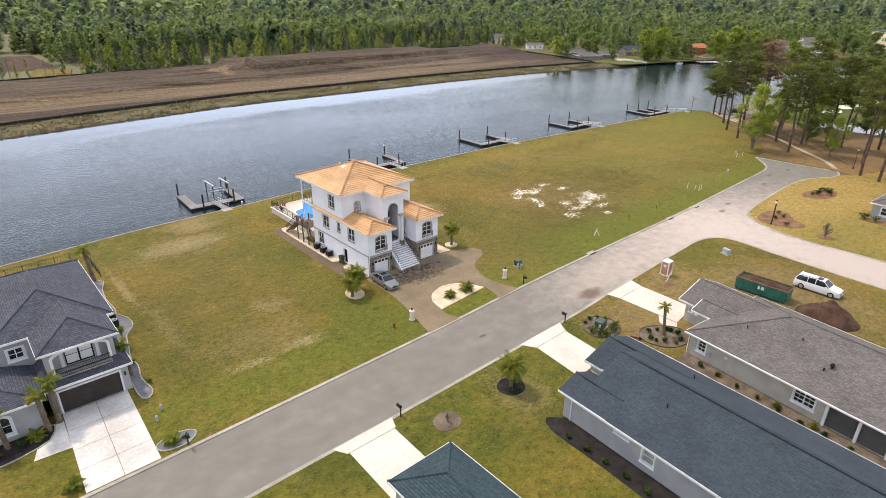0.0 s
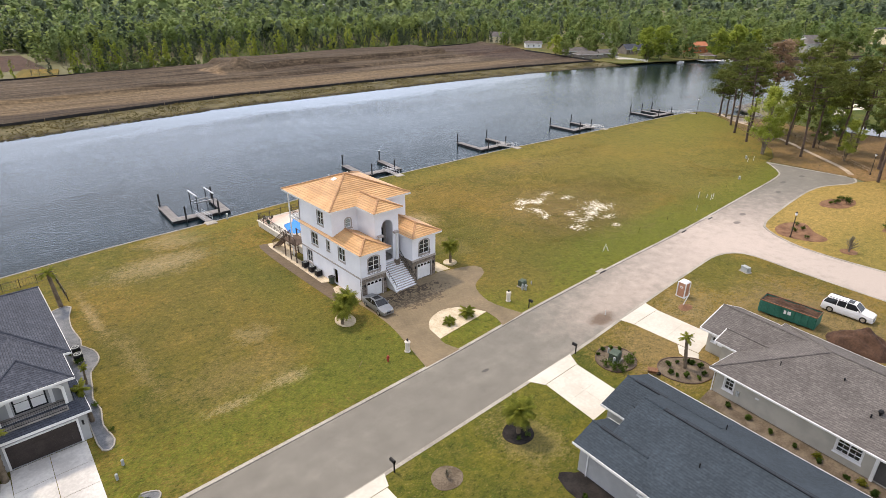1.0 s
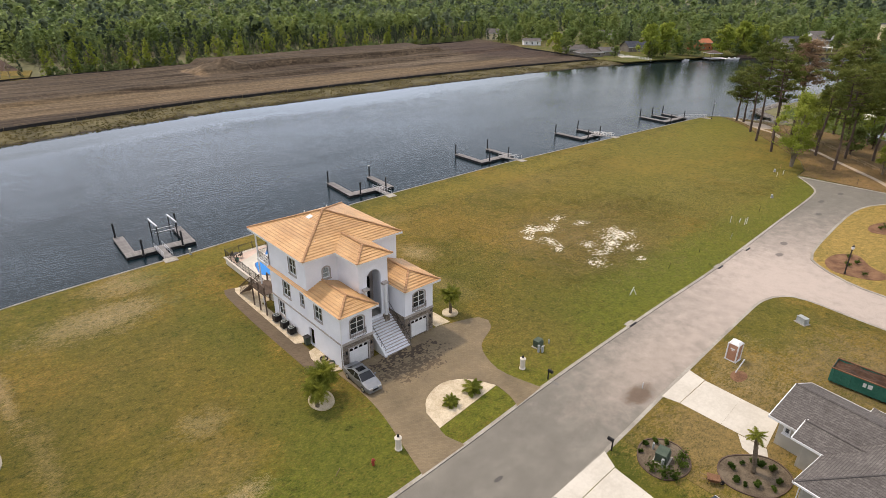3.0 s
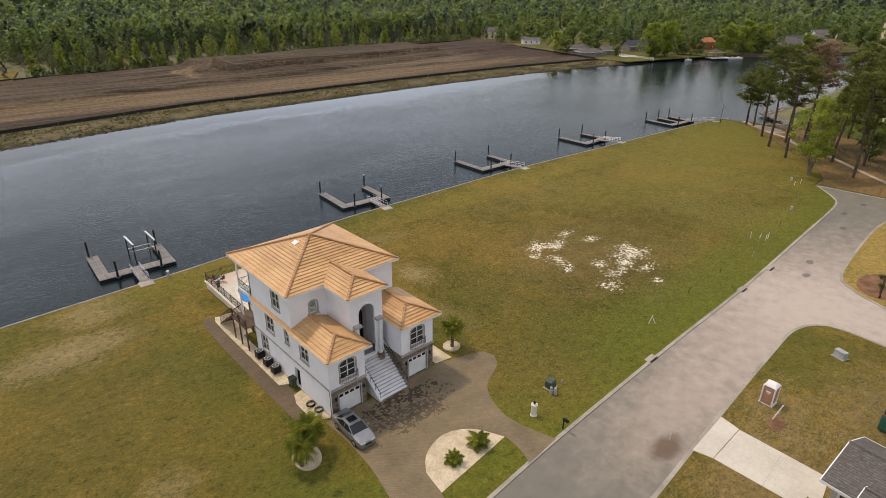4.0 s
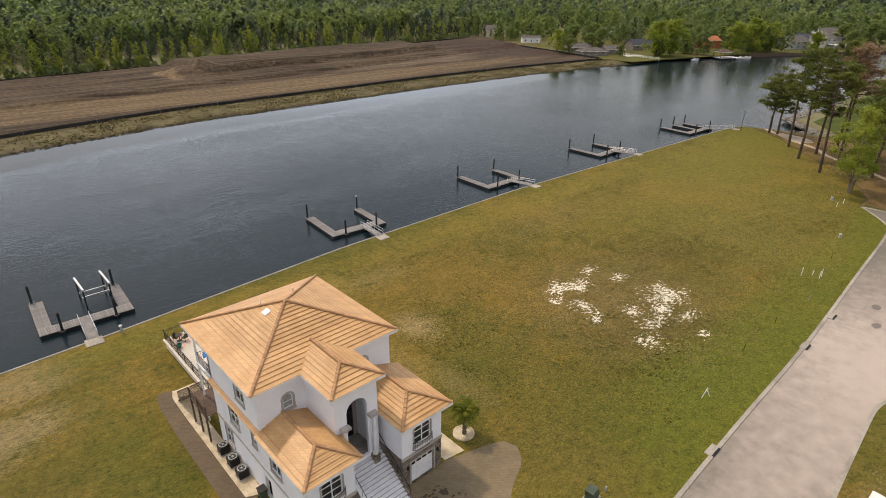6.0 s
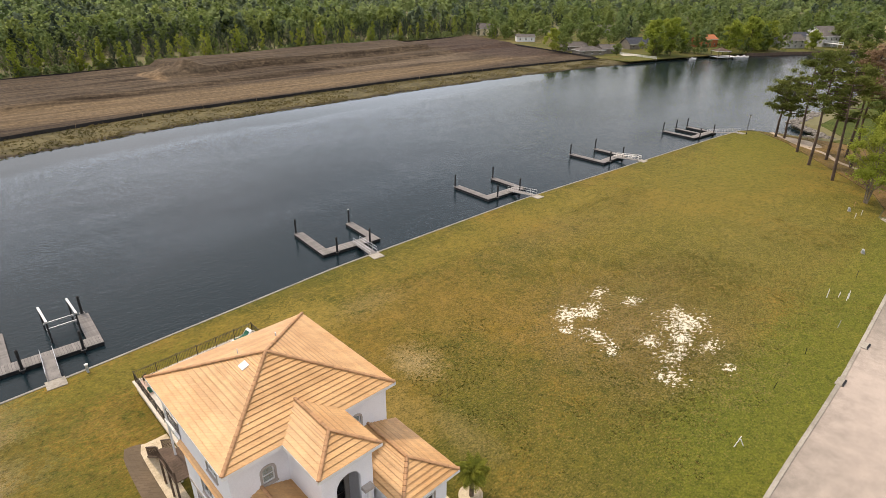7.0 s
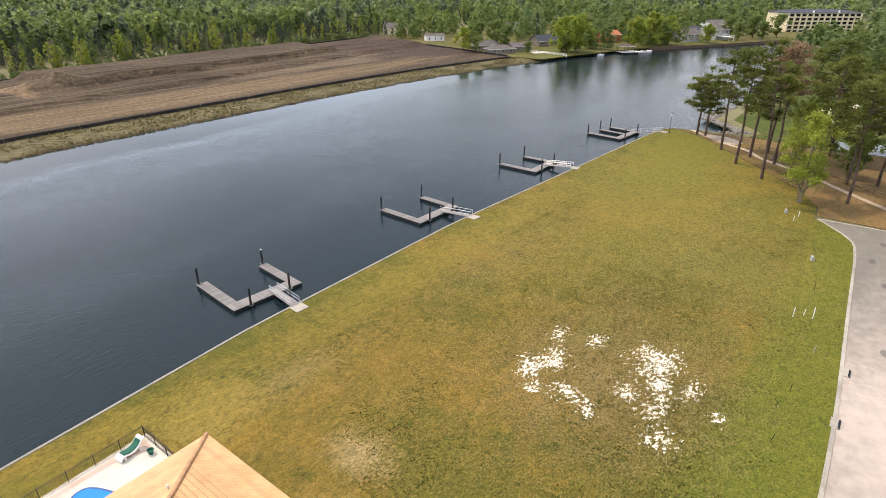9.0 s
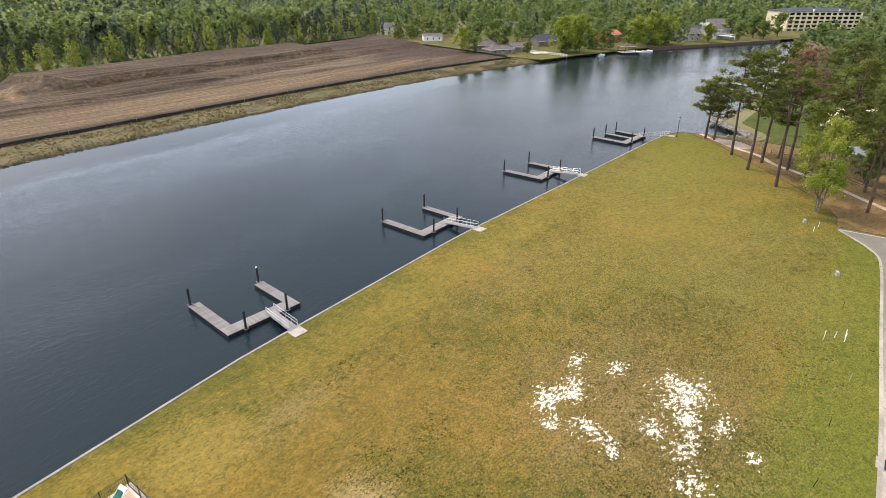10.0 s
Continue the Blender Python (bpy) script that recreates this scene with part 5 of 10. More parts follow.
gable_wall("wall", F_W, MY1 - FY - 0.52, Z1 + 0.002, Z2, W_MID)
fw_top = Face((W0, 75.4, 0), (0, -1, 0), (-1, 0, 0))
gable_wall("wall", fw_top, 75.4 - MY0 - 0.26, Z2 + 0.002, Z3, [(75.4 - 70.3, 75.4 - 68.8, 7.75, 9.65, 0.0)])
gable_wall("wall", F_LWE, 6.1, Z1, Z2, [])
gable_wall("wall", F_LWE, 6.1, -0.1, Z1 - 0.002, [], M_STONE)
gable_wall("wall", F_RWW, 6.1, Z1, Z2, [])
gable_wall("wall", F_RWW, 6.1, -0.1, Z1 - 0.002, [], M_STONE)
gable_wall("wall", F_RWE, 6.1, -0.1, Z2, [])
gable_wall("wall", F_MS, 12.2, Z2 - 0.3, Z3, [(2.1, 2.95, 7.6, 8.9, 0.38), (9.0, 9.85, 7.6, 8.9, 0.38)])
gable_wall("wall", F_ME, 8.18, -0.1, Z3, [])
gable_wall("wall", F_MN, 12.2, -0.1, Z2, [(2, 4.6, 0.1, 2.4, 0.0), (6, 8.6, 0.1, 2.4, 0.0), (2, 4.6, 3.6, 5.8, 0.0), (6, 8.6, 3.6, 5.8, 0.0)])
gable_wall("wall", Face((MX1, 75.4, 0), (-1, 0, 0), (0, 1, 0)), 12.2, Z2, Z3, [(2, 4.6, 6.7, 9.0, 0.0), (7, 9.6, 6.7, 9.0, 0.0)])
# tower over the stairs
gable_wall("wall", F_TW, 3.8, Z1 - 0.25, Z3, [(1.0, 2.85, 3.1, 9.0, 0.92)])
gable_wall("wall", Face((44.0, MY0, 0), (0, -1, 0), (-1, 0, 0)), 4.1 - 0.26, Z1, Z3, [])
gable_wall("wall", Face((47.8, 62.86, 0), (0, 1, 0), (1, 0, 0)), 4.1 - 0.28, Z1, Z3, [])
gable_wall("wall", Face((44.25, 65.2, 0), (1, 0, 0), (0, -1, 0)), 3.3, Z1, 8.0, [(0.35, 2.9, 3.1, 7.4, 1.0)], M_TRIM_TAUPE)
for nm, box in (("floor_slab", (40.26, 51.94, 66.96, 75.14, 2.9, 3.02)), ("floor_slab", (40.26, 51.94, 66.96, 75.14, 6.4, 6.52)), ("porch_floor", (44.02, 47.78, 62.62, 65.1, 2.82, 3.06)),
                ("floor_slab", (40.26, 43.66, 60.56, 66.4, 2.9, 3.02)), ("floor_slab", (48.56, 52.1, 60.56, 66.4, 2.9, 3.02))):
    part(nm, B(box), M_GREYFLOOR, house)
# columns at the porch
for x in (44.55, 47.25):
    part("column", lathe([(0.22, 0), (0.22, 0.12), (0.16, 0.2), (0.14, 3.6), (0.2, 3.75), (0.22, 3.9)], 14, (x, 62.35, Z1)), M_WHITE, house, smooth=False)
    part("column_plinth", B((x - 0.28, x + 0.28, 62.1, 62.6, 0.0, Z1)), M_STONE, house)
for xa, xb in ((44.3, 45.05), (46.8, 47.55)):
    part("entry_header", B((xa, xb, 62.1, 62.58, 6.96, 7.2)), M_TRIM_TAUPE, house)

window(house, F_LW, 1.15, 2.85, 3.75, 5.75, 0.40, M_TRIM_TAUPE, 0.13, levels=(0.36, 0.76))
window(house, F_RW, 1.2, 2.9, 3.75, 5.75, 0.40, M_TRIM_TAUPE, 0.13, levels=(0.36, 0.76))
for h in W_LOW[:1] + W_MID:
    window(house, F_W, h[0], h[1], h[2], h[3], 0.0, M_TRIM_TAUPE, 0.09, cols=2 if h[1] - h[0] > 1 else 1)
window(house, fw_top, 75.4 - 70.3, 75.4 - 68.8, 7.75, 9.65, 0.0, M_TRIM_TAUPE, 0.09)
window(house, F_MS, 2.1, 2.95, 7.6, 8.9, 0.38, M_TRIM_TAUPE, 0.15, cols=1, blind=True)
window(house, F_MS, 9.0, 9.85, 7.6, 8.9, 0.38, M_TRIM_TAUPE, 0.15, cols=1, blind=True)
for h in ((2, 4.6, 0.1, 2.4), (6, 8.6, 0.1, 2.4), (2, 4.6, 3.6, 5.8), (6, 8.6, 3.6, 5.8)):
    window(house, F_MN, *h)
for h in ((2, 4.6, 6.7, 9.0), (7, 9.6, 6.7, 9.0)):
    window(house, Face((MX1, 75.4, 0), (-1, 0, 0), (0, 1, 0)), *h)
window(house, Face((44.25, 65.2, 0), (1, 0, 0), (0, -1, 0)), 0.35, 2.9, 3.1, 7.4, 1.0, M_TRIM_TAUPE, 0.1, M_GARAGE_DARK, name="front_door", levels=(0.3, 0.62, 0.9))


def garage_door(parent, F, u0, u1, z0, z1, mat, lites=True, rows=4, cols=4):
    g = part("garage_door", B(), mat, parent)
    bm = bmesh.new()
    dz, du = (z1 - z0) / rows, (u1 - u0) / cols
    fbox(bm, F, u0, u1, z0, z1, -0.16, -0.12)
    for r in range(rows):
        for c in range(cols):
            if lites and r == rows - 1:
                continue
            fbox(bm, F, u0 + c * du + 0.06, u0 + (c + 1) * du - 0.06, z0 + r * dz + 0.06, z0 + (r + 1) * dz - 0.06, -0.125, -0.10)
    part("door_leaf", bm, mat, g)
    if lites:
        for c in range(cols):
            lb = bmesh.new()
            fpoly(lb, F, arch(u0 + c * du + 0.08, u0 + (c + 1) * du - 0.08, z1 - dz + 0.14, z1 - 0.12, 0.16, 7), -0.118, -0.095)
            part("lite", lb, M_CARGLASS, g)
    return g


garage_door(house, F_LW, 0.85, 3.25, 0.03, 2.25, M_WHITE)
garage_door(house, F_RW, 0.85, 3.25, 0.03, 2.25, M_WHITE)
for F, w in ((F_LW, 3.9), (F_RW, 4.1)):
    tb = bmesh.new()
    fring(tb, F, arch(0.85, 3.25, 0.0, 2.25, 0.0), 0.14, -0.05, 0.06)
    part("garage_surround", tb, M_TRIM_TAUPE, house)
    bb = bmesh.new()
    fbox(bb, F, -0.06, w + 0.06, Z1 - 0.16, Z1 + 0.12, -0.1, 0.07)
    part("belt_course", bb, M_TRIM_TAUPE, house)
    # curved iron rail below the arched window
    rb = bmesh.new()
    n = 12
    pts = []
    for k in range(n + 1):
        a = math.pi * k / n
        pts.append((2.02 - 1.0 * math.cos(a), 0.08 + 0.32 * math.sin(a)))
    for (ua, da), (ub, db) in zip(pts, pts[1:]):
        for z in (3.5, 4.25):
            add_tube(rb, F.at(ua, z, da), F.at(ub, z, db), 0.022, n=5)
    for ua, da in pts:
        add_tube(rb, F.at(ua, 3.5, da), F.at(ua, 4.25, da), 0.014, n=4)
    part("window_rail", rb, M_IRON, house)
    for u in (0.45, 3.6):
        s = part("wall_lantern", B(), M_IRON, house)
        lb = bmesh.new()
        c = F.at(u, 2.0, 0.13)
        add_lathe(lb, [(0.05, -0.2), (0.1, -0.12), (0.1, 0.12), (0.02, 0.24)], 8, c)
        part("lantern_body", lb, M_IRON, s)
bb = bmesh.new()
fbox(bb, F_W, -0.3, MY1 - FY - 0.21, Z1 - 0.10, Z1 + 0.10, -0.1, 0.05)
part("belt_course", bb, M_TRIM_TAUPE, house)
bb = bmesh.new()
fbox(bb, F_W, -0.26, MY1 - MY0 + 0.14, Z2 - 0.12, Z2 + 0.02, -0.05, 0.24)
part("belt_ledge", bb, M_TRIM_TAUPE, house)
lw = bmesh.new()
vs = [lw.verts.new(p) for p in ((39.66, MY1, Z2 + 0.02), (39.66, 66.4, Z2 + 0.02), (40.0, 66.4, Z2 + 0.26), (40.0, MY1, Z2 + 0.26), (40.0, 66.4, Z2 + 0.02), (40.0, MY1, Z2 + 0.02))]
lw.faces.new((vs[0], vs[1], vs[2], vs[3]))
lw.faces.new((vs[1], vs[4], vs[2]))
lw.faces.new((vs[0], vs[3], vs[5]))
part("ledge_tiles", lw, M_TILE, house)

# roofs with courses of tile
roof = part("roof", B(), M_TILE, house)
deck_planes = []


def tiled_roof(x0, x1, y0, y1, ze, **kw):
    planes, lines, zr = hip(x0, x1, y0, y1, ze, PITCH, **kw)
    deck_planes.extend(planes)
    for p in planes:
        tiled_plane(roof, *p)
    for a, b in lines:
        ridge_caps(roof, (a[0], a[1], a[2] + 0.07), (b[0], b[1], b[2] + 0.07), CAP)
    return zr


# main: four slopes to one point
ax, ay, az = 46.1, 72.6, Z3 + PITCH * 6.45
ex0, ex1, ey0, ey1 = 39.5, 52.7, 66.15, 79.1
cs = [(ex0, ey0, Z3), (ex1, ey0, Z3), (ex1, ey1, Z3), (ex0, ey1, Z3)]
for k in range(4):
    p = (cs[k], cs[(k + 1) % 4], (ax, ay, az), (ax, ay, az))
    deck_planes.append(p)
    tiled_plane(roof, *p)
    ridge_caps(roof, (cs[k][0], cs[k][1], cs[k][2] + 0.07), (ax, ay, az + 0.08), CAP)
tiled_roof(39.55, 44.35, 59.65, 66.7, Z2, back_open=True)
tiled_roof(47.85, 53.0, 59.65, 66.7, Z2, back_open=True)
th = (48.2 - 43.5) / 2
tiled_roof(43.5, 48.2, 62.0, 66.2 + th - 0.05, Z3, back_open=True)
part("roof_boards", slab_planes(deck_planes, 0.16, -0.01), M_WHITE, roof)
fasc = bmesh.new()
for (xa, xb, ya, yb, z) in ((39.52, 44.38, 59.62, 59.68, Z2), (47.82, 53.03, 59.62, 59.68, Z2), (39.47, 52.73, 66.1, 66.16, Z3), (43.47, 48.23, 61.96, 62.02, Z3)):
    add_box(fasc, xa, xb, ya, yb, z - 0.2, z + 0.03)
for (x, ya, yb, z) in ((39.52, 59.69, 66.65, Z2), (53.0, 59.69, 66.65, Z2), (39.46, 66.17, 79.1, Z3), (52.7, 66.17, 79.1, Z3), (43.46, 62.03, 66.1, Z3), (48.2, 62.03, 66.1, Z3)):
    add_box(fasc, x, x + 0.05, ya, yb, z - 0.2, z + 0.03)
part("gutter", fasc, M_WHITE, roof)
for x, y, z, r, h in ((48.3, 75.4, 11.9, 0.06, 0.35), (49.2, 75.8, 11.6, 0.05, 0.3), (45.0, 75.0, 12.2, 0.05, 0.3), (42.4, 68.4, 11.1, 0.04, 0.3)):
    part("vent_pipe", tube((x, y, z - 0.4), (x, y, z + h), r), M_WHITE, roof)
sky_b = bmesh.new()
add_box(sky_b, -0.3, 0.3, -0.35, 0.35, -0.02, 0.1)
vt = part("roof_vent", sky_b, M_WHITE, roof)
vt.matrix_local = Matrix.Translation((44.5, 72.9, 12.38)) @ Matrix.Rotation(-math.atan(PITCH), 4, 'Y')
part("soffit", B((39.56, 40.02, 66.2, 79.0, Z3 - 0.19, Z3 - 0.16), (52.2, 52.65, 66.2, 79.0, Z3 - 0.19, Z3 - 0.16), (39.56, 52.65, 75.2, 79.05, Z3 - 0.22, Z3 - 0.19)), M_WHITE, roof)
part("downspout", tube((39.95, 60.22, 0.1), (39.95, 60.22, Z2 - 0.1), 0.05), M_WHITE, house)

# rear upper porch: post, floor, rail
for xa in (40.05, 46.0, 51.9):
    part("porch_post", B((xa, xa + 0.14, 78.45, 78.59, Z2, Z3 - 0.2)), M_WHITE, house)
    part("porch_column", B((xa, xa + 0.14, 78.45, 78.59, 0.0, Z2 - 0.3)), M_WHITE, house)
part("upper_porch_floor", B((40.0, 52.2, 75.42, 78.7, Z2 - 0.3, Z2)), M_WHITE, house)
part("ground_porch_floor", B((41.3, 52.2, 75.42, 79.0, -0.1, 1.05)), M_CREAM, house)
pr = bmesh.new()
add_tube(pr, (40.15, 75.5, 7.55), (40.15, 78.4, 7.55), 0.03, n=5)
for k in range(24):
    add_tube(pr, (40.15, 75.55 + k * 0.12, 6.55), (40.15, 75.55 + k * 0.12, 7.55), 0.012, n=4)
add_tube(pr, (40.15, 78.45, 7.55), (52.0, 78.45, 7.55), 0.03, n=5)
for k in range(90):
    add_tube(pr, (40.2 + k * 0.131, 78.45, 6.55), (40.2 + k * 0.131, 78.45, 7.55), 0.012, n=4)
part("porch_rail", pr, M_BRONZE, house)

# front stairs
stairs = part("stairs", B(), M_WHITE, house)
NS = 15
for k in range(NS):
    y0 = 59.2 + k * 0.275
    z0 = k * Z1 / NS
    part("riser", B((44.95, 48.05, y0, y0 + 0.03, max(0.0, z0 - 0.02), z0 + Z1 / NS - 0.032)), M_TRIM_TAUPE, stairs)
    part("tread", B((44.93, 48.07, y0 - 0.03, y0 + 0.29, z0 + Z1 / NS - 0.03, z0 + Z1 / NS)), M_STUCCO, stairs)
for x0, x1 in ((44.62, 44.92), (48.08, 48.27)):
    sb = bmesh.new()
    prof = [(59.15, -0.05), (63.5, -0.05), (63.5, Z1 + 0.2), (63.2, Z1 + 0.2), (59.15, 0.2)]
    a = [sb.verts.new((x0, y, z)) for y, z in prof]
    b = [sb.verts.new((x1, y, z)) for y, z in prof]
    for j in range(5):
        sb.faces.new((a[j], a[(j + 1) % 5], b[(j + 1) % 5], b[j]))
    sb.faces.new(a[::-1])
    sb.faces.new(b)
    bmesh.ops.recalc_face_normals(sb, faces=sb.faces)
    part("stair_cheek", sb, M_WHITE if x0 < 46 else M_STONE, stairs)
    hb = bmesh.new()
    xm = (x0 + x1) / 2
    add_tube(hb, (xm, 59.2, 1.0), (xm, 63.2, Z1 + 1.0), 0.03, n=6)
    for j in range(6):
        y = 59.25 + j * 0.78
        zb = 0.4 + j * 0.78 * 0.66
        add_tube(hb, (xm, y, zb), (xm, y, zb + 0.62), 0.018, n=5)
    part("handrail", hb, M_IRON, stairs)

# pool terrace behind the house
terrace = thing("pool_terrace", "raised paved terrace with cream coping behind the house", "terrace")
part("deck_slab", prism([(41.3, 79.02), (54.0, 79.02), (54.0, 93.5), (41.3, 93.0)], -0.1, 1.05), M_CREAM, terrace)
part("paving", prism([(41.6, 79.2), (53.7, 79.2), (53.7, 93.2), (41.6, 92.7)], 1.05, 1.065), surface("pinkish_concrete", (0.56, 0.40, 0.31), (0.68, 0.52, 0.42), 0.85, 0.5, 5, 0.15, 0.01), terrace)
part("coping", ribbon([(41.3, 79.1), (41.3, 93.0), (54.0, 93.5), (54.0, 79.1)], -0.12, 0.24, 1.0, 1.12), M_CREAM, terrace)
pool_out = smooth_line([(42.7, 84.3), (43.0, 86.5), (43.7, 88.4), (45.4, 88.8), (46.2, 90.4), (47.0, 91.5), (48.0, 91.7), (48.8, 90.9), (49.6, 88.6), (49.6, 85.2), (48.4, 83.4), (44.0, 83.4)], 0.6, True)
part("pool_deck", prism([(41.56, 79.2), (53.7, 79.2), (53.7, 91.4), (50.4, 92.6), (46.8, 92.4), (44.4, 91.0), (41.56, 89.7)], 1.05, 1.072), M_CONC_NEW, terrace)
part("pool_coping", ribbon(pool_out, 0.004, 0.32, 1.06, 1.10, True), M_CREAM, terrace)
part("pool_water", prism(pool_out, 1.05, 1.080), M_POOL, terrace)
part("pool_edge_tile", ribbon(pool_out, -0.14, -0.004, 1.05, 1.09, True), surface("blue_pool_tile", (0.02, 0.06, 0.22), (0.04, 0.12, 0.35), 0.3, 2, 12, 0.1, 0.01), terrace)


def iron_fence(pts, base, label, height=1.2, step=0.115, post_step=2.0, mat=M_BRONZE):
    t = thing("fence", label, "fence")
    pk = bpy.data.meshes.new("picket")
    b = B((-0.011, 0.011, -0.011, 0.011, 0.06, height - 0.04))
    b.to_mesh(pk)
    b.free()
    pk.materials.append(mat)
    po = bpy.data.meshes.new("post")
    b = B((-0.035, 0.035, -0.035, 0.035, 0.0, height + 0.05), (-0.045, 0.045, -0.045, 0.045, height + 0.05, height + 0.08))
    b.to_mesh(po)
    b.free()
    po.materials.append(mat)
    for (x0, y0), (x1, y1) in zip(pts, pts[1:]):
        L = math.hypot(x1 - x0, y1 - y0)
        rb = bmesh.new()
        for z in (0.12, height - 0.15, height - 0.02):
            add_tube(rb, (x0, y0, base + z), (x1, y1, base + z), 0.02, n=5)
        part("rail", rb, mat, t)
        for k in range(max(1, round(L / post_step)) + 1):
            s = k / max(1, round(L / post_step))
            o = new("post", po)
            o.parent = t
            o.location = (x0 + (x1 - x0) * s, y0 + (y1 - y0) * s, base)
        n = int(L / step)
        for k in range(1, n):
            o = new("picket", pk)
            o.parent = t
            o.location = (x0 + (x1 - x0) * k / n, y0 + (y1 - y0) * k / n, base)
    return t


iron_fence([(41.35, 79.3), (41.35, 92.9), (53.9, 93.4), (53.9, 84.0)], 1.12, "dark metal picket fence round the pool terrace", step=0.16)

# wooden landing and steps at the terrace's west side
steps = thing("deck_stairs", "dark stained wooden landing and steps beside the terrace", "stairs")
for k in range(12):
    part("deck_board", B((39.0, 41.25, 75.6 + k * 0.3, 75.885 + k * 0.3, 2.87, 2.95)), M_WOOD_BROWN, steps)
part("deck_frame", B((39.02, 39.12, 75.6, 79.2, 2.7, 2.865), (41.1, 41.2, 75.6, 79.2, 2.7, 2.865)), M_WOOD_BROWN, steps)
for x, y in ((39.08, 75.7), (41.15, 75.7), (39.08, 77.4), (39.08, 79.12), (41.15, 79.12)):
    part("post", B((x - 0.07, x + 0.07, y - 0.07, y + 0.07, -0.1, 3.95)), M_WOOD_BROWN, steps)
for k in range(15):
    part("tread", B((39.08, 40.2, 82.93 - k * 0.25, 83.2 - k * 0.25, 0.18 * (k + 1), 0.18 * (k + 1) + 0.05)), M_WOOD_BROWN, steps)
for x in (39.03, 40.25):
    sb = bmesh.new()
    add_tube(sb, (x, 83.2, 0.05), (x, 79.3, 2.85), 0.11, n=4)
    add_tube(sb, (x, 83.2, 1.05), (x, 79.3, 3.9), 0.06, n=4)
    for k in range(16):
        add_tube(sb, (x, 83.1 - k * 0.25, 0.12 + k * 0.18), (x, 83.1 - k * 0.25, 1.1 + k * 0.183), 0.025, n=4)
    part("stair_rail", sb, M_WOOD_BROWN, steps)
for p, q in (((39.08, 75.7), (39.08, 79.1)), ((41.15, 76.0), (41.15, 79.1))):
    lr = bmesh.new()
    add_tube(lr, (*p, 3.9), (*q, 3.9), 0.05, n=4)
    for k in range(1, 12):
        s = k / 12
        add_tube(lr, (p[0] + (q[0] - p[0]) * s, p[1] + (q[1] - p[1]) * s, 2.95), (p[0] + (q[0] - p[0]) * s, p[1] + (q[1] - p[1]) * s, 3.9), 0.02, n=4)
    part("landing_rail", lr, M_WOOD_BROWN, steps)

# terrace furniture
lounger = thing("pool_lounger", "white pool lounger with dark green cushion on the terrace", "lounger", pose(52.2, 92.4, 1.07, 0, 0, 8) @ Matrix.Scale(1.2, 4))
lb = bmesh.new()
prof = [(-0.95, 0.06), (-0.78, 0.30), (-0.55, 0.34), (-0.2, 0.22), (0.15, 0.24), (0.45, 0.40), (0.70, 0.66), (0.92, 0.80), (1.0, 0.74)]
rows_l = [[lb.verts.new((x, s * 0.37, z + d)) for s in (-1, 1) for d in (0.0, 0.09)] for x, z in prof]
for a, b in zip(rows_l, rows_l[1:]):
    for i, j in ((0, 1), (1, 3), (3, 2), (2, 0)):
        lb.faces.new((a[i], a[j], b[j], b[i]))
lb.faces.new([rows_l[0][k] for k in (0, 2, 3, 1)])
lb.faces.new([rows_l[-1][k] for k in (0, 1, 3, 2)])
bmesh.ops.recalc_face_normals(lb, faces=lb.faces)
part("shell", lb, M_WHITE, lounger)
for x, z in ((-0.62, 0.33), (0.5, 0.44)):
    part("base_rib", B((x - 0.06, x + 0.06, -0.34, 0.34, 0.0, z)), M_WHITE, lounger)
cb = bmesh.new()
cush = [(-0.62, 0.43), (-0.2, 0.32), (0.15, 0.34), (0.45, 0.50), (0.68, 0.74)]
rows_c = [[cb.verts.new((x, s * 0.26, z + d)) for s in (-1, 1) for d in (0.0, 0.08)] for x, z in cush]
for a, b in zip(rows_c, rows_c[1:]):
    for i, j in ((0, 1), (1, 3), (3, 2), (2, 0)):
        cb.faces.new((a[i], a[j], b[j], b[i]))
cb.faces.new([rows_c[0][k] for k in (0, 2, 3, 1)])
cb.faces.new([rows_c[-1][k] for k in (0, 1, 3, 2)])
bmesh.ops.recalc_face_normals(cb, faces=cb.faces)
part("cushion", cb, M_GREEN_CUSHION, lounger, "dark green cushion")
bucket = thing("planter_pot", "dark green round pot on the terrace", "pot", pose(53.2, 91.0, 1.08))
part("pot", lathe([(0.17, 0), (0.26, 0.42), (0.29, 0.42), (0.29, 0.47), (0.23, 0.46), (0.2, 0.3)], 16), M_GREEN_CUSHION, bucket)
chair = thing("patio_chair", "dark metal patio chair at the fence corner", "chair", pose(42.2, 92.0, 1.07, 0, 0, 40))
part("seat", B((-0.25, 0.25, -0.25, 0.25, 0.4, 0.45)), M_BRONZE, chair)
part("backrest", B((-0.25, 0.25, 0.2, 0.25, 0.45, 0.95)), M_BRONZE, chair)
for x in (-0.22, 0.22):
    for y in (-0.22, 0.22):
        part("leg", tube((x, y, 0), (x, y, 0.4), 0.02), M_BRONZE, chair)
    part("armrest", tube((x * 1.1, -0.22, 0.64), (x * 1.1, 0.24, 0.64), 0.025), M_BRONZE, chair)
copy_thing(chair, pose(42.9, 91.4, 1.07, 0, 0, 215))
bistro = thing("bistro_table", "small round dark metal table on the terrace", "table", pose(42.5, 91.8, 1.07))
part("tabletop", lathe([(0.36, 0.69), (0.38, 0.71), (0.36, 0.73)], 18), M_BRONZE, bistro)
part("pedestal", tube((0, 0, 0.03), (0, 0, 0.69), 0.035), M_BRONZE, bistro)
part("foot_disc", lathe([(0.24, 0.0), (0.22, 0.03)], 14), M_BRONZE, bistro)
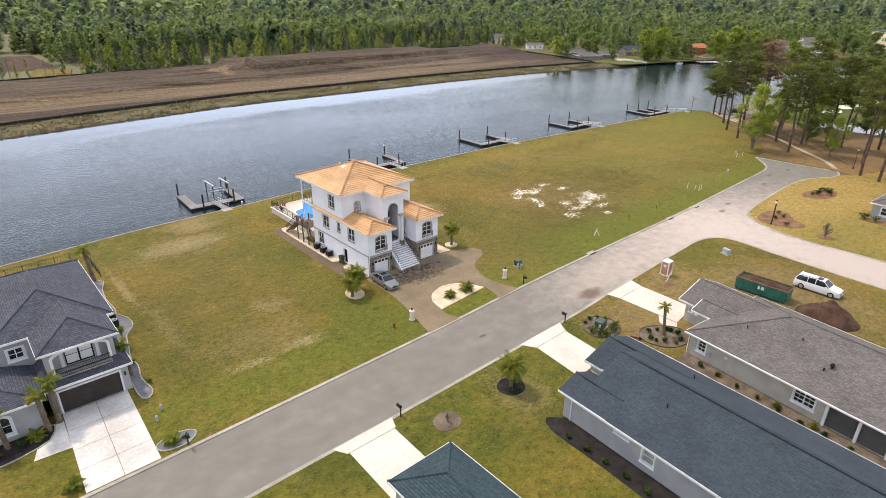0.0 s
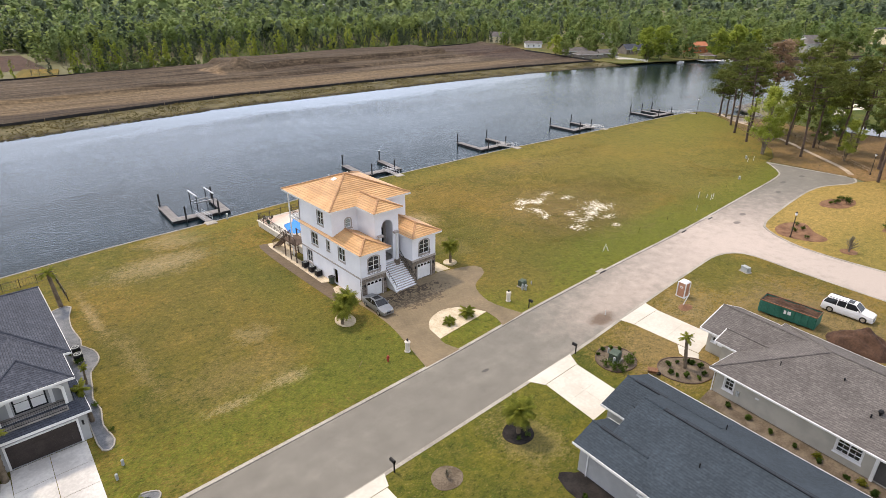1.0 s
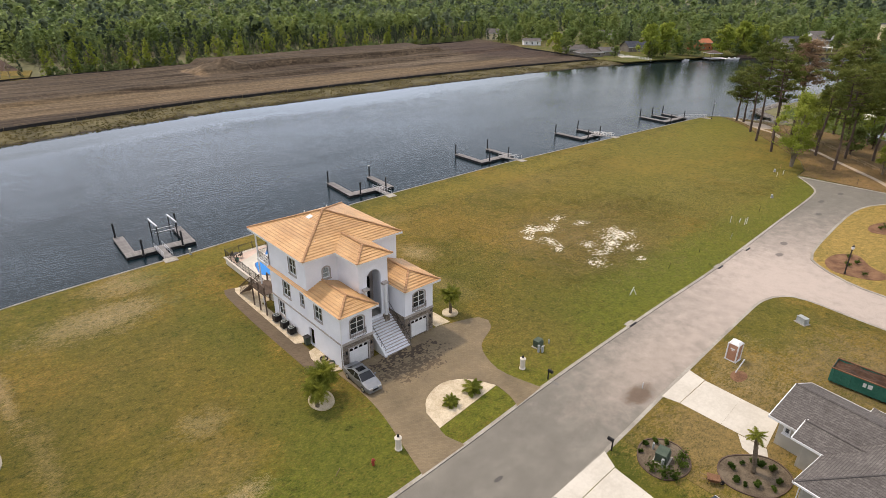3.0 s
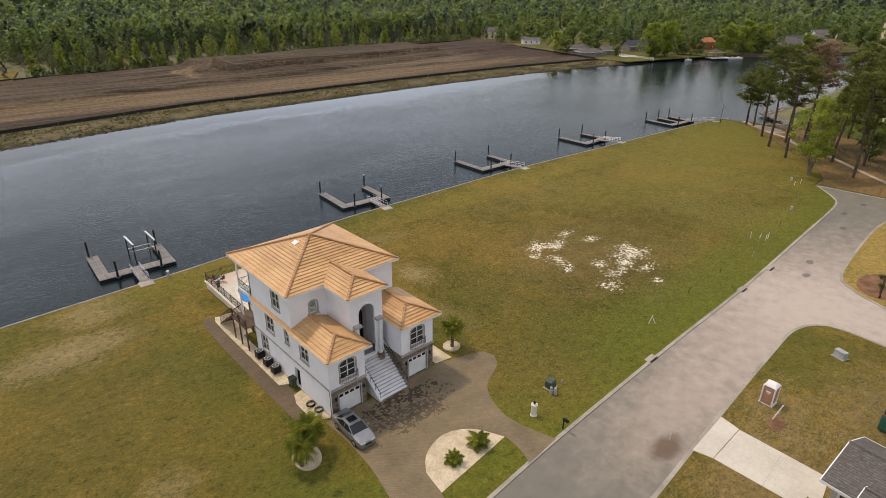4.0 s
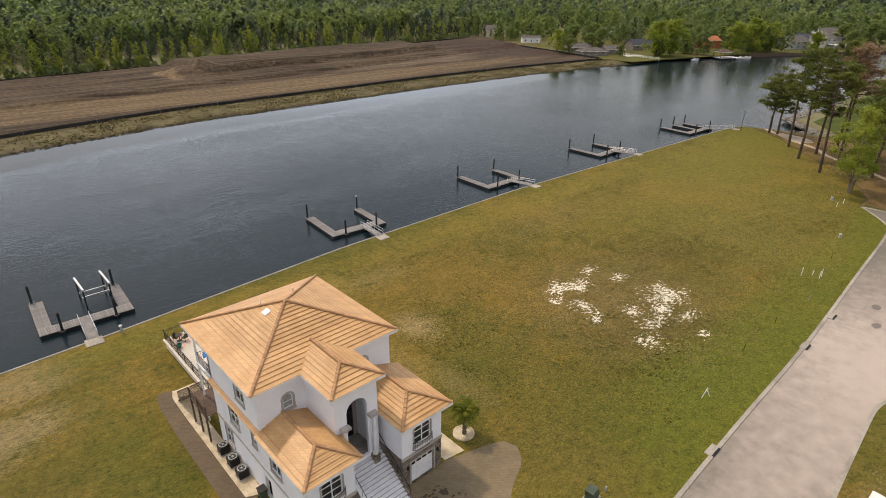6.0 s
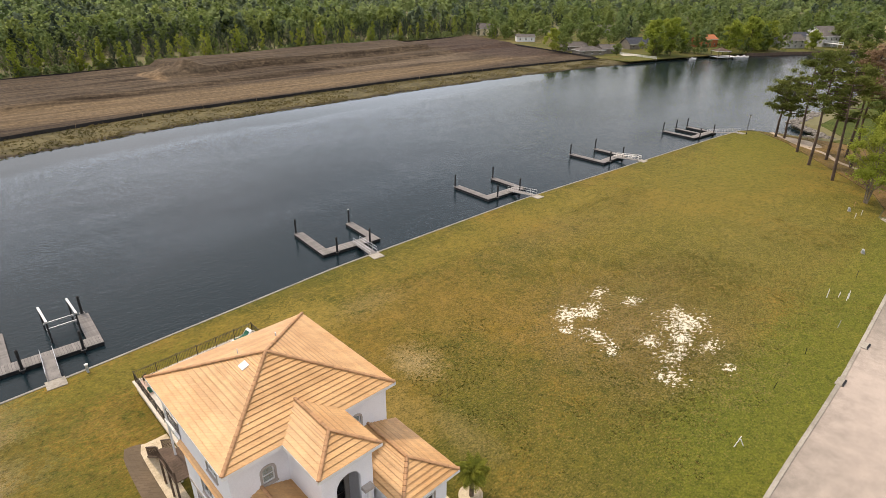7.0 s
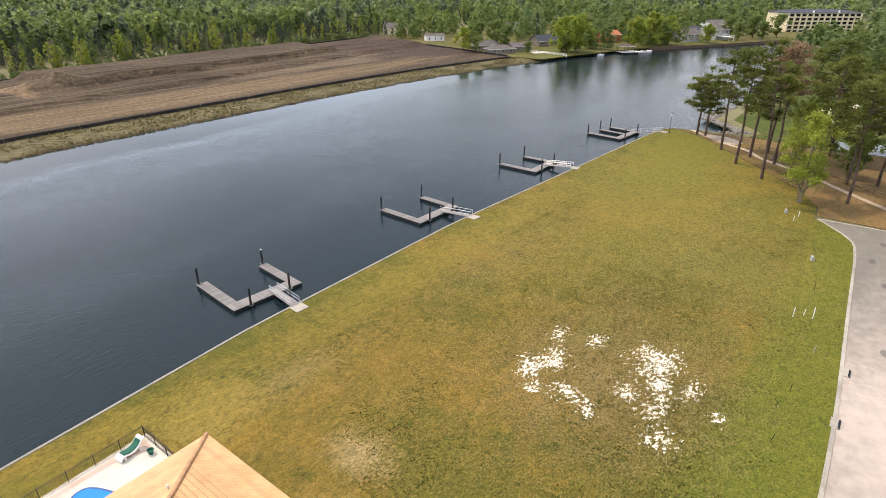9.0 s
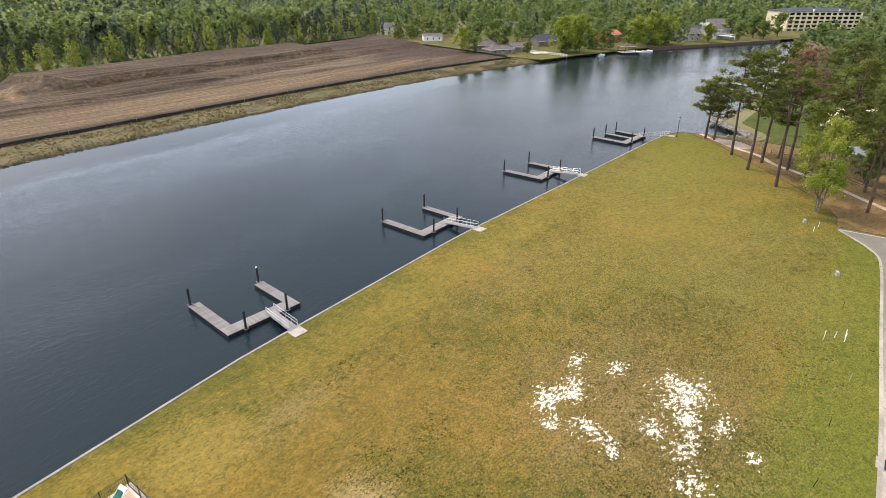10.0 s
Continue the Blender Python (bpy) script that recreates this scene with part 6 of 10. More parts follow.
pot2 = copy_thing(bucket, pose(41.95, 90.4, 1.07))

# driveway, island bed, gravel, side path
dw = smooth_line([(39.2, 60.2), (39.3, 56), (38.9, 52), (37.6, 46.5), (37.0, 43.95)], 1.0) + [(41.9, 44.1)] + smooth_line([(42.0, 44.3), (41.5, 46.0), (41.7, 47.1)], 0.8) + smooth_line([(41.8, 47.2), (42.2, 49.4), (43.6, 51.0), (46.2, 51.8), (48.6, 50.6), (50.1, 48.0)], 0.7) + smooth_line([(50.2, 47.8), (50.0, 46), (49.4, 44.45)], 0.8) + [(53.4, 44.75)] + smooth_line([(53.3, 45.0), (52.4, 48.5), (52.6, 51), (54.2, 54.0), (57.9, 56.0), (58.3, 58.4), (53.0, 60.2)], 1.0)
dwp = []
for p in dw:
    if not dwp or math.hypot(p[0] - dwp[-1][0], p[1] - dwp[-1][1]) > 0.05:
        dwp.append(p)
struct(part("driveway_pavers", prism(dwp, -0.05, 0.02), M_PAVER), "tan paver forecourt drive with scattered dark pavers", "driveway")
isl = [(41.75, 47.1)] + smooth_line([(42.15, 49.45), (43.55, 51.05), (46.2, 51.85), (48.65, 50.65), (50.15, 47.95)], 0.7)
struct(part("bed_island", prism(isl, -0.05, 0.05), M_GRAVEL), "cream gravel half-moon planting bed", "gravel bed")
struct(part("path_side", prism(smooth_line([(37.2, 62), (37.1, 75), (37.4, 84.3), (38.3, 85.4), (39.3, 85.0)], 1.5) + [(39.3, 80), (39.2, 61.0)], -0.05, 0.012), M_PAVER_DARK), "brown paver path along the house", "path")
struct(part("bed_gravel", prism(smooth_line([(38.6, 68.0), (38.6, 75), (38.7, 84.0), (39.4, 84.9)], 1.5) + [(41.2, 84.9), (41.2, 79.1), (39.95, 79.0), (39.95, 67.4)], -0.05, 0.05), M_GRAVEL), "cream gravel strip beside the house", "gravel bed")
struct(part("bed_gravel_front", prism(smooth_line([(38.5, 64.4), (38.5, 62.2), (38.9, 60.9)], 0.6) + [(39.95, 60.5), (39.95, 65.9), (39.0, 65.7)], -0.05, 0.05), M_GRAVEL), "cream gravel bed at the house corner", "gravel bed")
struct(part("paving_pad", prism([(52.9, 60.3), (54.9, 60.0), (54.9, 63.0), (52.9, 63.2)], -0.05, 0.024), M_GRAVEL), "small pale pad beside the garage", "paving")


def round_planter(x, y, rx, ry, label, turn=0):
    t = thing("planter_ring", label, "planting bed")
    e = ellipse(x, y, rx, ry, 26, 0.02, 1, turn)
    part("edging", ribbon(e, -0.10, 0.08, -0.05, 0.14, True), M_GRAVEL, t)
    part("gravel", prism(ellipse(x, y, rx - 0.05, ry - 0.05, 26, 0.02, 1, turn), -0.05, 0.09), M_GRAVEL, t)


round_planter(35.7, 57.6, 1.1, 1.5, "cream gravel ring with two palms in the lawn", -10)
round_planter(56.3, 61.5, 0.9, 0.9, "small cream gravel ring round a palm")


# ---- neighbouring houses ----
def slab_drive(name, label, rows, mat, z=0.02, joint=0.985):
    """A drive of cast slabs with open joints; rows of four corners."""
    g = struct(new(name), label, "driveway")
    for quad in rows:
        c = (sum(p[0] for p in quad) / 4, sum(p[1] for p in quad) / 4)
        q = [(c[0] + (x - c[0]) * joint, c[1] + (y - c[1]) * joint) for x, y in quad]
        part("slab", prism(q, -0.06, z), mat, g)


def grid_slabs(a, b, c, d, nu, nv):
    """Cells of the quad a, b, c, d (anticlockwise)."""
    a, b, c, d = map(Vector, (a, b, c, d))
    at = lambda u, v: a.lerp(b, u).lerp(d.lerp(c, u), v)
    return [[tuple(at(i / nu, j / nv)), tuple(at((i + 1) / nu, j / nv)), tuple(at((i + 1) / nu, (j + 1) / nv)), tuple(at(i / nu, (j + 1) / nv))] for i in range(nu) for j in range(nv)]


slab_drive("driveway_1", "pale concrete drive with cut joints and grey stains", grid_slabs((1.3, 43.4), (7.0, 43.5), (7.4, 55.2), (1.8, 55.2), 2, 4), M_CONC)
slab_drive("driveway_2", "white concrete drive across the street", grid_slabs((19.2, 27.2), (24.0, 27.2), (24.2, 33.6), (19.4, 33.6), 2, 2) + [[(19.2, 33.65), (24.4, 33.65), (24.9, 34.95), (18.5, 34.9)]], M_CONC_NEW, joint=0.9965)
slab_drive("driveway_3", "white concrete drive of the blue-roofed house", grid_slabs((43.5, 27.4), (48.9, 27.6), (49.6, 33.8), (44.3, 33.7), 2, 2) + [[(44.2, 33.75), (49.7, 33.85), (50.6, 35.45), (43.3, 35.35)]], M_CONC_NEW, joint=0.9965)
slab_drive("driveway_4", "new white concrete drive of the unfinished house", grid_slabs((61.6, 26.2), (66.6, 26.8), (66.9, 34.2), (61.6, 34.2), 1, 2) + [[(61.6, 34.25), (66.95, 34.25), (67.4, 36.1), (61.2, 35.9)], [(59.2, 25.0), (61.5, 26.1), (61.5, 28.6), (60.0, 27.6)]], M_CONC_NEW, joint=0.9965)


def lean(x, y, deg):
    return pose(x, y, 0, 0, 0, deg)


def box_house(t, x0, x1, y0, y1, z1, wall, openings, z0=-0.1, skip=()):
    """Four walls with openings: dict of side -> list of holes."""
    Fs = {"S": (Face((x0, y0, 0), (1, 0, 0), (0, -1, 0)), x1 - x0), "N": (Face((x1, y1, 0), (-1, 0, 0), (0, 1, 0)), x1 - x0),
          "W": (Face((x0, y1 - 0.21, 0), (0, -1, 0), (-1, 0, 0)), y1 - y0 - 0.42), "E": (Face((x1, y0 + 0.21, 0), (0, 1, 0), (1, 0, 0)), y1 - y0 - 0.42)}
    for s, (F, L) in Fs.items():
        if s in skip:
            continue
        bm = bmesh.new()
        fill_wall(bm, F, [(0, z0), (L, z0), (L, z1), (0, z1)], [arch(*h) for h in openings.get(s, [])], -0.2, 0.0)
        part("wall", bm, wall, t)
    return {k: v[0] for k, v in Fs.items()}


def shingle_roof(t, specs, mat, eave_mat=M_WHITE, rakes=False):
    """specs: hip() arguments; one roof part with fascia boards and ridge caps."""
    r = part("roof", B(), mat, t)
    for a in specs:
        kw = a[6] if len(a) > 6 else {}
        planes, lines, zr = hip(*a[:6], **kw)
        part("roof_slope", slab_planes(planes, 0.14, 0.0), mat, r)
        x0, x1, y0, y1, ze = a[:5]
        boards = [(x0 - 0.04, x0, y0 - 0.04, y1 + 0.04), (x1, x1 + 0.04, y0 - 0.04, y1 + 0.04)]
        if not kw.get("front_open"):
            boards.append((x0, x1, y0 - 0.04, y0))
        if not kw.get("back_open"):
            boards.append((x0, x1, y1, y1 + 0.04))
        for b in boards:
            part("fascia", B((*b, ze - 0.2, ze + 0.02)), eave_mat, r)
        xm = (x0 + x1) / 2
        for flag, yy in (("back_open", y1),):
            if kw.get(flag) and rakes:
                for xa in (x0, x1):
                    part("rake_board", slab_planes([((xa, yy - 0.03, ze + 0.015), (xa, yy + 0.05, ze + 0.015), (xm, yy + 0.05, zr + 0.015), (xm, yy - 0.03, zr + 0.015))], 0.18, 0.0), eave_mat, r)
        cb = bmesh.new()
        for p, q in lines:
            p, q = Vector(p), Vector(q)
            add_tube(cb, p + Vector((0, 0, 0.0)), q + Vector((0, 0, 0.0)), 0.10, n=6)
        if lines:
            part("ridge_cap", cb, mat, r)
    return r


def gable_fill(t, x0, x1, y, ze, pitch, wall, d=0.2):
    h = (x1 - x0) / 2
    bm = bmesh.new()
    a = [bm.verts.new(p) for p in ((x0, y, ze), (x1, y, ze), ((x0 + x1) / 2, y, ze + pitch * h))]
    b = [bm.verts.new(p) for p in ((x0, y + d, ze), (x1, y + d, ze), ((x0 + x1) / 2, y + d, ze + pitch * h))]
    bm.faces.new(a)
    bm.faces.new(b[::-1])
    for k in range(3):
        bm.faces.new((a[k], b[k], b[(k + 1) % 3], a[(k + 1) % 3]))
    bmesh.ops.recalc_face_normals(bm, faces=bm.faces)
    part("gable", bm, wall, t)


# two-storey house with slate roof beside the empty lot
lh = thing("slate_roof_house", "pale grey two-storey house with dark slate hip roof and brown garage", "house")
lo = box_house(lh, 1.2, 7.9, 55.3, 60.2, 3.15, M_SIDING_LIGHT, {"S": [(0.8, 5.9, 0.02, 2.35, 0.0)]})
garage_door(lh, lo["S"], 0.8, 5.9, 0.02, 2.35, M_GARAGE_DARK, False, 4, 8)
tb = bmesh.new()
fring(tb, lo["S"], arch(0.8, 5.9, 0.0, 2.35), 0.16, -0.05, 0.06)
part("garage_surround", tb, M_WHITE, lh)
up = box_house(lh, 1.7, 7.4, 56.2, 60.2, 6.25, M_SIDING_LIGHT, {"S": [(0.6, 5.1, 3.7, 5.85, 0.55)]}, 3.0)
bt = bmesh.new()
fring(bt, up["S"], arch(0.6, 5.1, 3.7, 5.85, 0.55), 0.24, -0.05, 0.05)
part("arch_surround", bt, M_WHITE, lh)
loggia = box_house(lh, 2.0, 7.1, 57.2, 57.7, 6.1, M_SIDING_LIGHT, {"S": [(1.35, 3.75, 3.72, 5.75, 0.0)]}, 3.5, skip=("N", "W", "E"))
bd = window(lh, loggia["S"], 1.35, 3.75, 3.72, 5.75, 0.0, None, 0.1, M_IRON, 2, True, "balcony_door")
for u in (1.47, 2.63):
    cb_ = bmesh.new()
    fbox(cb_, loggia["S"], u, u + 1.0, 3.85, 5.65, -0.098, -0.085)
    part("curtain", cb_, M_WHITE, bd)
for u in (0.95, 3.95):
    pb_ = bmesh.new()
    fbox(pb_, loggia["S"], u, u + 0.28, 3.7, 5.9, 0.0, 0.08)
    part("pilaster", pb_, M_WHITE, lh)
part("loggia_floor", B((1.95, 7.15, 56.2, 57.2, 3.5, 3.69)), M_GREYFLOOR, lh)
bal = bmesh.new()
for z in (3.7, 4.55):
    add_tube(bal, (2.3, 55.5, z), (6.8, 55.5, z), 0.03, n=5)
for k in range(30):
    add_tube(bal, (2.35 + k * 0.152, 55.5, 3.7), (2.35 + k * 0.152, 55.5, 4.55), 0.014, n=4)
part("balcony_rail", bal, M_IRON, lh)
part("balcony_floor", B((2.2, 6.9, 55.4, 56.18, 3.55, 3.68)), M_GREYFLOOR, lh)
body = box_house(lh, -1.8, 8.1, 60.4, 76.0, 6.25, M_SIDING_LIGHT, {"S": [(1.2, 2.4, 4.3, 5.4, 0.0)], "E": [(3, 4.2, 1.0, 2.5, 0.0), (9, 10.2, 1.0, 2.5, 0.0), (6, 7.2, 4.2, 5.6, 0.0)]})
window(lh, body["S"], 1.2, 2.4, 4.3, 5.4, 0.0, M_WHITE, 0.18)
for h in ((3, 4.2, 1.0, 2.5), (9, 10.2, 1.0, 2.5), (6, 7.2, 4.2, 5.6)):
    window(lh, body["E"], *h, 0.0, M_WHITE, 0.12)
box_house(lh, -8.6, -2.1, 60.6, 73.6, 3.2, M_SIDING_LIGHT, {}, skip=("E",))
wing = box_house(lh, -7.5, 0.6, 54.2, 60.2, 3.1, M_SIDING_LIGHT, {"S": [(1.2, 2.6, 0.7, 2.5, 0.4), (4.2, 5.6, 0.7, 2.5, 0.4)], "E": [(1.2, 2.4, 0.7, 2.4, 0.4)]})
for h in ((1.2, 2.6, 0.7, 2.5, 0.4), (4.2, 5.6, 0.7, 2.5, 0.4)):
    window(lh, wing["S"], *h, M_WHITE, 0.2)
window(lh, wing["E"], 1.2, 2.4, 0.7, 2.4, 0.4, M_WHITE, 0.18)
shingle_roof(lh, [(-2.2, 8.55, 60.0, 76.4, 6.35, 0.42), (1.2, 7.9, 55.6, 66.0, 6.36, 0.42, {"back_open": True}), (-9.0, -1.0, 60.2, 74.0, 3.3, 0.34),
                  (-7.9, 1.0, 53.8, 60.4, 3.2, 0.34, {"back_open": True})], M_SHINGLE_SLATE)
# skirt roof above the garage
sk = slab_planes([((0.9, 54.75, 3.2), (8.3, 54.75, 3.2), (7.5, 56.2, 3.75), (1.7, 56.2, 3.75)), ((8.3, 54.75, 3.2), (8.3, 60.3, 3.2), (7.5, 60.3, 3.75), (7.5, 56.2, 3.75)), ((0.9, 60.3, 3.2), (0.9, 54.75, 3.2), (1.7, 56.2, 3.75), (1.7, 60.3, 3.75))], 0.14)
part("skirt_roof", sk, M_SHINGLE_SLATE, lh)
part("fascia", B((0.86, 8.34, 54.7, 54.75, 3.0, 3.22), (8.3, 8.35, 54.75, 60.2, 3.0, 3.22)), M_WHITE, lh)
part("lantern", B((1.5, 1.66, 55.05, 55.2, 1.8, 2.2), (7.45, 7.6, 55.05, 55.2, 1.8, 2.2)), M_IRON, lh)

# single-storey house with blue-grey gable roof
dk = thing("blue_roof_house", "grey single-storey house with long blue-grey gable roof", "house", lean(44.2, 23.5, -3.5))
OPEN = {"front_open": True, "back_open": True}
dkb = box_house(dk, -6.9, 5.2, -26.0, -0.9, 2.75, M_SIDING_LIGHT, {"W": [(6.5, 7.6, 0.95, 2.35, 0.0), (3.7, 5.1, 2.0, 2.35, 0.0)], "E": [(8, 9.2, 0.9, 2.3, 0.0)]})
window(dk, dkb["W"], 6.5, 7.6, 0.95, 2.35, 0.0, M_WHITE, 0.12, cols=1, blind=True)
window(dk, dkb["W"], 3.7, 5.1, 2.0, 2.35, 0.0, M_WHITE, 0.08, cols=1, bars=False)
window(dk, dkb["E"], 8, 9.2, 0.9, 2.3, 0.0, M_WHITE, 0.12)
dkg = box_house(dk, -1.2, 5.2, -1.1, 2.4, 2.75, M_SIDING_LIGHT, {"N": [(0.8, 5.6, 0.02, 2.3, 0.0)]}, skip=("S",))
garage_door(dk, dkg["N"], 0.8, 5.6, 0.02, 2.3, M_WHITE, True, 4, 6)
dkw = box_house(dk, -6.9, -3.0, -1.1, 0.8, 2.75, M_SIDING_LIGHT, {"N": [(1.2, 2.7, 0.9, 2.3, 0.0)]}, skip=("S",))
window(dk, dkw["N"], 1.2, 2.7, 0.9, 2.3, 0.0, M_WHITE, 0.12)
shingle_roof(dk, [(-7.35, 5.65, -26.4, -0.6, 2.85, 0.40, OPEN), (-1.6, 5.67, -6.0, 2.9, 2.86, 0.40, OPEN), (-7.33, -2.6, -4.0, 1.3, 2.87, 0.40, OPEN), (-2.6, 0.3, -4.0, 0.2, 3.75, 0.36, OPEN)], M_SHINGLE_BLUE)
gable_fill(dk, -6.9, 5.2, -26.0, 2.75, 0.40, M_SIDING_LIGHT)
gable_fill(dk, -1.2, 5.2, 2.2, 2.75, 0.40, M_SIDING_LIGHT)
gable_fill(dk, -6.9, -3.0, 0.6, 2.75, 0.40, M_SIDING_LIGHT)
gable_fill(dk, -2.4, 0.1, -0.1, 3.7, 0.36, M_SIDING_LIGHT)
M_RIDGE_DARK = surface("dark_vent", (0.014, 0.017, 0.022), (0.03, 0.034, 0.04), 0.8, 1, 5, 0.1)
for xv, ya, yb, zv in ((-0.85, -25.8, -2.5, 5.45), (2.03, -1.2, 2.0, 4.31), (-4.97, -1.6, 0.4, 3.82), (-1.15, -1.2, -0.1, 4.27)):
    part("ridge_vent", B((xv - 0.15, xv + 0.15, ya, yb, zv - 0.05, zv + 0.07)), M_RIDGE_DARK, dk)
part("downspout", tube((-7.0, -0.1, 0.05), (-7.0, -0.1, 2.8), 0.05), M_WHITE, dk)
for x, y, z in ((-3.4, -7.2, 4.5), (2.6, -6.2, 4.2)):
    part("vent_pipe", tube((x, y, z - 0.5), (x, y, z + 0.35), 0.05), M_IRON, dk)

# unfinished grey house with weathered shingle roof
gh = thing("weathered_roof_house", "taupe-grey single-storey house with weathered shingle roof and porch", "house", lean(56.4, 22.2, -7.0))
ghb = box_house(gh, 0.0, 13.6, -23.0, 0.0, 2.65, M_SIDING_TAUPE, {"W": [(0.8, 1.7, 0.95, 2.3, 0.0), (11.0, 12.9, 0.95, 2.35, 0.0), (14.0, 19.0, 0.05, 2.3, 0.0)]})
window(gh, ghb["W"], 0.8, 1.7, 0.95, 2.3, 0.0, M_WHITE, 0.12, cols=1, levels=(0.33, 0.66), muntins=2)
window(gh, ghb["W"], 11.0, 12.9, 0.95, 2.35, 0.0, M_WHITE, 0.12, cols=2, levels=(0.33, 0.66), muntins=2)
M_SCREEN = surface("grey_insect_screen", (0.075, 0.072, 0.068), (0.11, 0.105, 0.10), 0.9, 0.6, 9, 0.1, 0.01)
for u in (14.05, 16.62):
    sc_ = bmesh.new()
    fbox(sc_, ghb["W"], u, u + 2.4, 0.1, 2.25, -0.12, -0.09)
    part("porch_screen", sc_, M_SCREEN, gh, "grey insect screen")
for y in (-14.2, -16.9, -19.4):
    part("porch_post", B((-0.18, 0.06, y - 0.12, y + 0.12, 0.0, 2.65)), M_WHITE, gh)
ghg = box_house(gh, 5.9, 12.8, 2.22, 4.6, 2.65, M_SIDING_TAUPE, {"N": [(0.8, 5.6, 0.02, 2.3, 0.0)], "W": [(0.3, 0.75, 1.5, 2.1, 0.0), (1.15, 1.6, 1.5, 2.1, 0.0)]}, skip=("S",))
for u in (0.3, 1.15):
    window(gh, ghg["W"], u, u + 0.45, 1.5, 2.1, 0.0, M_WHITE, 0.08, cols=1, bars=False)
garage_door(gh, ghg["N"], 0.8, 5.6, 0.02, 2.3, M_WHITE, True, 4, 6)
ent = box_house(gh, 4.6, 7.8, 0.02, 2.2, 2.65, M_SIDING_TAUPE, {"N": [(0.4, 1.5, 0.05, 2.2, 0.3)]}, skip=("S",))
window(gh, ent["N"], 0.4, 1.5, 0.05, 2.2, 0.3, M_WHITE, 0.12, M_WHITE, 1, name="front_door")
shingle_roof(gh, [(-0.5, 14.1, -23.4, 0.5, 2.75, 0.42), (5.4, 13.3, -6.0, 5.4, 2.76, 0.42, OPEN), (4.2, 8.2, -4.0, 2.9, 2.77, 0.42, OPEN)], M_SHINGLE_BROWN, rakes=True)
gable_fill(gh, 5.9, 12.8, 4.4, 2.65, 0.42, M_SIDING_TAUPE)
gable_fill(gh, 4.6, 7.8, 2.0, 2.65, 0.42, M_SIDING_TAUPE)
for x, y, z, r, h in ((3.1, -4.2, 4.3, 0.05, 0.4), (4.6, -9.0, 4.7, 0.07, 0.4), (2.4, -12.2, 4.0, 0.07, 0.3)):
    part("vent_pipe", tube((x, y, z - 0.6), (x, y, z + h), r), M_IRON, gh)
part("turbine_vent", lathe([(0.1, 0), (0.1, 0.25), (0.2, 0.3), (0.22, 0.45), (0.12, 0.6)], 12, (3.0, -12.6, 4.15)), M_IRON, gh)
part("electric_meter", B((-0.16, -0.02, -2.6, -2.3, 0.9, 1.4)), M_UTIL_GREY, gh)
part("vent_grille", B((-0.05, 0.02, -4.4, -4.1, 1.6, 1.75)), M_WHITE, gh)
part("gutter", B((-0.6, -0.5, -23.3, 0.5, 2.62, 2.76)), M_WHITE, gh)
part("downspout", tube((-0.1, 0.08, 0.05), (-0.1, 0.08, 2.7), 0.05), M_WHITE, gh)

# hip-roofed house at the white drive
sh = thing("teal_roof_house", "grey house with dark blue-green hip roof", "house")
box_house(sh, 18.9, 24.5, 16.2, 26.3, 2.65, M_SIDING_LIGHT, {})
box_house(sh, 14.0, 26.0, 2.0, 16.0, 2.75, M_SIDING_LIGHT, {})
shingle_roof(sh, [(13.6, 26.4, 1.6, 16.4, 2.85, 0.36), (18.5, 24.9, 8.0, 26.8, 2.76, 0.38, {"front_open": True})], M_SHINGLE_TEAL)

# corner house beyond the side street
ch = thing("corner_house", "grey-sided single-storey house with shingle roof and shrubs", "house", lean(123.5, 22.0, -4))
chb = box_house(ch, 0, 16, -16, 0, 2.8, M_SIDING_LIGHT, {"W": [(1.2, 3.0, 0.9, 2.3, 0.0), (8, 9.6, 0.9, 2.3, 0.0)], "N": [(3, 4.6, 0.9, 2.3, 0.0)]})
window(ch, chb["W"], 1.2, 3.0, 0.9, 2.3, 0.0, M_WHITE, 0.14)
window(ch, chb["W"], 8, 9.6, 0.9, 2.3, 0.0, M_WHITE, 0.14)
window(ch, chb["N"], 3, 4.6, 0.9, 2.3, 0.0, M_WHITE, 0.14)
shingle_roof(ch, [(-0.5, 16.5, -16.5, 0.5, 2.9, 0.42)], M_SHINGLE_BROWN)


# ---- docks ----
def deck_boards(F, x0, x1, y0, y1, z, along):
    """Top boards of a float, each with a gap."""
    L = (y1 - y0) if along == 'y' else (x1 - x0)
    n = int(L / 0.30)
    w = L / n - 0.024
    first = None
    for k in range(n):
        s = k * L / n + 0.012
        if first is None:
            ob = first = part("board", B((0, x1 - x0, 0, w, 0, 0.045) if along == 'y' else (0, w, 0, y1 - y0, 0, 0.045)), M_WOOD_GREY, F)
        else:
            ob = new("board", first.data)
            ob.parent = F
        ob.location = (x0, y0 + s, z) if along == 'y' else (x0 + s, y0, z)


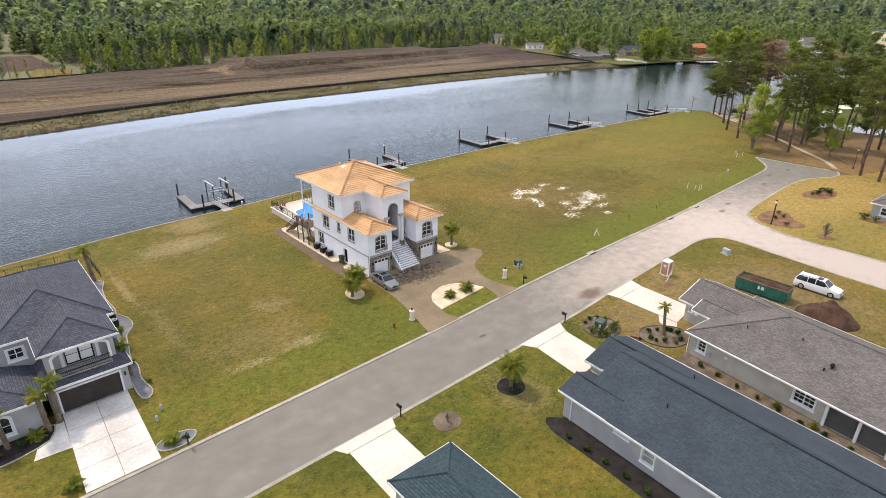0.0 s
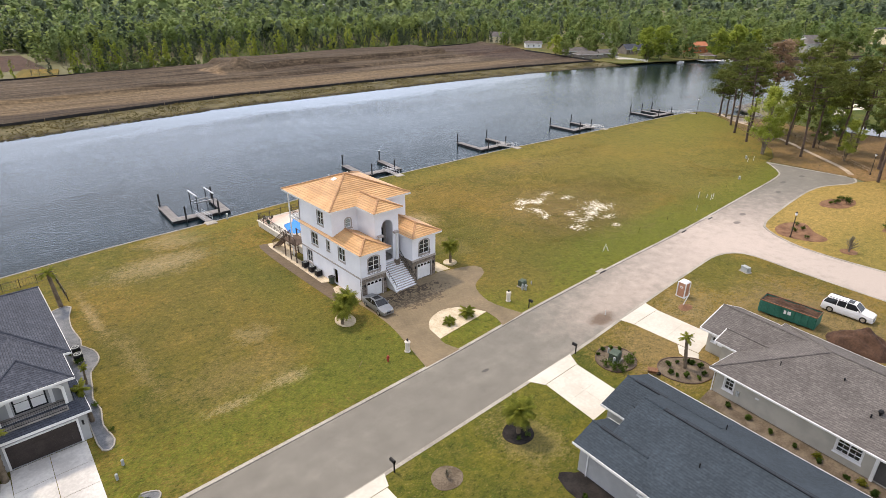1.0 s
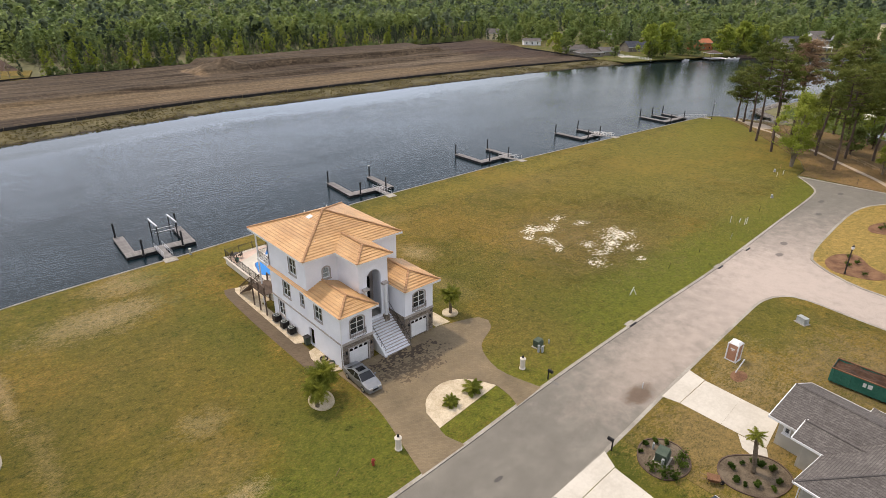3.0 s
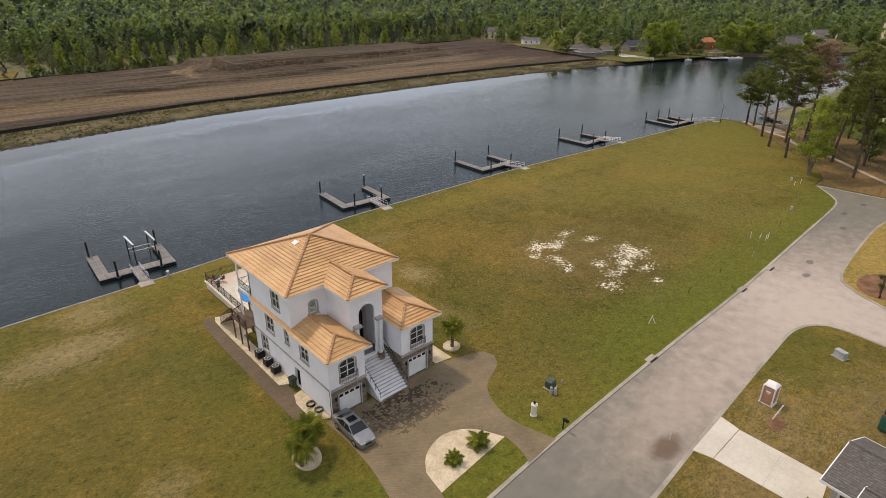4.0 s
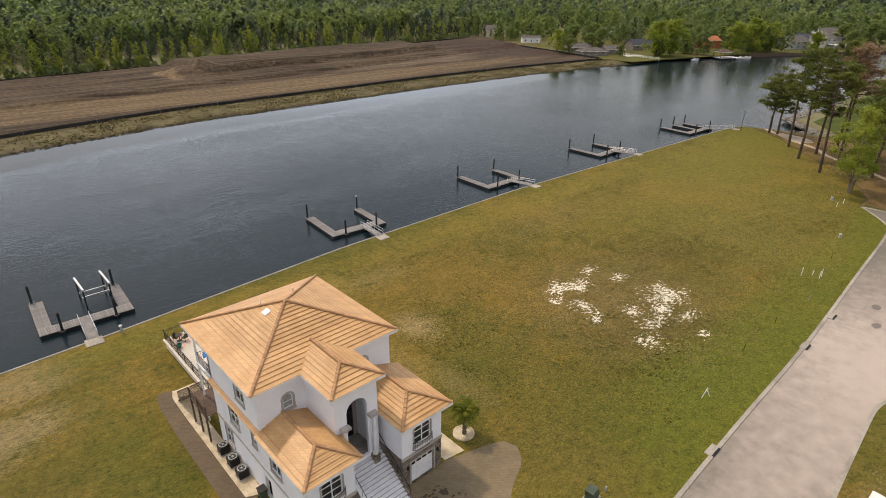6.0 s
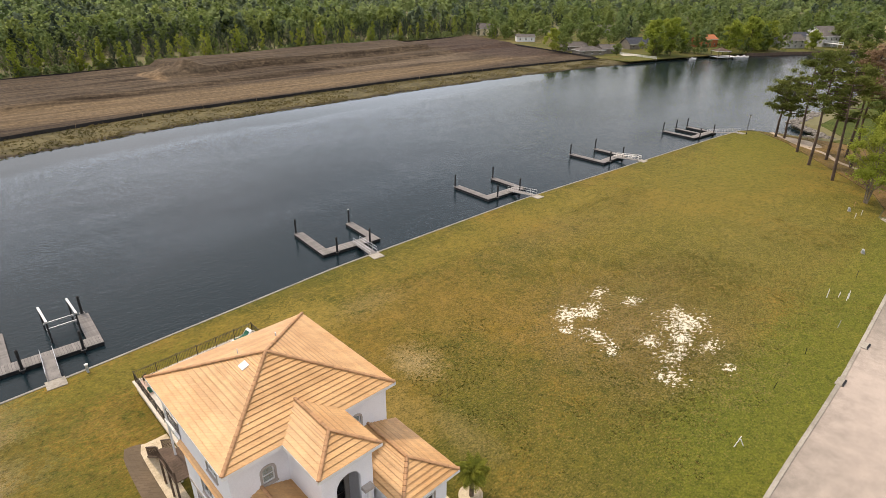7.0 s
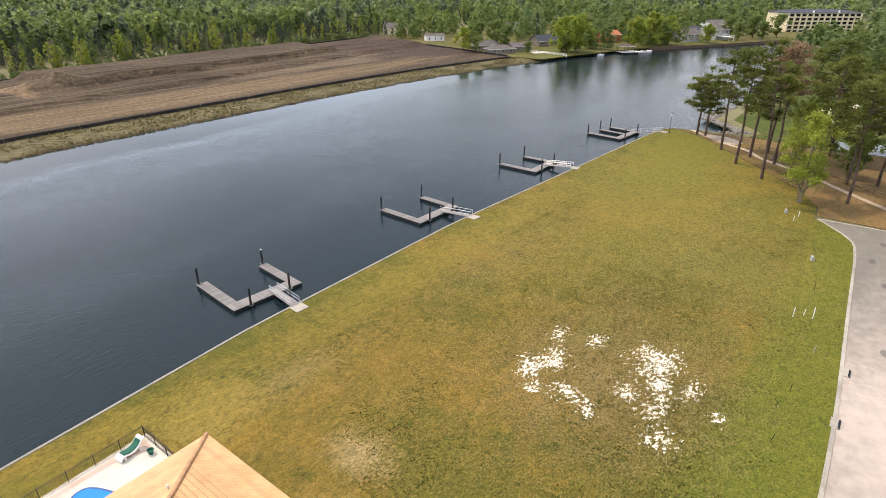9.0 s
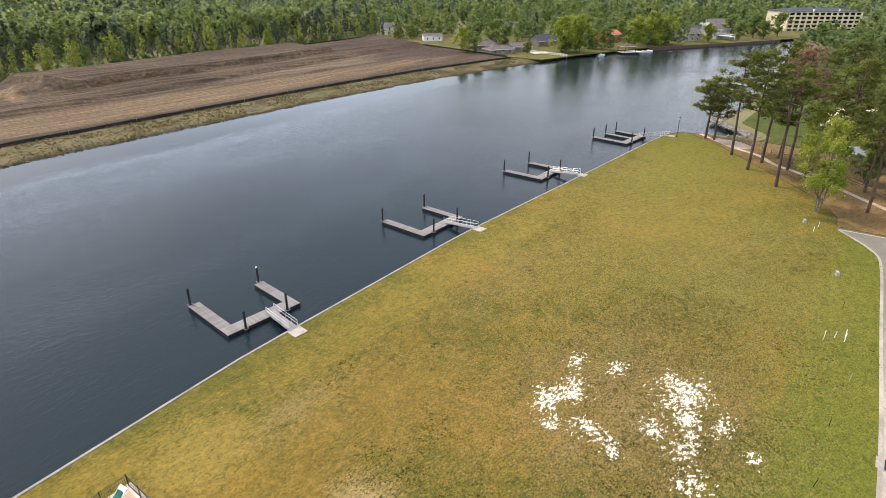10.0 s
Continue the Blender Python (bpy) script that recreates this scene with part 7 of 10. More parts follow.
def floating_dock(x, y, s, w=10.0, reach=9.8, gang=(6.2, 0.0), turn=0.0, middle=False, label="grey U-shaped floating dock with black piles and a gangway"):
    """A U of floats open to the canal: x, y is the shore-side left corner."""
    t = thing("floating_dock", label, "dock", pose(x, y, 0, 0, 0, turn), "docks along the canal")
    zt = WATER_Z + 0.50
    arms = [(0, 1.5, 1.9, reach, 'y'), (0, w, 0, 1.9, 'x'), (w - 1.4, w, 1.9, reach - 1.2, 'y')]
    if middle:
        arms.append((w * 0.48, w * 0.48 + 1.3, 1.9, reach - 0.6, 'y'))
    for x0, x1, y0, y1, al in arms:
        f = part("float", B((x0 + 0.02, x1 - 0.02, y0 + 0.02, y1 - 0.02, WATER_Z - 0.25, zt - 0.05)), M_FLOAT, t)
        deck_boards(f, x0, x1, y0, y1, zt - 0.05, al)
        part("rub_rail", ribbon([(x0, y0), (x1, y0), (x1, y1), (x0, y1)], -0.03, 0.02, zt - 0.2, zt - 0.06, True), M_FLOAT, f)
    piles = [(0.4, reach + 0.12), (2.3, -0.22), (w - 0.6, reach - 1.0), (w - 2.1, -0.22)]
    if middle:
        piles.append((w * 0.48 + 0.6, reach - 0.4))
    for px, py in piles:
        p = part("mooring_post", tube((px, py, -3.2), (px, py, 1.5), 0.15, n=10), M_FLOAT, t)
        part("pile_cap", lathe([(0.17, 0), (0.16, 0.06), (0.02, 0.2)], 10, (px, py, 1.5)), M_WHITE if px > w - 0.7 and py > 2 and s == 1 else M_FLOAT, p)
        part("pile_guide", ribbon([(px - 0.26, py - 0.26), (px + 0.26, py - 0.26), (px + 0.26, py + 0.26), (px - 0.26, py + 0.26)], -0.04, 0.04, zt - 0.02, zt + 0.06, True), M_WOOD_GREY, p)
    gx, gdx = gang
    g = part("gangway", B(), M_ALU, t)
    gb = bmesh.new()
    vs = [gb.verts.new(p) for p in ((gx - 0.6, 0.9, zt + 0.08), (gx + 0.6, 0.9, zt + 0.08), (gx + 0.6 + gdx, -5.8, 0.12), (gx - 0.6 + gdx, -5.8, 0.12),
                                    (gx - 0.6, 0.9, zt + 0.0), (gx + 0.6, 0.9, zt + 0.0), (gx + 0.6 + gdx, -5.8, 0.02), (gx - 0.6 + gdx, -5.8, 0.02))]
    for q in ((0, 1, 2, 3), (7, 6, 5, 4), (0, 4, 5, 1), (2, 6, 7, 3), (1, 5, 6, 2), (3, 7, 4, 0)):
        gb.faces.new([vs[i] for i in q])
    bmesh.ops.recalc_face_normals(gb, faces=gb.faces)
    part("walkway", gb, M_WOOD_GREY, g)
    for sx in (-0.6, 0.6):
        hb = bmesh.new()
        for hz in (0.55, 1.0):
            add_tube(hb, (gx + sx, 0.9, zt + hz), (gx + sx + gdx, -5.8, 0.05 + hz), 0.03, n=6)
        for k in range(5):
            f = k / 4
            xx, yy, zz = gx + sx + gdx * f, 0.9 - 6.7 * f, zt + (0.05 - zt) * f
            add_tube(hb, (xx, yy, zz), (xx, yy, zz + 1.0), 0.025, n=6)
        part("gangway_rail", hb, M_ALU, g)
    part("landing_pad", B((gx + gdx - 0.9, gx + gdx + 0.9, -7.4, -5.75, -0.1, 0.09)), M_KERB, t)
    return t


dockA = floating_dock(31.5, 106.4, 0, 10.2, 9.4, (4.8, -0.2), -3.0)
# boat lift inside the first dock
lift = thing("boat_lift", "aluminium boat lift with white bunk rails in the dock", "boat lift", pose(37.4, 110.0, 0))
for x in (0.0, 3.0):
    for y in (0.4, 4.1):
        part("lift_post", tube((x, y, -3.0), (x, y, 1.5), 0.09, n=8), M_FLOAT, lift)
    part("lift_beam", B((x - 0.12, x + 0.12, 0.0, 4.5, 1.5, 1.70)), M_ALU, lift)
    for k in range(3):
        part("cable", tube((x, 0.6 + k * 1.8, -1.2), (x, 0.6 + k * 1.8, 1.5), 0.02, n=5), M_ALU, lift)
for y in (1.6, 3.2):
    part("cradle_beam", B((-0.1, 3.1, y - 0.08, y + 0.08, -0.2, 0.02)), M_ALU, lift)
ped = thing("dock_pedestal", "white dock power pedestal at the bulkhead", "pedestal", pose(38.6, 99.5, 0))
part("box", B((-0.12, 0.12, -0.12, 0.12, 0, 0.9)), M_UTIL_GREY, ped)
part("cap", lathe([(0.18, 0), (0.2, 0.1), (0.05, 0.2)], 10, (0, 0, 0.9)), M_WHITE, ped)
floating_dock(72.7, 108.3, 1, 10.3, 10.0, (6.4, -1.0), -5.0)
floating_dock(109.4, 107.9, 0, 10.8, 9.7, (7.0, -0.4), -2.0)
floating_dock(147.2, 106.4, 0, 10.0, 9.4, (6.2, -0.6), 0.0)
floating_dock(186.0, 102.8, 0, 11.6, 9.6, (8.6, 3.6), -5.0, True, "grey three-fingered floating dock with black piles and gangway")


# ---- vehicles ----
def loft(sections, n_close=True):
    """Joins cross-sections (lists of points) into a skin with end caps."""
    bm = bmesh.new()
    rings = [[bm.verts.new(p) for p in s] for s in sections]
    for a, b in zip(rings, rings[1:]):
        m = len(a)
        for k in range(m):
            bm.faces.new((a[k], a[(k + 1) % m], b[(k + 1) % m], b[k]))
    bm.faces.new(rings[0][::-1])
    bm.faces.new(rings[-1])
    bmesh.ops.recalc_face_normals(bm, faces=bm.faces)
    return bm


def car(name, label, paint, m, L, W, hood, belt, roof_h, cab, sunroof=False, suv=False):
    """Length along -y is forward. cab: (windscreen foot, roof front, roof rear, rear glass foot) along y from the nose."""
    t = thing(name, label, "car", m)
    h = W / 2
    def sec(y, w, z0, zt, zs):
        return [(-w * 0.92, y, z0), (w * 0.92, y, z0), (w, y, z0 + 0.18), (w, y, zs), (w * 0.93, y, zt - 0.03), (w * 0.6, y, zt), (-w * 0.6, y, zt), (-w * 0.93, y, zt - 0.03), (-w, y, zs), (-w, y, z0 + 0.18)]
    ys = [0.0, 0.08, 0.35, cab[0] * 0.6, cab[0], L * 0.5, cab[3], L - 0.3, L - 0.06, L]
    tops = [hood - 0.25, hood - 0.12, hood - 0.06, hood, belt, belt, belt, belt - (0.0 if suv else 0.02), belt - 0.06, belt - 0.16]
    ws = [h * 0.78, h * 0.88, h * 0.97, h, h, h, h, h * 0.97, h * 0.9, h * 0.82]
    z0s = [0.32, 0.25, 0.22, 0.2, 0.2, 0.2, 0.2, 0.22, 0.28, 0.34]
    part("body", loft([sec(y, w, a, b, a + (b - a) * 0.62) for y, w, a, b in zip(ys, ws, z0s, tops)]), paint, t, smooth=False)
    def cs(y, wb, wt, zb, zt):
        return [(-wb, y, zb), (wb, y, zb), (wt, y, zt), (-wt, y, zt)]
    a, b, c, d = cab
    gl = [cs(a - 0.02, h * 0.86, h * 0.84, belt - 0.03, belt + 0.0), cs(b, h * 0.93, h * 0.74, belt - 0.03, roof_h - 0.05), cs((b + c) / 2, h * 0.94, h * 0.75, belt - 0.03, roof_h - 0.03), cs(c, h * 0.93, h * 0.73, belt - 0.03, roof_h - 0.06), cs(d + 0.02, h * 0.84, h * 0.82, belt - 0.03, belt + 0.0)]
    part("glasshouse", loft(gl), M_CARGLASS, t)
    rp = [[(-h * 0.76, y, z - 0.06), (h * 0.76, y, z - 0.06), (h * 0.70, y, z + 0.01), (0, y, z + 0.035), (-h * 0.70, y, z + 0.01)] for y, z in ((b - 0.04, roof_h - 0.05), ((b + c) / 2, roof_h - 0.02), (c + 0.06, roof_h - 0.06))]
    part("roof", loft(rp), paint, t)
    pb = bmesh.new()
    for sx in (-1, 1):
        add_tube(pb, (sx * h * 0.86, a, belt), (sx * h * 0.73, b, roof_h - 0.05), 0.04, n=5)
        add_tube(pb, (sx * h * 0.84, d, belt), (sx * h * 0.72, c, roof_h - 0.06), 0.05, n=5)
        for f in ((0.45,) if not suv else (0.3, 0.62)):
            y = b + (c - b) * f
            add_tube(pb, (sx * h * 0.95, y, belt - 0.02), (sx * h * 0.745, y, roof_h - 0.04), 0.035, n=5)
    part("pillar_frame", pb, paint, t)
    if sunroof:
        part("sunroof", B((-h * 0.45, h * 0.45, b + 0.25, b + 0.95, roof_h - 0.02, roof_h + 0.022)), M_CARGLASS, t)
    if suv:
        part("roof_rack", B((-h * 0.62, -h * 0.58, b + 0.2, c - 0.1, roof_h + 0.01, roof_h + 0.06), (h * 0.58, h * 0.62, b + 0.2, c - 0.1, roof_h + 0.01, roof_h + 0.06)), M_FLOAT, t)
        part("sunroof", B((-h * 0.4, h * 0.4, b + 0.3, b + 0.9, roof_h - 0.01, roof_h + 0.026)), M_CARGLASS, t)
    r = 0.34 if not suv else 0.40
    for sx in (-1, 1):
        for y in (0.95, L - 1.05):
            wh = part("wheel", B(), M_TYRE, t)
            part("tyre", tube((sx * (h - 0.22), y, r), (sx * (h + 0.015), y, r), r, n=18), M_TYRE, wh)
            part("rim", tube((sx * (h - 0.1), y, r), (sx * (h + 0.025), y, r), r * 0.62, n=14), M_ALU, wh)
        part("headlight", B((sx * h * 0.55 - 0.2, sx * h * 0.55 + 0.2, -0.01, 0.3, hood - 0.28, hood - 0.13)), M_ALU, t)
        part("tail_light", B((sx * h * 0.65 - 0.16, sx * h * 0.65 + 0.16, L - 0.22, L + 0.01, belt - 0.3, belt - 0.12)), M_LAMP_RED, t)
        part("mirror", B((sx * (h + 0.09) - 0.09, sx * (h + 0.09) + 0.09, a + 0.25, a + 0.4, belt - 0.02, belt + 0.13)), paint, t)
        part("door_handle", B((sx * (h + 0.01) - 0.015, sx * (h + 0.01) + 0.015, L * 0.5, L * 0.5 + 0.18, belt - 0.12, belt - 0.08)), paint, t)
    part("grille", B((-h * 0.35, h * 0.35, -0.03, 0.1, 0.42, 0.6)), M_TYRE, t)
    part("bumper", B((-h * 0.8, h * 0.8, -0.05, 0.15, 0.26, 0.4), (-h * 0.8, h * 0.8, L - 0.15, L + 0.05, 0.3, 0.44)), paint, t)
    return t


car("sedan", "silver saloon car with sunroof parked on the paver drive", M_SILVER, pose(40.3, 55.0, 0.02, 0, 0, -2), 4.85, 1.84, 0.86, 0.98, 1.45, (1.25, 2.05, 3.3, 4.2), True)
car("suv", "white full-size estate SUV parked on the dormant lawn", M_CARWHITE, pose(84.1, 15.2, 0.0, 0, 0, 0), 5.6, 2.0, 1.08, 1.22, 1.9, (1.35, 2.1, 5.15, 5.5), False, True)

# roll-off container with soil, soil heap
dump = thing("skip_container", "green steel roll-off container half full of soil", "container", pose(77.6, 22.6, 0, 0, 0, 2))
db = bmesh.new()
for b in ((-1.2, -1.12, -3.2, 3.2, 0.2, 1.7), (1.12, 1.2, -3.2, 3.2, 0.2, 1.7), (-1.12, 1.12, -3.2, -3.12, 0.2, 1.7), (-1.12, 1.12, 3.12, 3.2, 0.2, 1.7), (-1.12, 1.12, -3.12, 3.12, 0.2, 0.3)):
    add_box(db, *b)
part("tub", db, M_GREEN_STEEL, dump)
for k in range(9):
    y = -3.0 + k * 0.75
    for sx in (-1, 1):
        part("rib", B((sx * 1.25 - 0.05, sx * 1.25 + 0.05, y - 0.06, y + 0.06, 0.2, 1.62)), M_GREEN_STEEL, dump)
part("notice_plate", B((-1.225, -1.2, -0.45, 0.35, 0.95, 1.4)), M_WHITE, dump)
part("rim", ribbon([(-1.2, -3.2), (1.2, -3.2), (1.2, 3.2), (-1.2, 3.2)], -0.05, 0.1, 1.7, 1.8, True), M_RUST, dump)
for y in (-2.6, 2.6):
    part("roller", tube((-0.9, y, 0.11), (0.9, y, 0.11), 0.11, n=10), M_RUST, dump)


def heap(name, label, cat, mat, cx, cy, rx, ry, h, n=26, seed=1, z=0.0, clip=None, parent=None):
    vs, fs = [], []
    for i in range(n + 1):
        for j in range(n + 1):
            u, v = -1 + 2 * i / n, -1 + 2 * j / n
            if clip:
                zz = h * (0.75 + 0.6 * noise.noise((u * 2 + seed, v * 3, 1)))
            else:
                r = math.hypot(u, v)
                zz = h * max(0.0, 1 - r) ** 0.85 * (1 + 0.35 * noise.noise((u * 3 + seed, v * 3, 1))) + (0.10 * noise.noise((u * 9, v * 9, seed)) if r < 0.95 else -0.05)
            vs.append((cx + u * rx, cy + v * ry, z + zz))
    for i in range(n):
        for j in range(n):
            a = i * (n + 1) + j
            fs.append((a, a + n + 1, a + n + 2, a + 1))
    ob = quick(name, vs, fs, mat, parent)
    if parent is None:
        tagged(ob, label, cat)
    return ob


heap("soil_load", "", "", M_DIRT, 0, 0, 1.1, 3.1, 0.6, 18, 3, 1.15, True, dump)
heap("soil_heap", "dark brown heap of soil on the lawn", "soil heap", M_DIRT, 77.0, 14.6, 2.7, 3.6, 2.3, 40, 5)

# portable toilet with pole, utility boxes
pt = thing("portable_toilet", "orange-brown portable toilet with white roof and corner posts", "portable toilet", pose(72.9, 34.0, 0, 0, 0, -3))
part("cabin", B((-0.52, 0.52, -0.52, 0.52, 0.08, 2.05)), M_ORANGE, pt)
part("roof", lathe([(0.82, 0), (0.80, 0.06), (0.5, 0.26), (0.1, 0.3)], 4, (0, 0, 2.05)), M_WHITE, pt).matrix_local = Matrix.Rotation(radians(45), 4, 'Z')
for x in (-0.54, 0.54):
    for y in (-0.54, 0.54):
        part("corner_post", B((x - 0.06, x + 0.06, y - 0.06, y + 0.06, 0.0, 2.1)), M_WHITE, pt)
part("base", B((-0.6, 0.6, -0.65, 0.65, 0.0, 0.1)), M_WHITE, pt)
dr = part("door", B((-0.575, -0.52, -0.38, 0.38, 0.15, 1.95)), M_ORANGE, pt)
part("notice_bar", B((-0.585, -0.575, -0.22, 0.22, 1.45, 1.6), (-0.585, -0.575, -0.15, 0.15, 1.3, 1.38)), M_WHITE, dr)
pw = thing("white_pole", "leaning white plastic pole in bare soil", "pole", pose(70.7, 32.7, 0, 14, 4, 0))
part("pole_tube", tube((0, 0, -0.1), (0, 0, 1.9), 0.06), M_WHITE, pw)
struct(part("bare_ring", prism(ellipse(70.3, 32.2, 1.1, 0.8, 22, 0.06, 3), -0.02, 0.012), M_MULCH_BROWN), "ring of bare soil in the lawn", "soil")


def utility_box(x, y, deg, mat=M_UTIL, w=0.9, d=0.8, h=0.85, label="green utility transformer box on a concrete pad"):
    t = thing("utility_box", label, "utility box", pose(x, y, 0, 0, 0, deg))
    part("pad", B((-w * 0.65, w * 0.65, -d * 0.65, d * 0.65, -0.05, 0.08)), M_KERB, t)
    bm = bmesh.new()
    prof = [(-d / 2, 0.08), (d / 2, 0.08), (d / 2, h), (-d / 2 + 0.12, h), (-d / 2, h - 0.2)]
    a = [bm.verts.new((-w / 2, y_, z_)) for y_, z_ in prof]
    b = [bm.verts.new((w / 2, y_, z_)) for y_, z_ in prof]
    for k in range(5):
        bm.faces.new((a[k], a[(k + 1) % 5], b[(k + 1) % 5], b[k]))
    bm.faces.new(a[::-1])
    bm.faces.new(b)
    bmesh.ops.recalc_face_normals(bm, faces=bm.faces)
    part("cabinet", bm, mat, t)
    part("lid", B((-w / 2 - 0.03, w / 2 + 0.03, -d / 2 + 0.1, d / 2 + 0.03, h, h + 0.05)), mat, t)


def pedestal_tube(x, y, h=0.9, r=0.14, label="pale green cable pedestal in the grass"):
    t = thing("cable_pedestal", label, "pedestal", pose(x, y, 0))
    part("body", lathe([(r, -0.05), (r, h * 0.8), (r * 0.92, h * 0.95), (r * 0.4, h)], 12), M_UTIL_GREY, t)


utility_box(58.8, 49.6, 5)
pedestal_tube(58.0, 48.9)
pedestal_tube(58.3, 48.6, 0.8)
pedestal_tube(60.2, 49.2, 0.5, 0.08)
utility_box(86.8, 31.6, 70, M_UTIL_GREY, 1.1, 0.8, 0.8, "grey-green utility cabinet lying in the grass")
utility_box(53.4, 31.6, 10, M_UTIL, 1.2, 1.0, 0.95)
pedestal_tube(52.6, 31.2)
pedestal_tube(54.0, 32.8, 0.7, 0.1)
for x, y in ((132.9, 52.1), (152.0, 58.6)):
    utility_box(x, y, 20, M_UTIL_GREY, 0.6, 0.4, 0.55, "small grey meter box in the grass")


def gate_pier(x, y):
    t = thing("gate_pier", "cream round pier with dark finial beside the drive", "pier", pose(x, y, 0), "piers at the drive")
    part("shaft", lathe([(0.34, -0.05), (0.34, 0.08), (0.28, 0.12), (0.27, 1.12), (0.33, 1.16), (0.33, 1.26), (0.2, 1.34)], 18), M_CREAM, t)
    part("finial", lathe([(0.05, 1.3), (0.13, 1.42), (0.1, 1.55), (0.02, 1.68)], 10), M_IRON, t)


gate_pier(37.35, 47.6)
gate_pier(54.35, 48.1)


def mailbox(x, y, deg):
    t = thing("mailbox", "black mailbox on a black post at the kerb", "mailbox", pose(x, y, 0, 0, 0, deg), "mailboxes")
    part("post", B((-0.05, 0.05, -0.05, 0.05, -0.1, 1.15), (-0.05, 0.05, -0.45, 0.05, 0.95, 1.02)), M_IRON, t)
    bm = bmesh.new()
    prof = arch(-0.12, 0.12, 1.02, 1.32, 0.12, 7)
    a = [bm.verts.new((u, -0.5, z)) for u, z in prof]
    b = [bm.verts.new((u, 0.05, z)) for u, z in prof]
    for k in range(len(prof)):
        bm.faces.new((a[k], a[(k + 1) % len(prof)], b[(k + 1) % len(prof)], b[k]))
    bm.faces.new(a[::-1])
    bm.faces.new(b)
    bmesh.ops.recalc_face_normals(bm, faces=bm.faces)
    part("box", bm, M_IRON, t)
    part("flag", B((0.12, 0.14, -0.2, -0.16, 1.1, 1.4)), M_IRON, t)


mailbox(54.9, 45.1, 0)
mailbox(25.6, 34.5, 180)
mailbox(51.1, 35.1, 180)
mailbox(9.3, 43.7, 0)

# air conditioners, bin, hoses at the west wall
def ac_unit(x, y, deg=0):
    t = thing("air_conditioner", "black-topped air conditioning unit on gravel by the wall", "air conditioner", pose(x, y, 0.05, 0, 0, deg), "air conditioners")
    part("pad", B((-0.5, 0.5, -0.5, 0.5, -0.03, 0.05)), M_KERB, t)
    bm = bmesh.new()
    add_box(bm, -0.42, 0.42, -0.42, 0.42, 0.05, 0.85, 0.05)
    part("case", bm, M_IRON, t)
    f = part("fan_grille", ribbon(ellipse(0, 0, 0.33, 0.33, 20), -0.05, 0.03, 0.85, 0.88, True), M_UTIL_GREY, t)
    part("fan_hub", lathe([(0.1, 0.85), (0.1, 0.9), (0.03, 0.92)], 12), M_UTIL_GREY, f)
    for k in range(3):
        part("fan_wire", B((-0.3, 0.3, -0.012, 0.012, 0.86, 0.875)), M_UTIL_GREY, f).matrix_local = Matrix.Rotation(k * math.pi / 3, 4, 'Z')


for y in (70.2, 71.9, 73.8):
    ac_unit(39.42, y)
ac_unit(9.65, 69.0)
ac_unit(9.75, 70.6)
wb = thing("wheelie_bin", "dark grey wheeled bin against the wall", "bin", pose(39.6, 67.0, 0.02))
part("tub", loft([[(-0.24, -0.26, 0.06), (0.24, -0.26, 0.06), (0.24, 0.26, 0.06), (-0.24, 0.26, 0.06)], [(-0.3, -0.34, 1.0), (0.3, -0.34, 1.0), (0.3, 0.34, 1.0), (-0.3, 0.34, 1.0)]]), M_UTIL, wb)
part("lid", B((-0.33, 0.33, -0.37, 0.37, 1.0, 1.07)), M_IRON, wb)
for sx in (-0.26, 0.26):
    part("wheel", tube((sx - 0.03, 0.26, 0.1), (sx + 0.03, 0.26, 0.1), 0.1, n=12), M_TYRE, wb)


def coil(x, y, r, mat, label):
    bm = bmesh.new()
    for k in range(5):
        rr = r - 0.03 * (k % 3)
        pts = [(x + rr * math.cos(a * math.tau / 20), y + rr * math.sin(a * math.tau / 20), 0.08 + 0.04 * k) for a in range(21)]
        for p, q in zip(pts, pts[1:]):
            add_tube(bm, p, q, 0.03, n=5, caps=False)
    tagged(part("hose_coil", bm, mat), label, "hose")


coil(39.45, 63.3, 0.42, M_IRON, "coiled black garden hose on the gravel")
coil(39.6, 62.1, 0.40, M_UTIL, "coiled green garden hose on the gravel")

# valve pipes, stakes, hydrant on the lots
def stake(x, y, h, r, mat, label, tilt=(0, 0)):
    t = thing("marker_stake", label, "stake", pose(x, y, 0, tilt[0], tilt[1], 0))
    part("shaft", tube((0, 0, -0.1), (0, 0, h), r, n=8), mat, t)


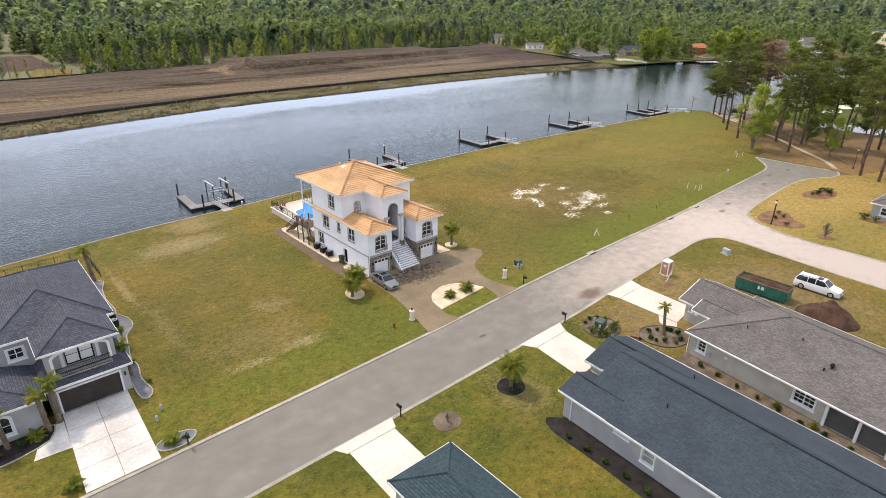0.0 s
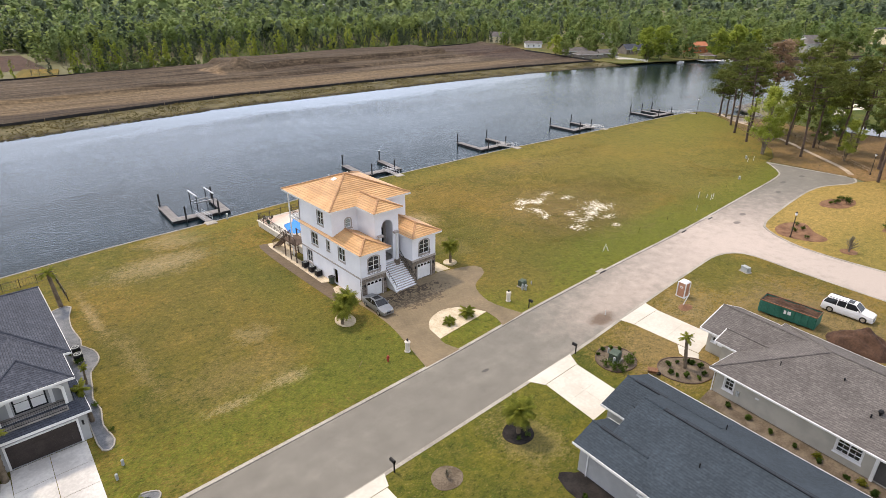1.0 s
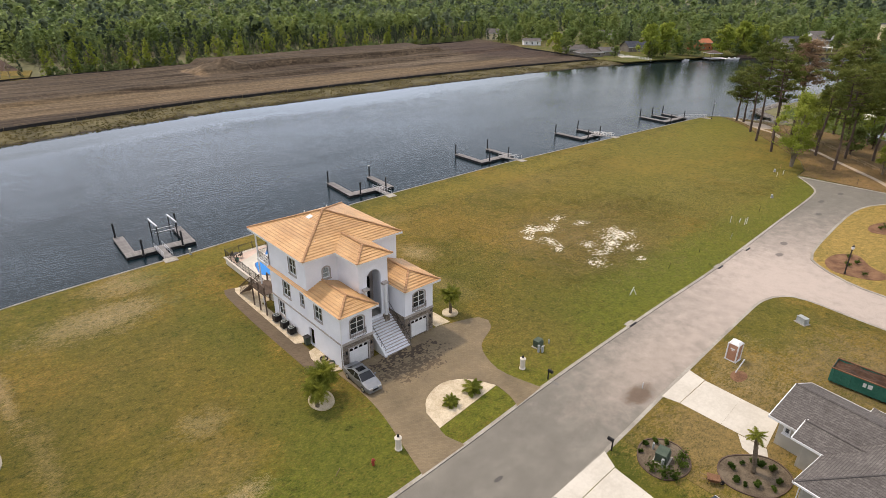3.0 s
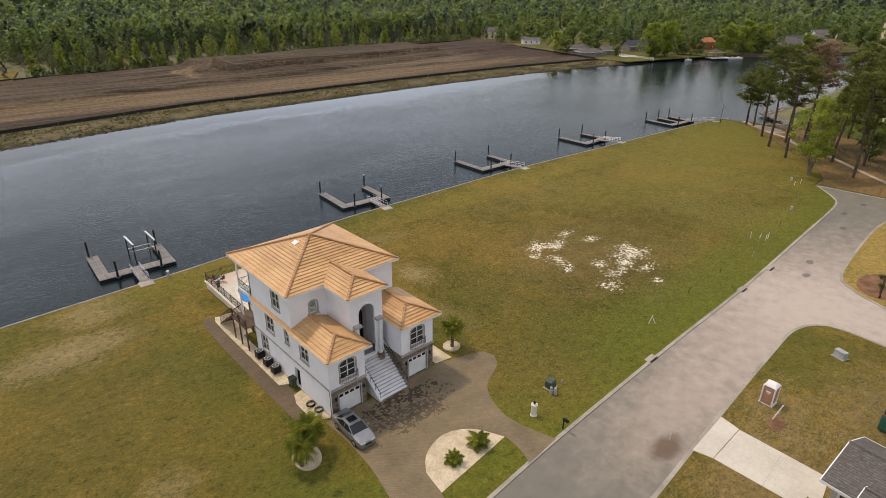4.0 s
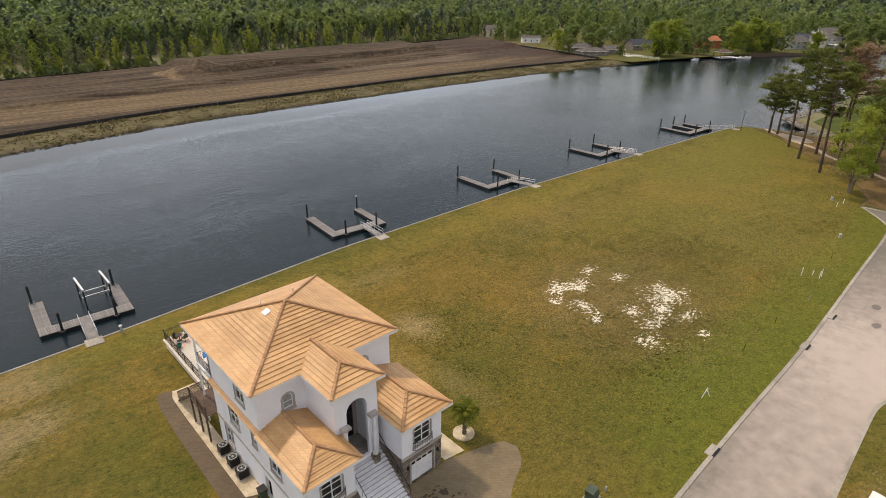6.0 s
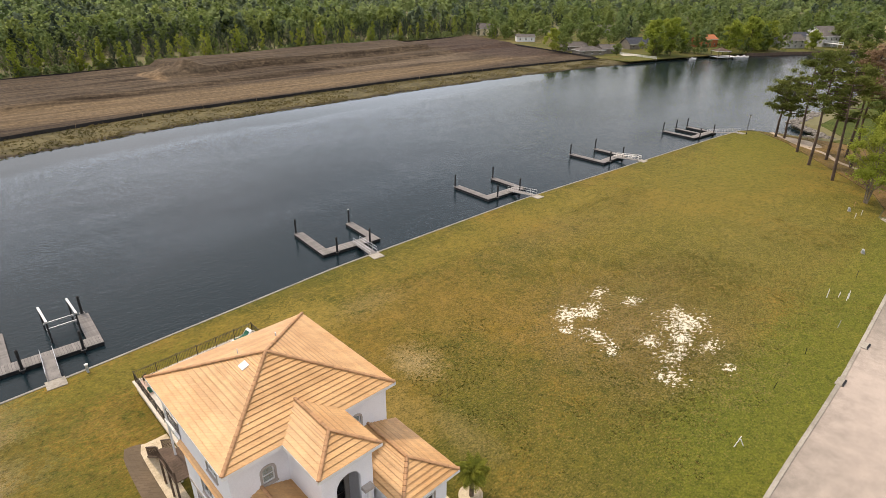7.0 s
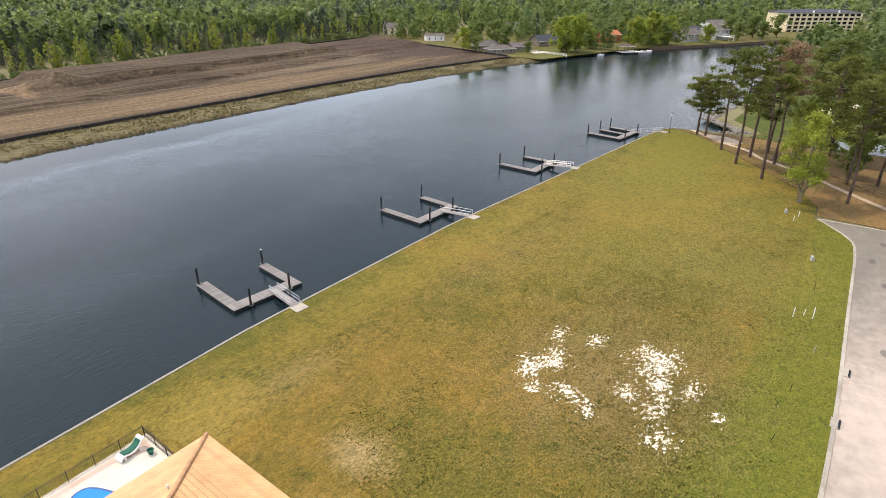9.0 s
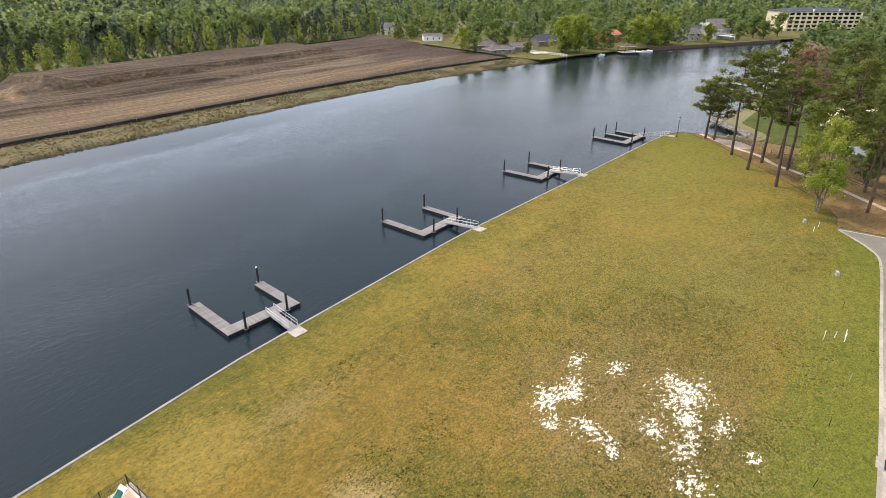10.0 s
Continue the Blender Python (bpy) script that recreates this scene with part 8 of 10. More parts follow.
for x, y, h, m, lb, ti in ((77.2, 49.2, 1.3, M_WHITE, "leaning white plastic pipe in the lawn", (12, 10)), (77.9, 48.7, 0.8, M_WHITE, "short white plastic pipe in the lawn", (-20, -15)), (113.3, 51.7, 1.3, M_WHITE, "short white plastic pipe in the lawn", (0, 4)), (114.6, 50.7, 0.8, M_WHITE, "short white plastic pipe in the lawn", (5, 12)), (114.3, 49.7, 1.1, M_WHITE, "short white plastic pipe in the lawn", (0, 8)), (115.2, 49.7, 1.1, M_WHITE, "short white plastic pipe in the lawn", (-3, 14)), (106.2, 48.6, 1.0, M_UTIL_GREY, "grey plastic pipe in the lawn", (4, 10)), (154.9, 43.5, 1.5, M_WOOD_BROWN, "dark wooden post at the street's end", (0, 3)), (97.4, 49.5, 0.8, M_IRON, "thin dark steel stake in the lawn", (0, -5)), (148.6, 56.9, 0.9, M_WHITE, "white marker stake in the lawn", (0, 6)),
                           (88.3, 49.7, 1.0, M_IRON, "thin dark steel stake in the lawn", (8, 0)), (122.9, 50.6, 1.0, M_IRON, "thin dark steel stake in the lawn", (0, 6)), (151, 56.5, 1.0, M_WHITE, "white marker stake in the lawn", (0, 5)), (155, 58.5, 1.1, M_ORANGE, "orange marker stake at the lawn's edge", (0, 0)),
                           (31.6, 48.6, 0.9, M_WOOD_RAIL, "bent wooden stake in the lawn", (15, 20)), (61, 37.9, 0.6, M_WHITE, "white marker stake at the kerb", (0, 0))):
    stake(x, y, h, 0.045 if m is M_WHITE else 0.03, m, lb, ti)
hy = thing("hydrant", "small dark red hydrant in the lawn", "hydrant", pose(34.6, 47.5, 0))
part("barrel", lathe([(0.13, -0.05), (0.11, 0.1), (0.11, 0.5), (0.15, 0.52), (0.13, 0.65), (0.04, 0.74)], 12), M_RED, hy)
part("outlet", tube((-0.2, 0, 0.42), (0.2, 0, 0.42), 0.06), M_RED, hy)
for x, y in ((8.2, 48.6), (9.0, 50.0)):
    pedestal_tube(x, y, 0.6, 0.12, "small cream pedestal in the lawn")
# drain inlets at the north kerb
for x in (94.7, 104.3, 71.0):
    d = struct(part("drain_inlet", B((x - 0.8, x + 0.8, 45.02, 45.75, -0.1, 0.035)), M_KERB), "concrete storm drain inlet at the kerb", "drain")
    part("drain_mouth", B((x - 0.7, x + 0.7, 44.93, 45.12, -0.10, 0.04)), M_IRON, d)


# ---- beds, street lamps, rails ----
def bed(name, label, poly, mat, z=0.03, edge=None):
    struct(part(name, prism(poly, -0.05, z), mat), label, "planting bed")
    if edge is not None:
        struct(part(name + "_edging", ribbon(poly, -0.06, 0.05, -0.05, z + 0.07, True), edge), "low edging round a planting bed", "edging")


bed("bed_palm", "dark mulch ring round a young palm", ellipse(36.9, 30.9, 1.55, 1.4, 26, 0.03, 2), M_MULCH)
bed("bed_small", "brown mulch ring in the front lawn", ellipse(28.5, 31.2, 1.35, 1.3, 24, 0.03, 3), M_MULCH_GREY)
bed("bed_house_side", "black mulch strip along the blue-roofed house", smooth_line([(36.9, 24.6), (35.9, 25.5), (34.9, 24.0), (34.6, 18), (33.8, 8), (33.0, -4)], 2) + [(36.4, -4), (37.2, 12), (38.0, 24.2)], M_MULCH)
bed("bed_ring", "round bed with utility box and shrubs", ellipse(53.6, 31.6, 2.5, 2.1, 30, 0.03, 6, 20), M_MULCH_GREY, 0.03, M_WOOD_BROWN)
bed("bed_palm_ring", "brown bed with young shrubs round a palm", ellipse(57.6, 25.6, 2.9, 2.4, 30, 0.04, 7, -30), M_MULCH_GREY, 0.03, M_WOOD_BROWN)
bed("bed_grey_side", "bare brown strip with shrubs along the house", [(56.7, 22.4), (53.9, 22.3), (51.6, 3), (50.6, -6), (53.0, -6)], M_MULCH_GREY, 0.02)
bed("bed_left_house", "grey stone chip bed curving along the house", smooth_line([(8.15, 52.9), (8.7, 52.6), (9.3, 53.7), (9.0, 56.3), (9.4, 58.9), (9.2, 60.9), (9.6, 63.1), (10.1, 65.9), (10.8, 66.9), (11.4, 68.3), (11.3, 70.2), (10.5, 71.9), (10.7, 73.4), (10.5, 77.0), (10.9, 80.4), (11.5, 82.4), (10.8, 83.2)], 0.7) + [(9.2, 82.6), (8.16, 76.4), (8.15, 60.4), (8.0, 54.0)], M_SLATE, 0.04, M_KERB)
bed("bed_left_kerb", "grey stone chip bed with shrubs at the drive", ellipse(8.7, 44.8, 1.6, 1.0, 24, 0.04, 8), M_SLATE, 0.04, M_KERB)
bed("bed_left_front", "planted bed in front of the house", smooth_line([(1.0, 54.0), (0.3, 52.0), (-3, 51.0), (-7, 51.2), (-9, 53)], 1.0) + [(-9, 54.1), (0.6, 54.1)], M_MULCH, 0.04, M_KERB)
struct(part("path_entry", prism([(-1.2, 50.0), (1.6, 49.8), (1.7, 54.2), (0.7, 54.1), (0.6, 52.6), (-0.6, 51.9)], -0.05, 0.026), M_CONC), "pale concrete path to the house entry", "path")
bed("bed_corner", "orange-brown mulch bed at the street corner", smooth_line([(105.6, 33.5), (106.6, 29), (109.5, 27.8), (111.5, 30.5), (114.6, 33), (112.5, 35.2), (108.5, 35.6)], 0.8, True), M_MULCH_BROWN, 0.03)
bed("bed_shrubs", "orange-brown mulch bed with round shrubs", smooth_line([(127, 34.2), (128.5, 31.2), (133, 30.2), (136.2, 31.5), (134, 34), (130, 35.2)], 0.8, True), M_MULCH_BROWN, 0.03)
bed("bed_tree_ring", "brown ring round a young tree", ellipse(106.5, 24.0, 1.3, 1.2, 22, 0.03, 9), M_MULCH_BROWN, 0.03)
bed("bed_corner_house", "brown mulch bed along the corner house", [(120.6, 23), (123.0, 23.2), (123.0, 8), (121.6, 8)], M_MULCH_BROWN, 0.03)


def street_lamp(x, y, h=4.2, label="dark green post-top street lamp"):
    t = thing("street_lamp", label, "street lamp", pose(x, y, 0), "street lamps")
    part("pole", lathe([(0.16, -0.1), (0.14, 0.3), (0.07, 0.5), (0.05, h - 0.5), (0.08, h - 0.4)], 10), M_BRONZE, t)
    part("globe", lathe([(0.08, h - 0.4), (0.2, h - 0.2), (0.2, h + 0.05), (0.06, h + 0.2)], 10), M_WHITE, t)
    part("cap", lathe([(0.22, h + 0.05), (0.12, h + 0.22), (0.02, h + 0.32)], 10), M_BRONZE, t)


street_lamp(105.9, 32.3)
stake(107.2, 32.6, 3.6, 0.05, M_IRON, "dark slim post in the mulch bed")
street_lamp(197.6, 93.9, 5.0, "grey post lamp at the water's edge")
street_lamp(159.2, 34.4, 4.6)
rail = thing("rail_fence", "weathered wooden two-rail fence along the path", "fence")
rl = smooth_line([(203, 80.5), (197, 73.5), (190, 64), (184, 57), (177, 50.5), (170.6, 44.7), (165, 39), (160.5, 35.0)], 2.4)
for i, (x, y) in enumerate(rl):
    part("post", B((x - 0.07, x + 0.07, y - 0.07, y + 0.07, -0.1, 1.1)), M_WOOD_RAIL, rail)
for (x0, y0), (x1, y1) in zip(rl, rl[1:]):
    for z in (0.5, 0.95):
        part("rail", tube((x0, y0, z), (x1, y1, z), 0.06, n=5), M_WOOD_RAIL, rail)
iron_fence([(-6, 91.5), (11.5, 93.0), (11.6, 84.5)], 0.0, "dark metal picket fence behind the slate-roofed house", step=0.35)
iron_fence([(50.9, 1.8), (57.5, 0.8)], 0.0, "dark metal picket fence between houses", step=0.2)
bench = thing("park_bench", "weathered grey bench under the pines", "bench", pose(187.5, 66.5, 0, 0, 0, 120))
part("seat", B((-0.8, 0.8, -0.22, 0.22, 0.42, 0.48)), M_WOOD_GREY, bench)
part("backrest", B((-0.8, 0.8, 0.2, 0.26, 0.5, 0.9)), M_WOOD_GREY, bench)
for x in (-0.7, 0.7):
    part("leg", B((x - 0.05, x + 0.05, -0.2, 0.22, -0.05, 0.42)), M_WOOD_GREY, bench)
barrow = thing("wheelbarrow", "rusty wheelbarrow tipped by the planting bed", "wheelbarrow", pose(54.2, 27.6, 0, 0, 0, 30))
part("tray", loft([[(-0.25, -0.35, 0.25), (0.25, -0.35, 0.25), (0.25, 0.3, 0.25), (-0.25, 0.3, 0.25)], [(-0.38, -0.5, 0.6), (0.38, -0.5, 0.6), (0.38, 0.5, 0.6), (-0.38, 0.5, 0.6)]]), M_RUST, barrow)
part("wheel", tube((-0.05, -0.7, 0.2), (0.05, -0.7, 0.2), 0.2, n=14), M_TYRE, barrow)
for sx in (-0.28, 0.28):
    part("handle", tube((sx, 1.0, 0.5), (sx * 0.3, -0.7, 0.2), 0.025), M_WOOD_RAIL, barrow)
    part("leg", tube((sx, 0.35, 0.4), (sx, 0.4, 0.0), 0.025), M_IRON, barrow)


# ---- plants ----
def leaf_cards(rng, centres, radii, n, size, flat=1.0, droop=0.0, up=0.5):
    """Small bent leaf sprays (quads) scattered in clumps: arrays of vertices and faces."""
    centres = np.asarray(centres, float)
    m = len(centres)
    idx = rng.integers(0, m, n)
    d = rng.normal(size=(n, 3))
    d /= np.linalg.norm(d, axis=1)[:, None]
    rad = np.asarray(radii, float)[idx] * np.minimum(1.25, np.abs(rng.normal(0.0, 0.62, n)))
    c = centres[idx] + d * rad[:, None] * np.array([1, 1, flat])
    # leaves lie roughly along the clump's skin
    u = rng.normal(size=(n, 3))
    nrm = d * np.array([0.6, 0.6, 0.6]) + np.array([0, 0, up]) + rng.normal(size=(n, 3)) * 0.6
    nrm /= np.linalg.norm(nrm, axis=1)[:, None]
    u -= nrm * (u * nrm).sum(1)[:, None]
    u /= np.linalg.norm(u, axis=1)[:, None]
    w = np.cross(nrm, u)
    s = size * rng.uniform(0.55, 1.3, n)[:, None]
    p0 = c - u * s - w * s * 0.55
    p1 = c + u * s * 0.8 - w * s * 0.7
    p2 = c + u * s + w * s * 0.5
    p3 = c - u * s * 0.7 + w * s * 0.75
    p1[:, 2] -= droop * s[:, 0]
    p3[:, 2] -= droop * s[:, 0]
    v = np.stack([p0, p1, p2, p3], 1).reshape(-1, 3)
    f = np.arange(4 * n).reshape(-1, 4)
    return v, f


def merge(lists):
    vs, fs, o = [], [], 0
    for v, f in lists:
        vs.append(v)
        fs.append(f + o)
        o += len(v)
    return np.concatenate(vs), np.concatenate(fs)


def limbs(rng, base, top, r0, r1, branches, n=7, bend=0.3, steps=5):
    """A tapered, slightly bent trunk with limbs: bmesh."""
    bm = bmesh.new()
    P = [Vector(base)]
    for k in range(1, steps + 1):
        f = k / steps
        P.append(Vector(base).lerp(Vector(top), f) + Vector((rng.normal() * bend, rng.normal() * bend, 0)) * (1 if k < steps else 0.5))
    for k in range(steps):
        add_tube(bm, P[k], P[k + 1], r0 + (r1 - r0) * k / steps, r0 + (r1 - r0) * (k + 1) / steps, n, False)
    for (f, q, rr) in branches:
        i = min(steps - 1, int(f * steps))
        a = P[i].lerp(P[i + 1], f * steps - i)
        mid = a.lerp(Vector(q), 0.5) + Vector((0, 0, -0.15 * (Vector(q) - a).length * 0.5))
        add_tube(bm, a, mid, rr, rr * 0.7, 5, False)
        add_tube(bm, mid, q, rr * 0.7, rr * 0.25, 5, False)
    return bm


def pine_meshes(seed, h=24.0, crown=0.52, wide=3.3, leafs=5200, needle=M_PINE):
    """Tall pine: bare trunk, open crown of needle clumps on uneven limbs."""
    rng = np.random.default_rng(seed)
    top = (rng.normal() * 0.5, rng.normal() * 0.5, h)
    cl, rad, br = [], [], []
    n = 36
    for k in range(n):
        f = 1 - crown + crown * (k + rng.uniform(0, 1)) / n
        a = rng.uniform(0, math.tau)
        s = (f - (1 - crown)) / crown
        L = 1.15 * wide * (0.35 + 1.1 * math.sin(math.pi * min(0.98, 0.18 + 0.8 * s)) ** 0.9) * rng.uniform(0.45, 1.1)
        z = h * f + L * 0.22
        q = (top[0] * f + L * math.cos(a), top[1] * f + L * math.sin(a), z)
        br.append((f, q, 0.07 + 0.05 * (1 - s)))
        cl.append(q)
        rad.append(rng.uniform(1.0, 1.7))
        cl.append((q[0] * 0.62, q[1] * 0.62, z - 0.2))
        rad.append(rng.uniform(0.6, 1.0))
    for k in range(3):
        br.append((0.3 + 0.09 * k, (rng.normal() * 1.1, rng.normal() * 1.1, h * (0.32 + 0.09 * k)), 0.05))
    tb = limbs(rng, (0, 0, -0.2), top, 0.34, 0.07, br, 9, 0.12, 7)
    v, f = leaf_cards(rng, cl, rad, int(leafs * 2.2), 0.155, 0.55)
    return tb, (v, f), needle


def make_tree(name, label, cat, meshes, bark, leaf, group):
    t = thing(name, label, cat, None, group)
    part("trunk", meshes[0], bark, t, smooth=True)
    v, f = meshes[1]
    quick("crown", v, f, leaf, t)
    return t


def broad_meshes(seed, h=9.0, wide=3.2, leafs=1800, stems=1, size=0.28, low=0.3):
    rng = np.random.default_rng(seed)
    cl, rad, br = [], [], []
    for k in range(40):
        f = low + (1 - low) * rng.uniform(0, 1) ** 0.8
        a = rng.uniform(0, math.tau)
        s = (f - low) / (1 - low)
        L = wide * math.sin(math.pi * (0.22 + 0.70 * s)) * rng.uniform(0.1, 1.15)
        q = (L * math.cos(a), L * math.sin(a), h * f)
        br.append((max(0.15, f - 0.22), q, 0.06))
        cl.append(q)
        rad.append(rng.uniform(0.45, 1.15) * wide * 0.34)
    bm = limbs(rng, (0, 0, -0.15), (0, 0, h * 0.9), 0.16, 0.04, br, 7, 0.12, 5)
    for k in range(stems - 1):
        a = rng.uniform(0, math.tau)
        add_tube(bm, (0.3 * math.cos(a), 0.3 * math.sin(a), -0.1), (1.3 * math.cos(a), 1.3 * math.sin(a), h * 0.65), 0.11, 0.04, 6, False)
    return bm, leaf_cards(rng, cl, rad, leafs, size, 0.85)


pine_a = make_tree("pine_tree", "tall pine with bare trunk and open dark green crown", "pine tree", pine_meshes(1), M_BARK, M_PINE, "pines at the street's end")
pine_b = make_tree("pine_tree", "tall pine with bare trunk and open dark green crown", "pine tree", pine_meshes(2, 25, 0.55, 3.0), M_BARK, M_PINE, "pines at the street's end")
pine_c = make_tree("pine_tree", "tall pine with bare trunk and open dark green crown", "pine tree", pine_meshes(3, 23, 0.48, 3.6, 5600), M_BARK, M_PINE, "pines at the street's end")
pine_s = make_tree("pine_tree", "shorter pine with wide dark green crown at the water", "pine tree", pine_meshes(4, 15, 0.58, 3.4, 4600), M_BARK, M_PINE, "pines at the street's end")
pine_d = make_tree("dead_pine_tree", "tall pine with brown dying needles", "pine tree", pine_meshes(5, 25, 0.42, 2.6, 3000), M_BARK, M_PINE_DEAD, "pines at the street's end")
for ob, x, y, s, r in ((pine_a, 178.5, 73.0, 1.0, 20), (pine_b, 186.2, 71.6, 1.02, 80), (pine_c, 169.9, 66.0, 0.98, 140), (pine_s, 200.9, 87.6, 1.0, 30), (pine_d, 192.0, 69.0, 1.0, 10)):
    ob.matrix_world = pose(x, y, 0, 0, 0, r) @ Matrix.Scale(s, 4)
rp = random.Random(7)
for src, x, y in ((pine_s, 200.7, 85.4), (pine_b, 174.6, 57.4), (pine_a, 164.0, 50.4), (pine_c, 176.6, 51.6), (pine_a, 180.8, 43.2), (pine_b, 153.9, 31.6), (pine_c, 166.1, 34.4), (pine_a, 151.4, 27.4), (pine_b, 179.5, 46.6), (pine_c, 188.5, 78.5),
                  (pine_d, 183.5, 66), (pine_c, 186, 36), (pine_a, 172, 27), (pine_b, 163, 22), (pine_c, 176, 14), (pine_a, 160, 10), (pine_b, 184, 2), (pine_c, 170, -4), (pine_c, 194, 30), (pine_b, 216, 50), (pine_c, 208, 34), (pine_a, 186, 22), (pine_a, 204, 62), (pine_c, 198, 57)):
    c = copy_thing(src, pose(x, y, 0, rp.uniform(-2, 2), rp.uniform(-2, 2), rp.uniform(0, 360)))
    k = rp.uniform(0.88, 1.06)
    c.scale = (k, k, k)
# bright spring broadleaf at the end of the lawn and young trees
sp = make_tree("broadleaf_tree", "multi-stemmed young tree in bright spring leaf", "tree", broad_meshes(11, 16.0, 5.4, 12000, 6, 0.15, 0.26), M_BARK_PALE, M_LEAF_SPRING, "spring trees")
sp.matrix_world = pose(159.0, 57.7, 0)
for x, y, s, r in ((190, 62, 0.8, 40), (205, 58, 0.7, 90), (168, 42, 0.6, 190), (197, 52, 0.8, 10), (178, 62, 0.55, 70)):
    c = copy_thing(sp, pose(x, y, 0, 0, 0, r))
    c.scale = (s, s, s)
md = make_tree("broadleaf_tree", "round green tree among the pines", "tree", broad_meshes(12, 7.0, 3.2, 2600, 1, 0.22, 0.2), M_BARK, M_LEAF_MID, "green trees")
md.matrix_world = pose(182, 52, 0)
for x, y, s, r in ((200, 57, 1.0, 50), (206, 44, 1.2, 120), (190, 28, 1.1, 10), (214, 30, 1.3, 77), (170, 18, 1.0, 200), (230, 66, 1.2, 20), (250, 74, 1.3, 60), (280, 70, 1.3, 160), (300, 60, 1.2, 90), (236, 40, 1.2, 300), (193, 50, 0.9, 45), (196, 36, 1.1, 105), (180, 30, 0.9, 195), (166, 26, 0.8, 315), (176, 8, 1.1, 345), (190, 12, 1.2, 33), (344, 198, 1.2, 5), (392, 206, 1.7, 65), (434, 196, 1.9, 85), (436, 184, 1.9, 95), (430, 176, 1.6, 105), (456, 152, 1.4, 115), (338, 240, 1.4, 135), (316, 238, 1.2, 145), (328, 212, 0.9, 155), (482, 140, 1.6, 165), (498, 128, 1.6, 175), (428, 188, 2.1, 41), (440, 186, 2.2, 51), (452, 178, 2.0, 61), (490, 148, 2.1, 71), (506, 136, 2.1, 81), (524, 124, 2.2, 91), (344, 236, 1.8, 111), (336, 250, 2.0, 121), (360, 252, 2.0, 131), (392, 222, 2.1, 141), (410, 216, 2.0, 151), (458, 186, 2.2, 161)):
    c = copy_thing(md, pose(x, y, 0, 0, 0, r))
    c.scale = (s, s, s)
gt = make_tree("garden_tree", "tall round tree in bright spring leaf by the far bank", "tree", broad_meshes(14, 18.0, 6.2, 5200, 1, 0.42, 0.16), M_BARK, M_LEAF_SPRING, "waterfront garden trees")
gt.matrix_world = pose(343, 199, 0)
for x, y, s, r in ((351, 193, 1.05, 60), (394, 178, 0.95, 130), (405, 172, 1.05, 210), (416, 176, 1.0, 290), (425, 168, 0.9, 20), (384, 214, 0.9, 170), (452, 152, 0.62, 80), (312, 244, 0.7, 250)):
    c = copy_thing(gt, pose(x, y, 0, 0, 0, r))
    c.scale = (s, s, s)
yb = make_tree("young_tree", "small bare young tree in a mulch ring", "tree", broad_meshes(13, 2.6, 0.9, 160, 1, 0.07, 0.3), M_BARK_PALE, M_TWIG, "young trees")
yb.matrix_world = pose(106.5, 24.0, 0)
copy_thing(yb, pose(28.5, 31.2, 0, 0, 0, 70)).scale = (0.4, 0.4, 0.35)


def palm(name, label, h, fronds, L, seed, lean_=(0, 0), group="palms", r=0.17):
    """Cabbage palm: rough trunk, arching fan fronds cut into leaflets."""
    rng = np.random.default_rng(seed)
    t = thing(name, label, "palm", None, group)
    prof = []
    n = max(5, int(h / 0.22))
    for k in range(n + 1):
        z = h * k / n
        prof.append((r * (1.18 - 0.25 * k / n) * (1.1 if k % 2 else 0.94), z - (0.15 if k == 0 else 0)))
    part("trunk", lathe(prof, 10), M_PALM_BARK, t)
    vs, fs = [], []
    for i in range(fronds):
        a = i * 2.39996 + rng.uniform(-0.3, 0.3)
        el = rng.uniform(-0.35, 1.15)
        ln = L * rng.uniform(0.8, 1.1)
        d0 = np.array([math.cos(a) * math.cos(el), math.sin(a) * math.cos(el), math.sin(el)])
        side = np.array([-math.sin(a), math.cos(a), 0.0])
        P = []
        p = np.array([0, 0, h])
        d = d0.copy()
        for k in range(6):
            P.append(p.copy())
            p = p + d * ln / 5
            d = d + np.array([0, 0, -0.20])
            d /= np.linalg.norm(d)
        for k in range(1, 6):
            for sgn in (-1, 1):
                for q in range(3):
                    b0 = P[k - 1] + (P[k] - P[k - 1]) * (q / 3)
                    w = ln * 0.30 * math.sin(math.pi * min(0.97, 0.25 + 0.72 * ((k - 1) + q / 3) / 5))
                    dirv = (P[k] - P[k - 1])
                    dirv = dirv / np.linalg.norm(dirv)
                    tip = b0 + side * sgn * w + dirv * w * 0.75 + np.array([0, 0, -w * 0.45])
                    o = len(vs)
                    vs += [b0, b0 + dirv * 0.09, tip]
                    fs.append((o, o + 1, o + 2))
            o = len(vs)
            vs += [P[k - 1] - side * 0.02, P[k - 1] + side * 0.02, P[k]]
            fs.append((o, o + 1, o + 2))
    quick("fronds", np.array(vs), np.array(fs), M_PALM_LEAF, t)
    return t


pa = palm("palm_tree", "young cabbage palm with drooping green fronds", 2.5, 80, 1.75, 21)
pa.matrix_world = pose(36.4, 58.4, 0.05, 3, 0, 0)
pb = palm("palm_tree", "young cabbage palm with drooping green fronds", 2.0, 72, 1.6, 22)
pb.matrix_world = pose(34.9, 57.0, 0.05, -2, 4, 0)
pc = palm("palm_tree", "slim cabbage palm in a gravel ring", 2.7, 64, 1.5, 23)
pc.matrix_world = pose(56.3, 61.4, 0.05)
copy_thing(pa, pose(36.9, 30.9, 0.03, 0, 0, 120))
pd = palm("palm_tree", "newly planted palm with leaning trunk and upright fronds", 3.6, 16, 0.95, 24)
pd.matrix_world = pose(57.8, 25.8, 0.0, -6, 6, 30)
